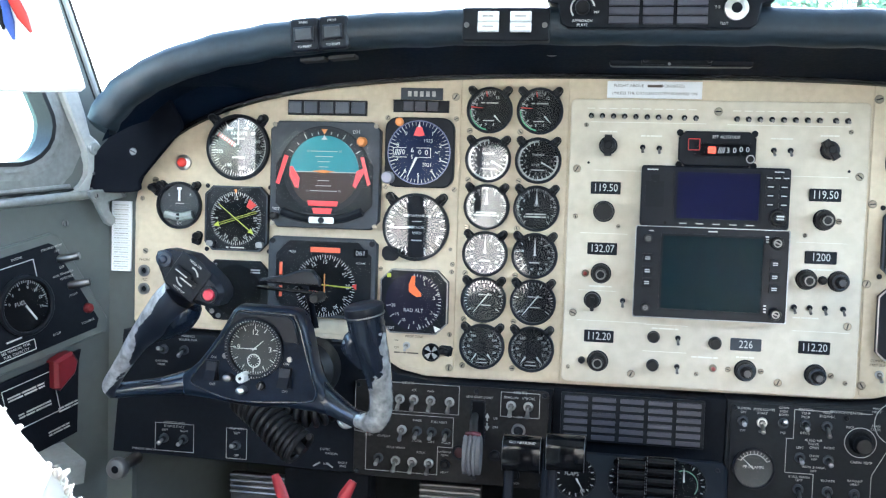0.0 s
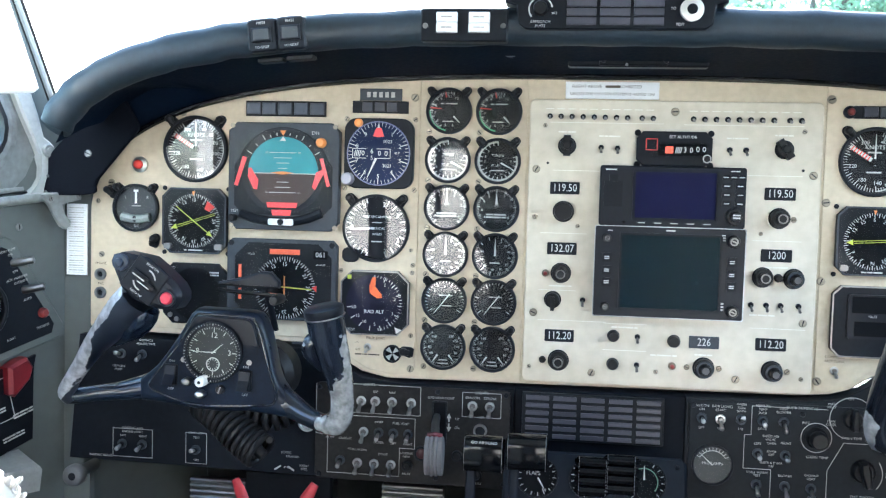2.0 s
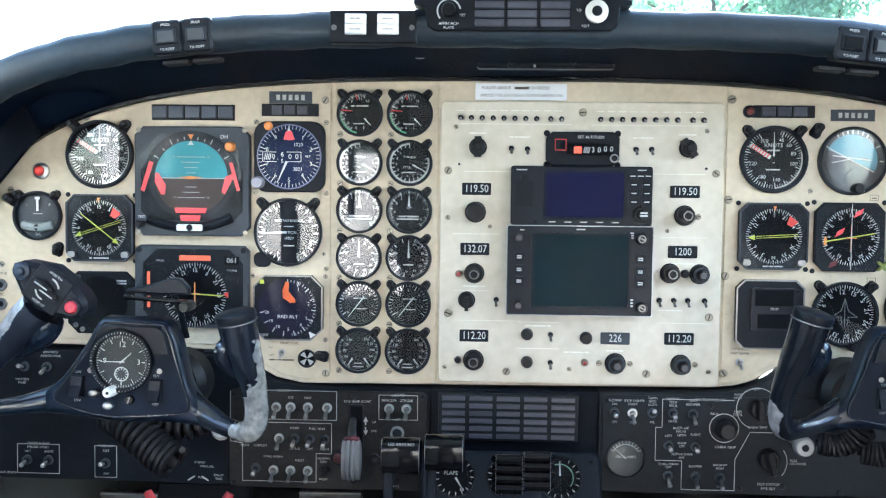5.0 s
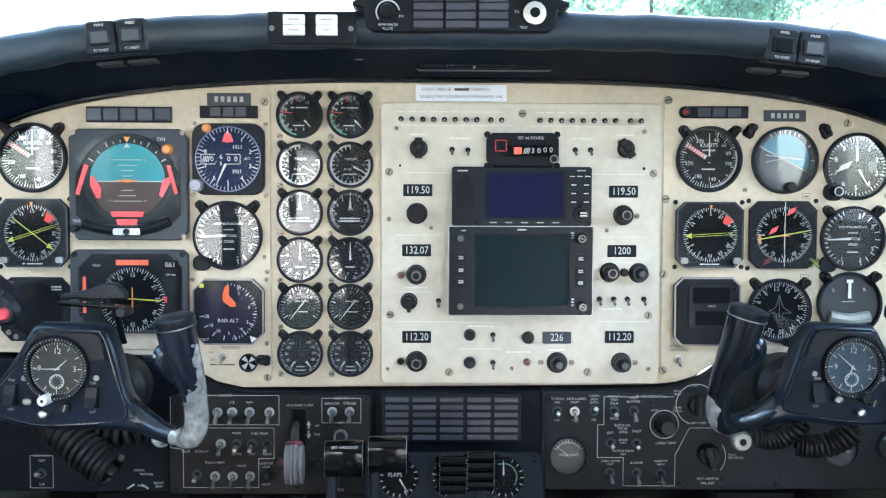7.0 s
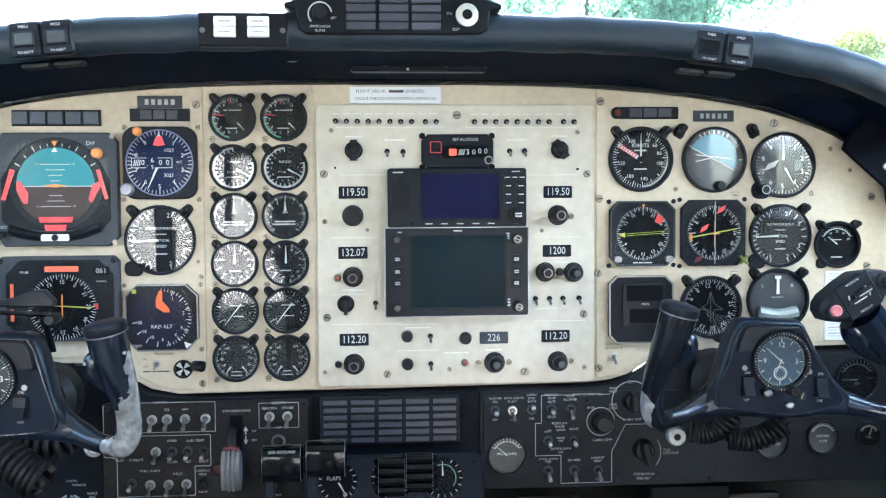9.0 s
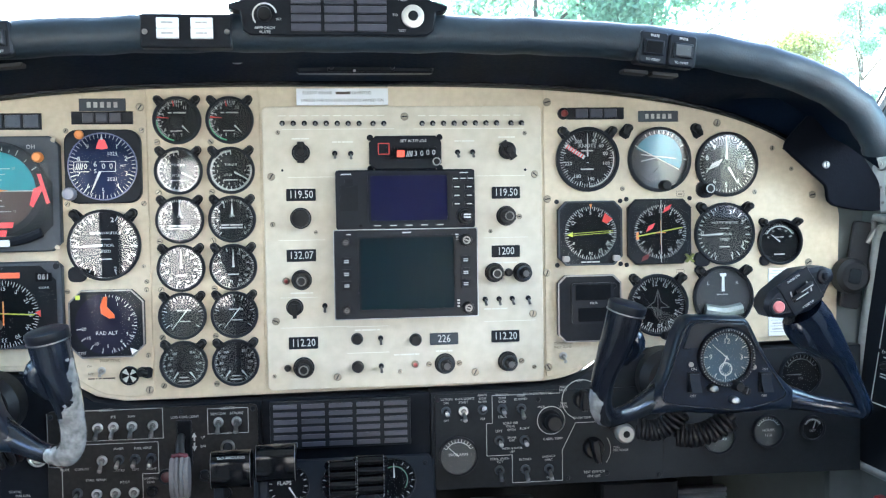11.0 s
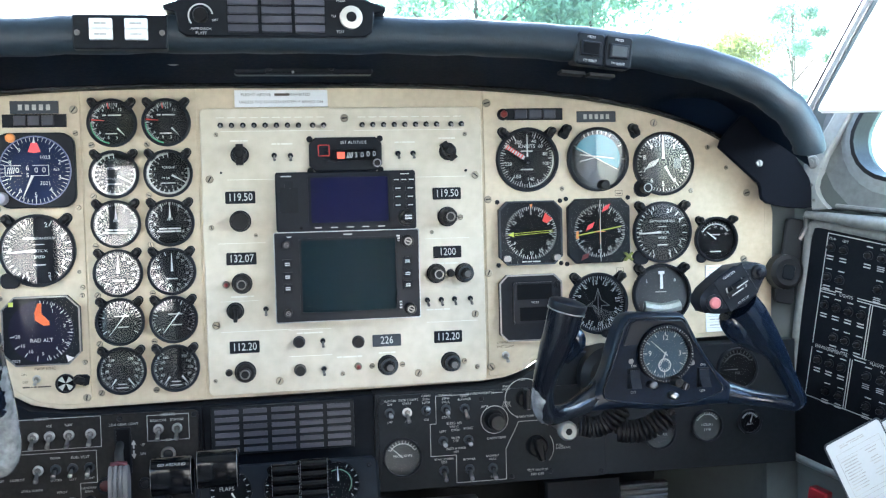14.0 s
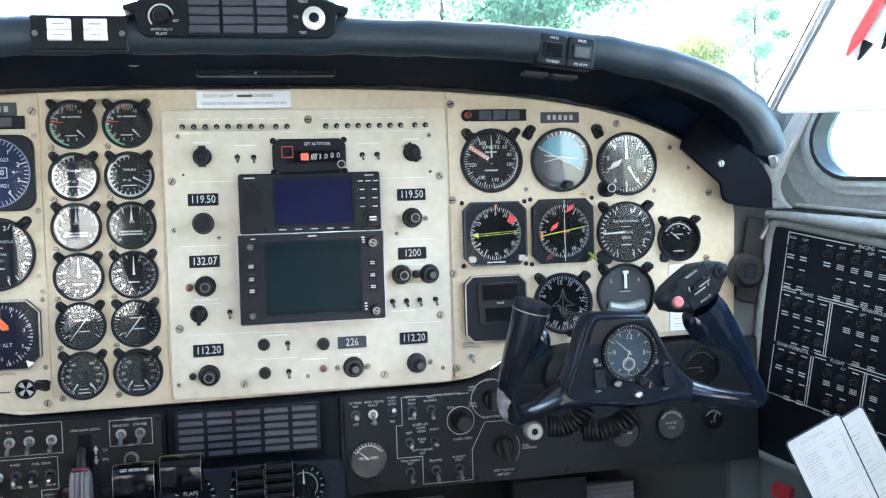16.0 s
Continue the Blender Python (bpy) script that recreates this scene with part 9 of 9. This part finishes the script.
bm = bmesh_new()
tube(bm, [(0.012, 0.040, 0.004), (0.018, 0.056, 0.008), (0.014, 0.070, 0.006)], [0.004, 0.005, 0.003], 8)
part("hook", bm, STEEL, t)


# laminated papers in a pocket low on the copilot's side
def sheet(m, w, h, label, rows):
    t = thing("checklist", label, "paper", m, "laminated checklists")
    bm = bmesh_new()
    prism(bm, round_rect(w, h, 0.004), -0.0008, 0.0008)
    part("page", bm, PAPER, t)
    bm = bmesh_new()
    frame_plate(bm, round_rect(w + 0.0032, h + 0.0032, 0.004), [round_rect(w, h, 0.003)], -0.0006, 0.0006)
    part("laminate_edge", bm, GREY_BEZEL, t, "grey laminate edge")
    bm = bmesh_new()
    bars(bm, -w * 0.06, h * 0.445, w * 0.46, h * 0.030, 2, 0.0008, words=5)
    for top in (h * 0.40, h * 0.03):
        outline_box(bm, -w * 0.40, w * 0.40, top - h * 0.34, top, 0.0004, 0.0008, 0.0010)
        box(bm, -w * 0.40, w * 0.40, top - h * 0.042, top - h * 0.040, 0.0008, 0.0010)
        for i in range(rows // 2):
            y = top - h * 0.065 - h * 0.26 * i / (rows // 2)
            bars(bm, -w * 0.22, y, w * (0.26 if i % 3 else 0.32), h * 0.013, 1, 0.0008, words=3)
            if i % 4 != 2:
                bars(bm, w * 0.18, y, w * (0.14 if i % 2 else 0.22), h * 0.012, 1, 0.0008, words=2)
    part("writing", bm, MARK_DIM, t)


def plane_pose(o, right, up):
    r = (Vector(right) - Vector(o)).normalized()
    u = Vector(up) - Vector(o)
    u = (u - r * u.dot(r)).normalized()
    n = r.cross(u)
    m = Matrix.Identity(4)
    m.col[0][:3], m.col[1][:3], m.col[2][:3], m.col[3][:3] = r, u, n, Vector(o)
    return m


PA = plane_pose((0.4364, -0.250, 0.6841), (0.4960, -0.250, 0.7093), (0.4150, -0.243, 0.7400))
sheet(PA @ pose(0.0323, -0.0675, 0), 0.0620, 0.130, "laminated white checklist page with printed table", 22)
PB = plane_pose((0.5249, -0.246, 0.7143), (0.5840, -0.246, 0.7430), (0.4980, -0.239, 0.7680))
sheet(PB @ pose(-0.0323, -0.0675, -0.001), 0.0620, 0.130, "laminated white checklist page behind another", 16)
bm = bmesh_new()
prism(bm, round_rect(0.16, 0.10, 0.006), -0.012, 0.0, 0.002)
solid("paper_pocket", bm, WALL_GREY, "grey pocket on the sidewall that holds checklists", "pocket", plane_pose((0.525, -0.240, 0.560), (0.588, -0.240, 0.590), (0.495, -0.227, 0.625)))
t = thing("red_tab", "small dark red switch tab low on the sidewall", "tab", RIGHT_WALL @ pose(0.030, 0.560, 0.004, 0, 0, -10))
bm = bmesh_new()
prism(bm, round_rect(0.026, 0.018, 0.003), -0.004, 0.008, 0.002)
part("tab", bm, material("tab_red", (0.35, 0.02, 0.03), 0.4), t)


# pen boards beside the side windows
BOARD = material("white_plastic", (0.82, 0.83, 0.83), 0.35, vary=0.06)
translucent(BOARD, 0.16)


def pen_board(x, z, y, sign, outline, pens):
    t = thing("pen_board", "white plastic pocket board holding pens by the window", "board", pose(x, y, z, 90, 0, sign * 25), "pen boards")
    bm = bmesh_new()
    prism(bm, outline, -0.006, 0.0, 0.002)
    part("board", bm, BOARD, t)
    for px, pz, dx, mat, lab in pens:
        bm = bmesh_new()
        tube(bm, [(px + dx, pz + 0.14, 0.006), (px + dx * 0.11, pz + 0.015, 0.006), (px, pz, 0.006)], [0.0050, 0.0050, 0.0012], 10)
        k = part("pen", bm, mat, t, lab)
        if "black-tipped" in lab:
            bm = bmesh_new()
            tube(bm, [(px + dx * 0.11, pz + 0.015, 0.006), (px, pz - 0.001, 0.006)], [0.0053, 0.0013], 10)
            part("pen_tip", bm, BLACK, k)


pen_board(-0.6045, 1.0160, -0.250, 1, [(-0.004, 0.0), (0.0, 0.004), (-0.001, 0.009), (-0.0186, 0.0632), (-0.095, 0.30), (-0.180, 0.30), (-0.180, -0.008), (-0.045, -0.003)], ((-0.0467, 0.0512, -0.075, RED, "red pen"), (-0.0613, 0.0434, -0.040, CARD_BLUE, "blue pen"), (-0.0700, 0.0520, -0.030, BLACK, "dark pen")))
pen_board(0.4470, 1.0060, -0.250, -1, [(-0.0060, 0.0), (-0.0095, 0.003), (-0.0085, 0.007), (0.0430, 0.0995), (0.1520, 0.30), (0.330, 0.30), (0.330, -0.010)], ((0.0529, 0.0509, 0.082, RED_GLOW, "orange-red pen"), (0.0625, 0.0470, 0.083, BOARD, "white black-tipped pen"), (0.0840, 0.0560, 0.080, BOARD, "white black-tipped pen")))

# ---- rudder pedals and gust lock handles ----
def pedal(x, z):
    t = thing("rudder_pedal", "ribbed metal rudder pedal in the dark footwell", "pedal", facing(x, z, 0.12), "rudder pedals")
    bm = bmesh_new()
    box(bm, -0.040, 0.040, -0.060, 0.006, -0.012, 0.0, 0.002)
    part("plate", bm, STEEL, t)
    for k in range(4):
        bm = bmesh_new()
        tube(bm, [(-0.040, 0.004 - 0.0075 * k, 0.001), (0.040, 0.004 - 0.0075 * k, 0.001)], 0.0028, 8)
        part("rib", bm, STEEL, t)
    bm = bmesh_new()
    tube(bm, [(0, -0.05, -0.006), (0, -0.16, -0.02), (0, -0.53, -0.01)], 0.010, 8)
    part("arm", bm, DARK_GREY, t)


for x, z in ((-0.560, 0.538), (-0.300, 0.546), (0.392, 0.541), (0.130, 0.541)):
    pedal(x, z)
for x0, x1 in ((-0.4919, -0.470), (-0.3949, -0.416)):
    t = thing("lock_handle", "red metal handle under the sub-panel", "handle", facing(0, 0, -0.012), "red lock handles")
    bm = bmesh_new()
    tube(bm, [(x0, 0.588, 0.0), (x0 + (x1 - x0) * 0.4, 0.572, 0.004), (x1, 0.540, 0.006), (x1, 0.10, -0.02), (x1, 0.0, -0.02)], [0.005, 0.0075, 0.008, 0.006, 0.006], 10, 0.6)
    part("handle", bm, material("handle_red", (0.45, 0.03, 0.04), 0.4), t)
bm = bmesh_new()
box(bm, -0.505, -0.392, 0.0, 0.576, -0.03, 0.0, 0.003)
solid("column_housing", bm, BLACK, "black control column housing under the panel", "housing", facing(0, 0, 0.06))
bm = bmesh_new()
box(bm, 0.245, 0.345, 0.0, 0.576, -0.03, 0.0, 0.003)
solid("column_housing", bm, BLACK, "black control column housing under the panel", "housing", facing(0, 0, 0.06))


# ---- seats ----
def seat(x, y, label, pile):
    t = thing("pilot_seat", label, "seat", pose(x, y, 0), "pilot seats")
    def skin(dx, k):
        d = max(-0.0445, abs(dx) - 0.1756)
        return 0.8640 - 1.015 * d - 11.4 * d * d

    # tall back behind the shoulder bolster
    bm = bmesh_new()
    n = 64
    grid = []
    for j in range(n + 1):
        row = []
        for i in range(n + 1):
            u, v = 2 * i / n - 1, 2 * j / n - 1
            k = (1 - 0.06 * v ** 4), (1 - 0.05 * u ** 4)
            x, z = 0.190 * u * k[0], 0.80 + 0.245 * v * k[1]
            fall = -0.05 * max(abs(u), abs(v)) ** 8
            fur = 0.0020 * noise.noise(Vector((x * 36, z * 30, 1.3))) + 0.0009 * noise.noise(Vector((x * 85, z * 75, 4.4)))
            row.append(bm.verts.new((x, -0.150 + fall + fur, z)))
        grid.append(row)
    ribbon_edge = [r[0] for r in grid] + grid[-1][1:] + [r[-1] for r in reversed(grid[:-1])] + list(reversed(grid[0][1:-1]))
    for p, q in zip(grid, grid[1:]):
        for i in range(n):
            bm.faces.new((p[i], p[i + 1], q[i + 1], q[i]))
    rear = [bm.verts.new((v.co.x * 0.96, -0.27, v.co.z)) for v in ribbon_edge]
    for i in range(len(rear)):
        k = (i + 1) % len(rear)
        bm.faces.new((ribbon_edge[i], ribbon_edge[k], rear[k], rear[i]))
    bm.faces.new(rear)
    part("upper_back", bm, FLEECE, t, "tall cream sheepskin back")
    bm = bmesh_new()
    nx, nz = (110, 110) if pile > 5000 else (44, 40)
    grid = []
    for j in range(nz + 1):
        row = []
        for i in range(nx + 1):
            a = -math.pi / 2 + math.pi * i / nx
            dx = 0.232 * math.sin(a)
            z = 0.36 + (skin(dx, 1.0) - 0.36) * j / nz
            bulge = 0.045 * math.cos(a) ** 0.6 * (1 - (j / nz) ** 6) if math.cos(a) > 0 else 0
            n = 0.0026 * noise.noise(Vector((dx * 40, z * 34, 3.1))) + 0.0012 * noise.noise(Vector((dx * 95, z * 80, 7.7)))
            side = 0.03 * (abs(dx) / 0.232) ** 4
            row.append(bm.verts.new((dx, bulge * 0.4 + side + n, z)))
        grid.append(row)
    for p, q in zip(grid, grid[1:]):
        for i in range(nx):
            bm.faces.new((p[i], p[i + 1], q[i + 1], q[i]))
    edge = [r[0] for r in grid] + grid[-1][1:] + [r[-1] for r in reversed(grid[:-1])] + list(reversed(grid[0][1:-1]))
    back = [bm.verts.new((v.co.x * 0.97, -0.10, v.co.z)) for v in edge]
    for i in range(len(edge)):
        k = (i + 1) % len(edge)
        bm.faces.new((edge[i], edge[k], back[k], back[i]))
    bm.faces.new(back)
    part("backrest", bm, FLEECE, t, "cream sheepskin backrest cover")
    # wool curls over the cover: small soft lumps
    rng = random.Random(5)
    verts, faces = [], []
    for k in range(pile):
        a = math.pi / 2 * (rng.uniform(0.72, 1.0) if k % 3 == 0 else rng.uniform(-1, 1))
        dx = 0.222 * math.sin(a)
        f = rng.random() ** 0.7
        z = 0.36 + (skin(dx, 1.0) - 0.36) * f
        base = Vector((dx, 0.016 * max(0, math.cos(a)) ** 0.6 * (1 - f ** 6) + 0.03 * (abs(dx) / 0.232) ** 4 + rng.uniform(-0.001, 0.002), z + rng.uniform(-0.003, 0.0)))
        r = rng.uniform(0.0009, 0.0021)
        st = Vector((rng.uniform(0.7, 1.3), rng.uniform(0.7, 1.3), rng.uniform(0.7, 1.6))) * r
        lean = Vector((rng.uniform(-1, 1) + (1.2 if a > 1.0 else 0.0), rng.uniform(-0.6, 1.0), rng.uniform(-0.8, 1.0))) * (rng.uniform(0.0008, 0.0026) if k % 3 == 0 else 0.0008)
        n0 = len(verts)
        for lat in (-1.0, -0.5, 0.5, 1.0):
            w = math.sqrt(max(0.0, 1 - lat * lat)) if abs(lat) < 1 else 0.25
            for q in range(5):
                an = 2 * math.pi * q / 5 + lat
                verts.append(base + lean * (lat + 1) * 0.5 + Vector((st.x * w * math.cos(an), st.y * w * math.sin(an), st.z * lat)))
        for la in range(3):
            for q in range(5):
                faces.append((n0 + la * 5 + q, n0 + la * 5 + (q + 1) % 5, n0 + la * 5 + 5 + (q + 1) % 5, n0 + la * 5 + 5 + q))
    me = bpy.data.meshes.new("wool_pile")
    me.from_pydata(verts, [], faces)
    me.materials.append(FLEECE)
    for pl in me.polygons:
        pl.use_smooth = True
    bm = me
    part("wool_pile", bm, FLEECE, t)["kind"] = "stuff"
    for sx, w, y0, z0, z1 in ((0.010, 0.031, 0.030, 0.50, 0.90), (-0.028, 0.034, -0.138, 0.86, 1.035), (0.106, 0.013, -0.138, 0.88, 1.035)):
        bm = bmesh_new()
        tube(bm, [(sx, y0 + 0.001 * (k % 3), z0 + (z1 - z0) * k / 10) for k in range(11)], w / 2, 8, 0.25)
        part("harness_strap", bm, BLACK, t, "dark webbing harness strap")
    bm = bmesh_new()
    prism(bm, round_rect(0.42, 0.42, 0.06, 0, 0.12), 0.30, 0.42, 0.03)
    part("cushion", bm, FLEECE, t, "cream sheepskin seat cushion")
    bm = bmesh_new()
    prism(bm, round_rect(0.38, 0.36, 0.03, 0, 0.10), 0.0, 0.30, 0.01)
    part("base", bm, DARK_GREY, t)


seat(-0.499, -0.815, "pilot seat in sunlit cream sheepskin", 22000)
seat(0.330, -1.330, "copilot seat in cream sheepskin", 3000)
# partition behind the seats
bm = bmesh_new()
frame_plate(bm, [(-0.95, 0), (0.80, 0), (0.80, 1.5), (-0.95, 1.5)], [[(-0.33, 0.02), (0.18, 0.02), (0.18, 1.36), (-0.33, 1.36)]], -0.015, 0.015)
solid("wall_partition", bm, material("partition_grey", (0.22, 0.21, 0.20), 0.8), "grey cockpit partition with an open doorway", "wall", pose(0, -1.65, 0, 90, 0, 0), kind="structure")

# ---- outside ----
bm = bmesh_new()
vs = [bm.verts.new(p) for p in ((-900, -900, -1.3), (900, -900, -1.3), (900, 900, -1.3), (-900, 900, -1.3))]
bm.faces.new(vs)
solid("ground", bm, GRASS, "pale concrete apron and grass", "ground", kind="structure")


def tree(bearing, dist, height, width, seed, leaves, mat):
    rng = random.Random(seed)
    x, y = dist * math.sin(radians(bearing)), dist * math.cos(radians(bearing))
    t = thing("tree", "leafy green tree beyond the windscreen", "tree", pose(x, y, -1.3), "trees")
    bm = bmesh_new()
    tube(bm, [(0, 0, 0), (0.1, 0.05, height * 0.3), (-0.05, 0.1, height * 0.6), (0.0, 0.0, height * 0.9)], [width * 0.024, width * 0.020, width * 0.011, 0.03], 10)
    for k in range(9):
        a, h0 = rng.uniform(0, 6.3), height * rng.uniform(0.25, 0.7)
        e = Vector((math.cos(a), math.sin(a), 0)) * width * rng.uniform(0.25, 0.42)
        tube(bm, [(0, 0, h0), (e.x * 0.5, e.y * 0.5, h0 + height * 0.08), (e.x, e.y, h0 + height * 0.15)], [0.06, 0.035, 0.015], 6)
    part("trunk", bm, BARK, t)
    clumps = []
    for k in range(46):
        a, h = rng.uniform(0, 6.3), rng.uniform(0.12, 0.97)
        w = width * 0.5 * math.sin(math.pi * min(1, 0.18 + 0.82 * h)) ** 0.6 * rng.uniform(0.35, 1.0)
        clumps.append((Vector((math.cos(a) * w, math.sin(a) * w, height * h)), width * rng.uniform(0.07, 0.15)))
    verts, faces = [], []
    for k in range(leaves):
        c, r = clumps[rng.randrange(len(clumps))]
        p = c + Vector((rng.gauss(0, 1), rng.gauss(0, 1), rng.gauss(0, 0.7))) * r * 0.7
        n = Vector((rng.uniform(-1, 1), rng.uniform(-1, 1), rng.uniform(-0.3, 1))).normalized()
        s = n.cross(Vector((rng.uniform(-1, 1), rng.uniform(-1, 1), 0.3))).normalized() * rng.uniform(0.035, 0.085)
        u = n.cross(s) * 0.6
        i = len(verts)
        verts += [p - s, p - u, p + s, p + u]
        faces.append((i, i + 1, i + 2, i + 3))
    me = bpy.data.meshes.new("crown")
    me.from_pydata(verts, [], faces)
    me.materials.append(mat)
    part("crown", me, mat, t)


LEAF_PALE = material("leaf_yellow_green", (0.26, 0.27, 0.08), 0.6, vary=0.4, scale=3)
translucent(LEAF_PALE, 0.5)
for args in ((6.0, 24, 9.4, 5.0, 1, 16000, LEAF), (13, 22, 9.0, 6.8, 2, 40000, LEAF), (19.9, 23, 8.6, 6.6, 3, 42000, LEAF), (27.2, 34, 8.2, 4.4, 4, 16000, LEAF_PALE), (30.8, 42, 12.0, 4.0, 5, 34000, LEAF), (-19, 40, 9.2, 5.0, 6, 2600, LEAF)):
    tree(*args)
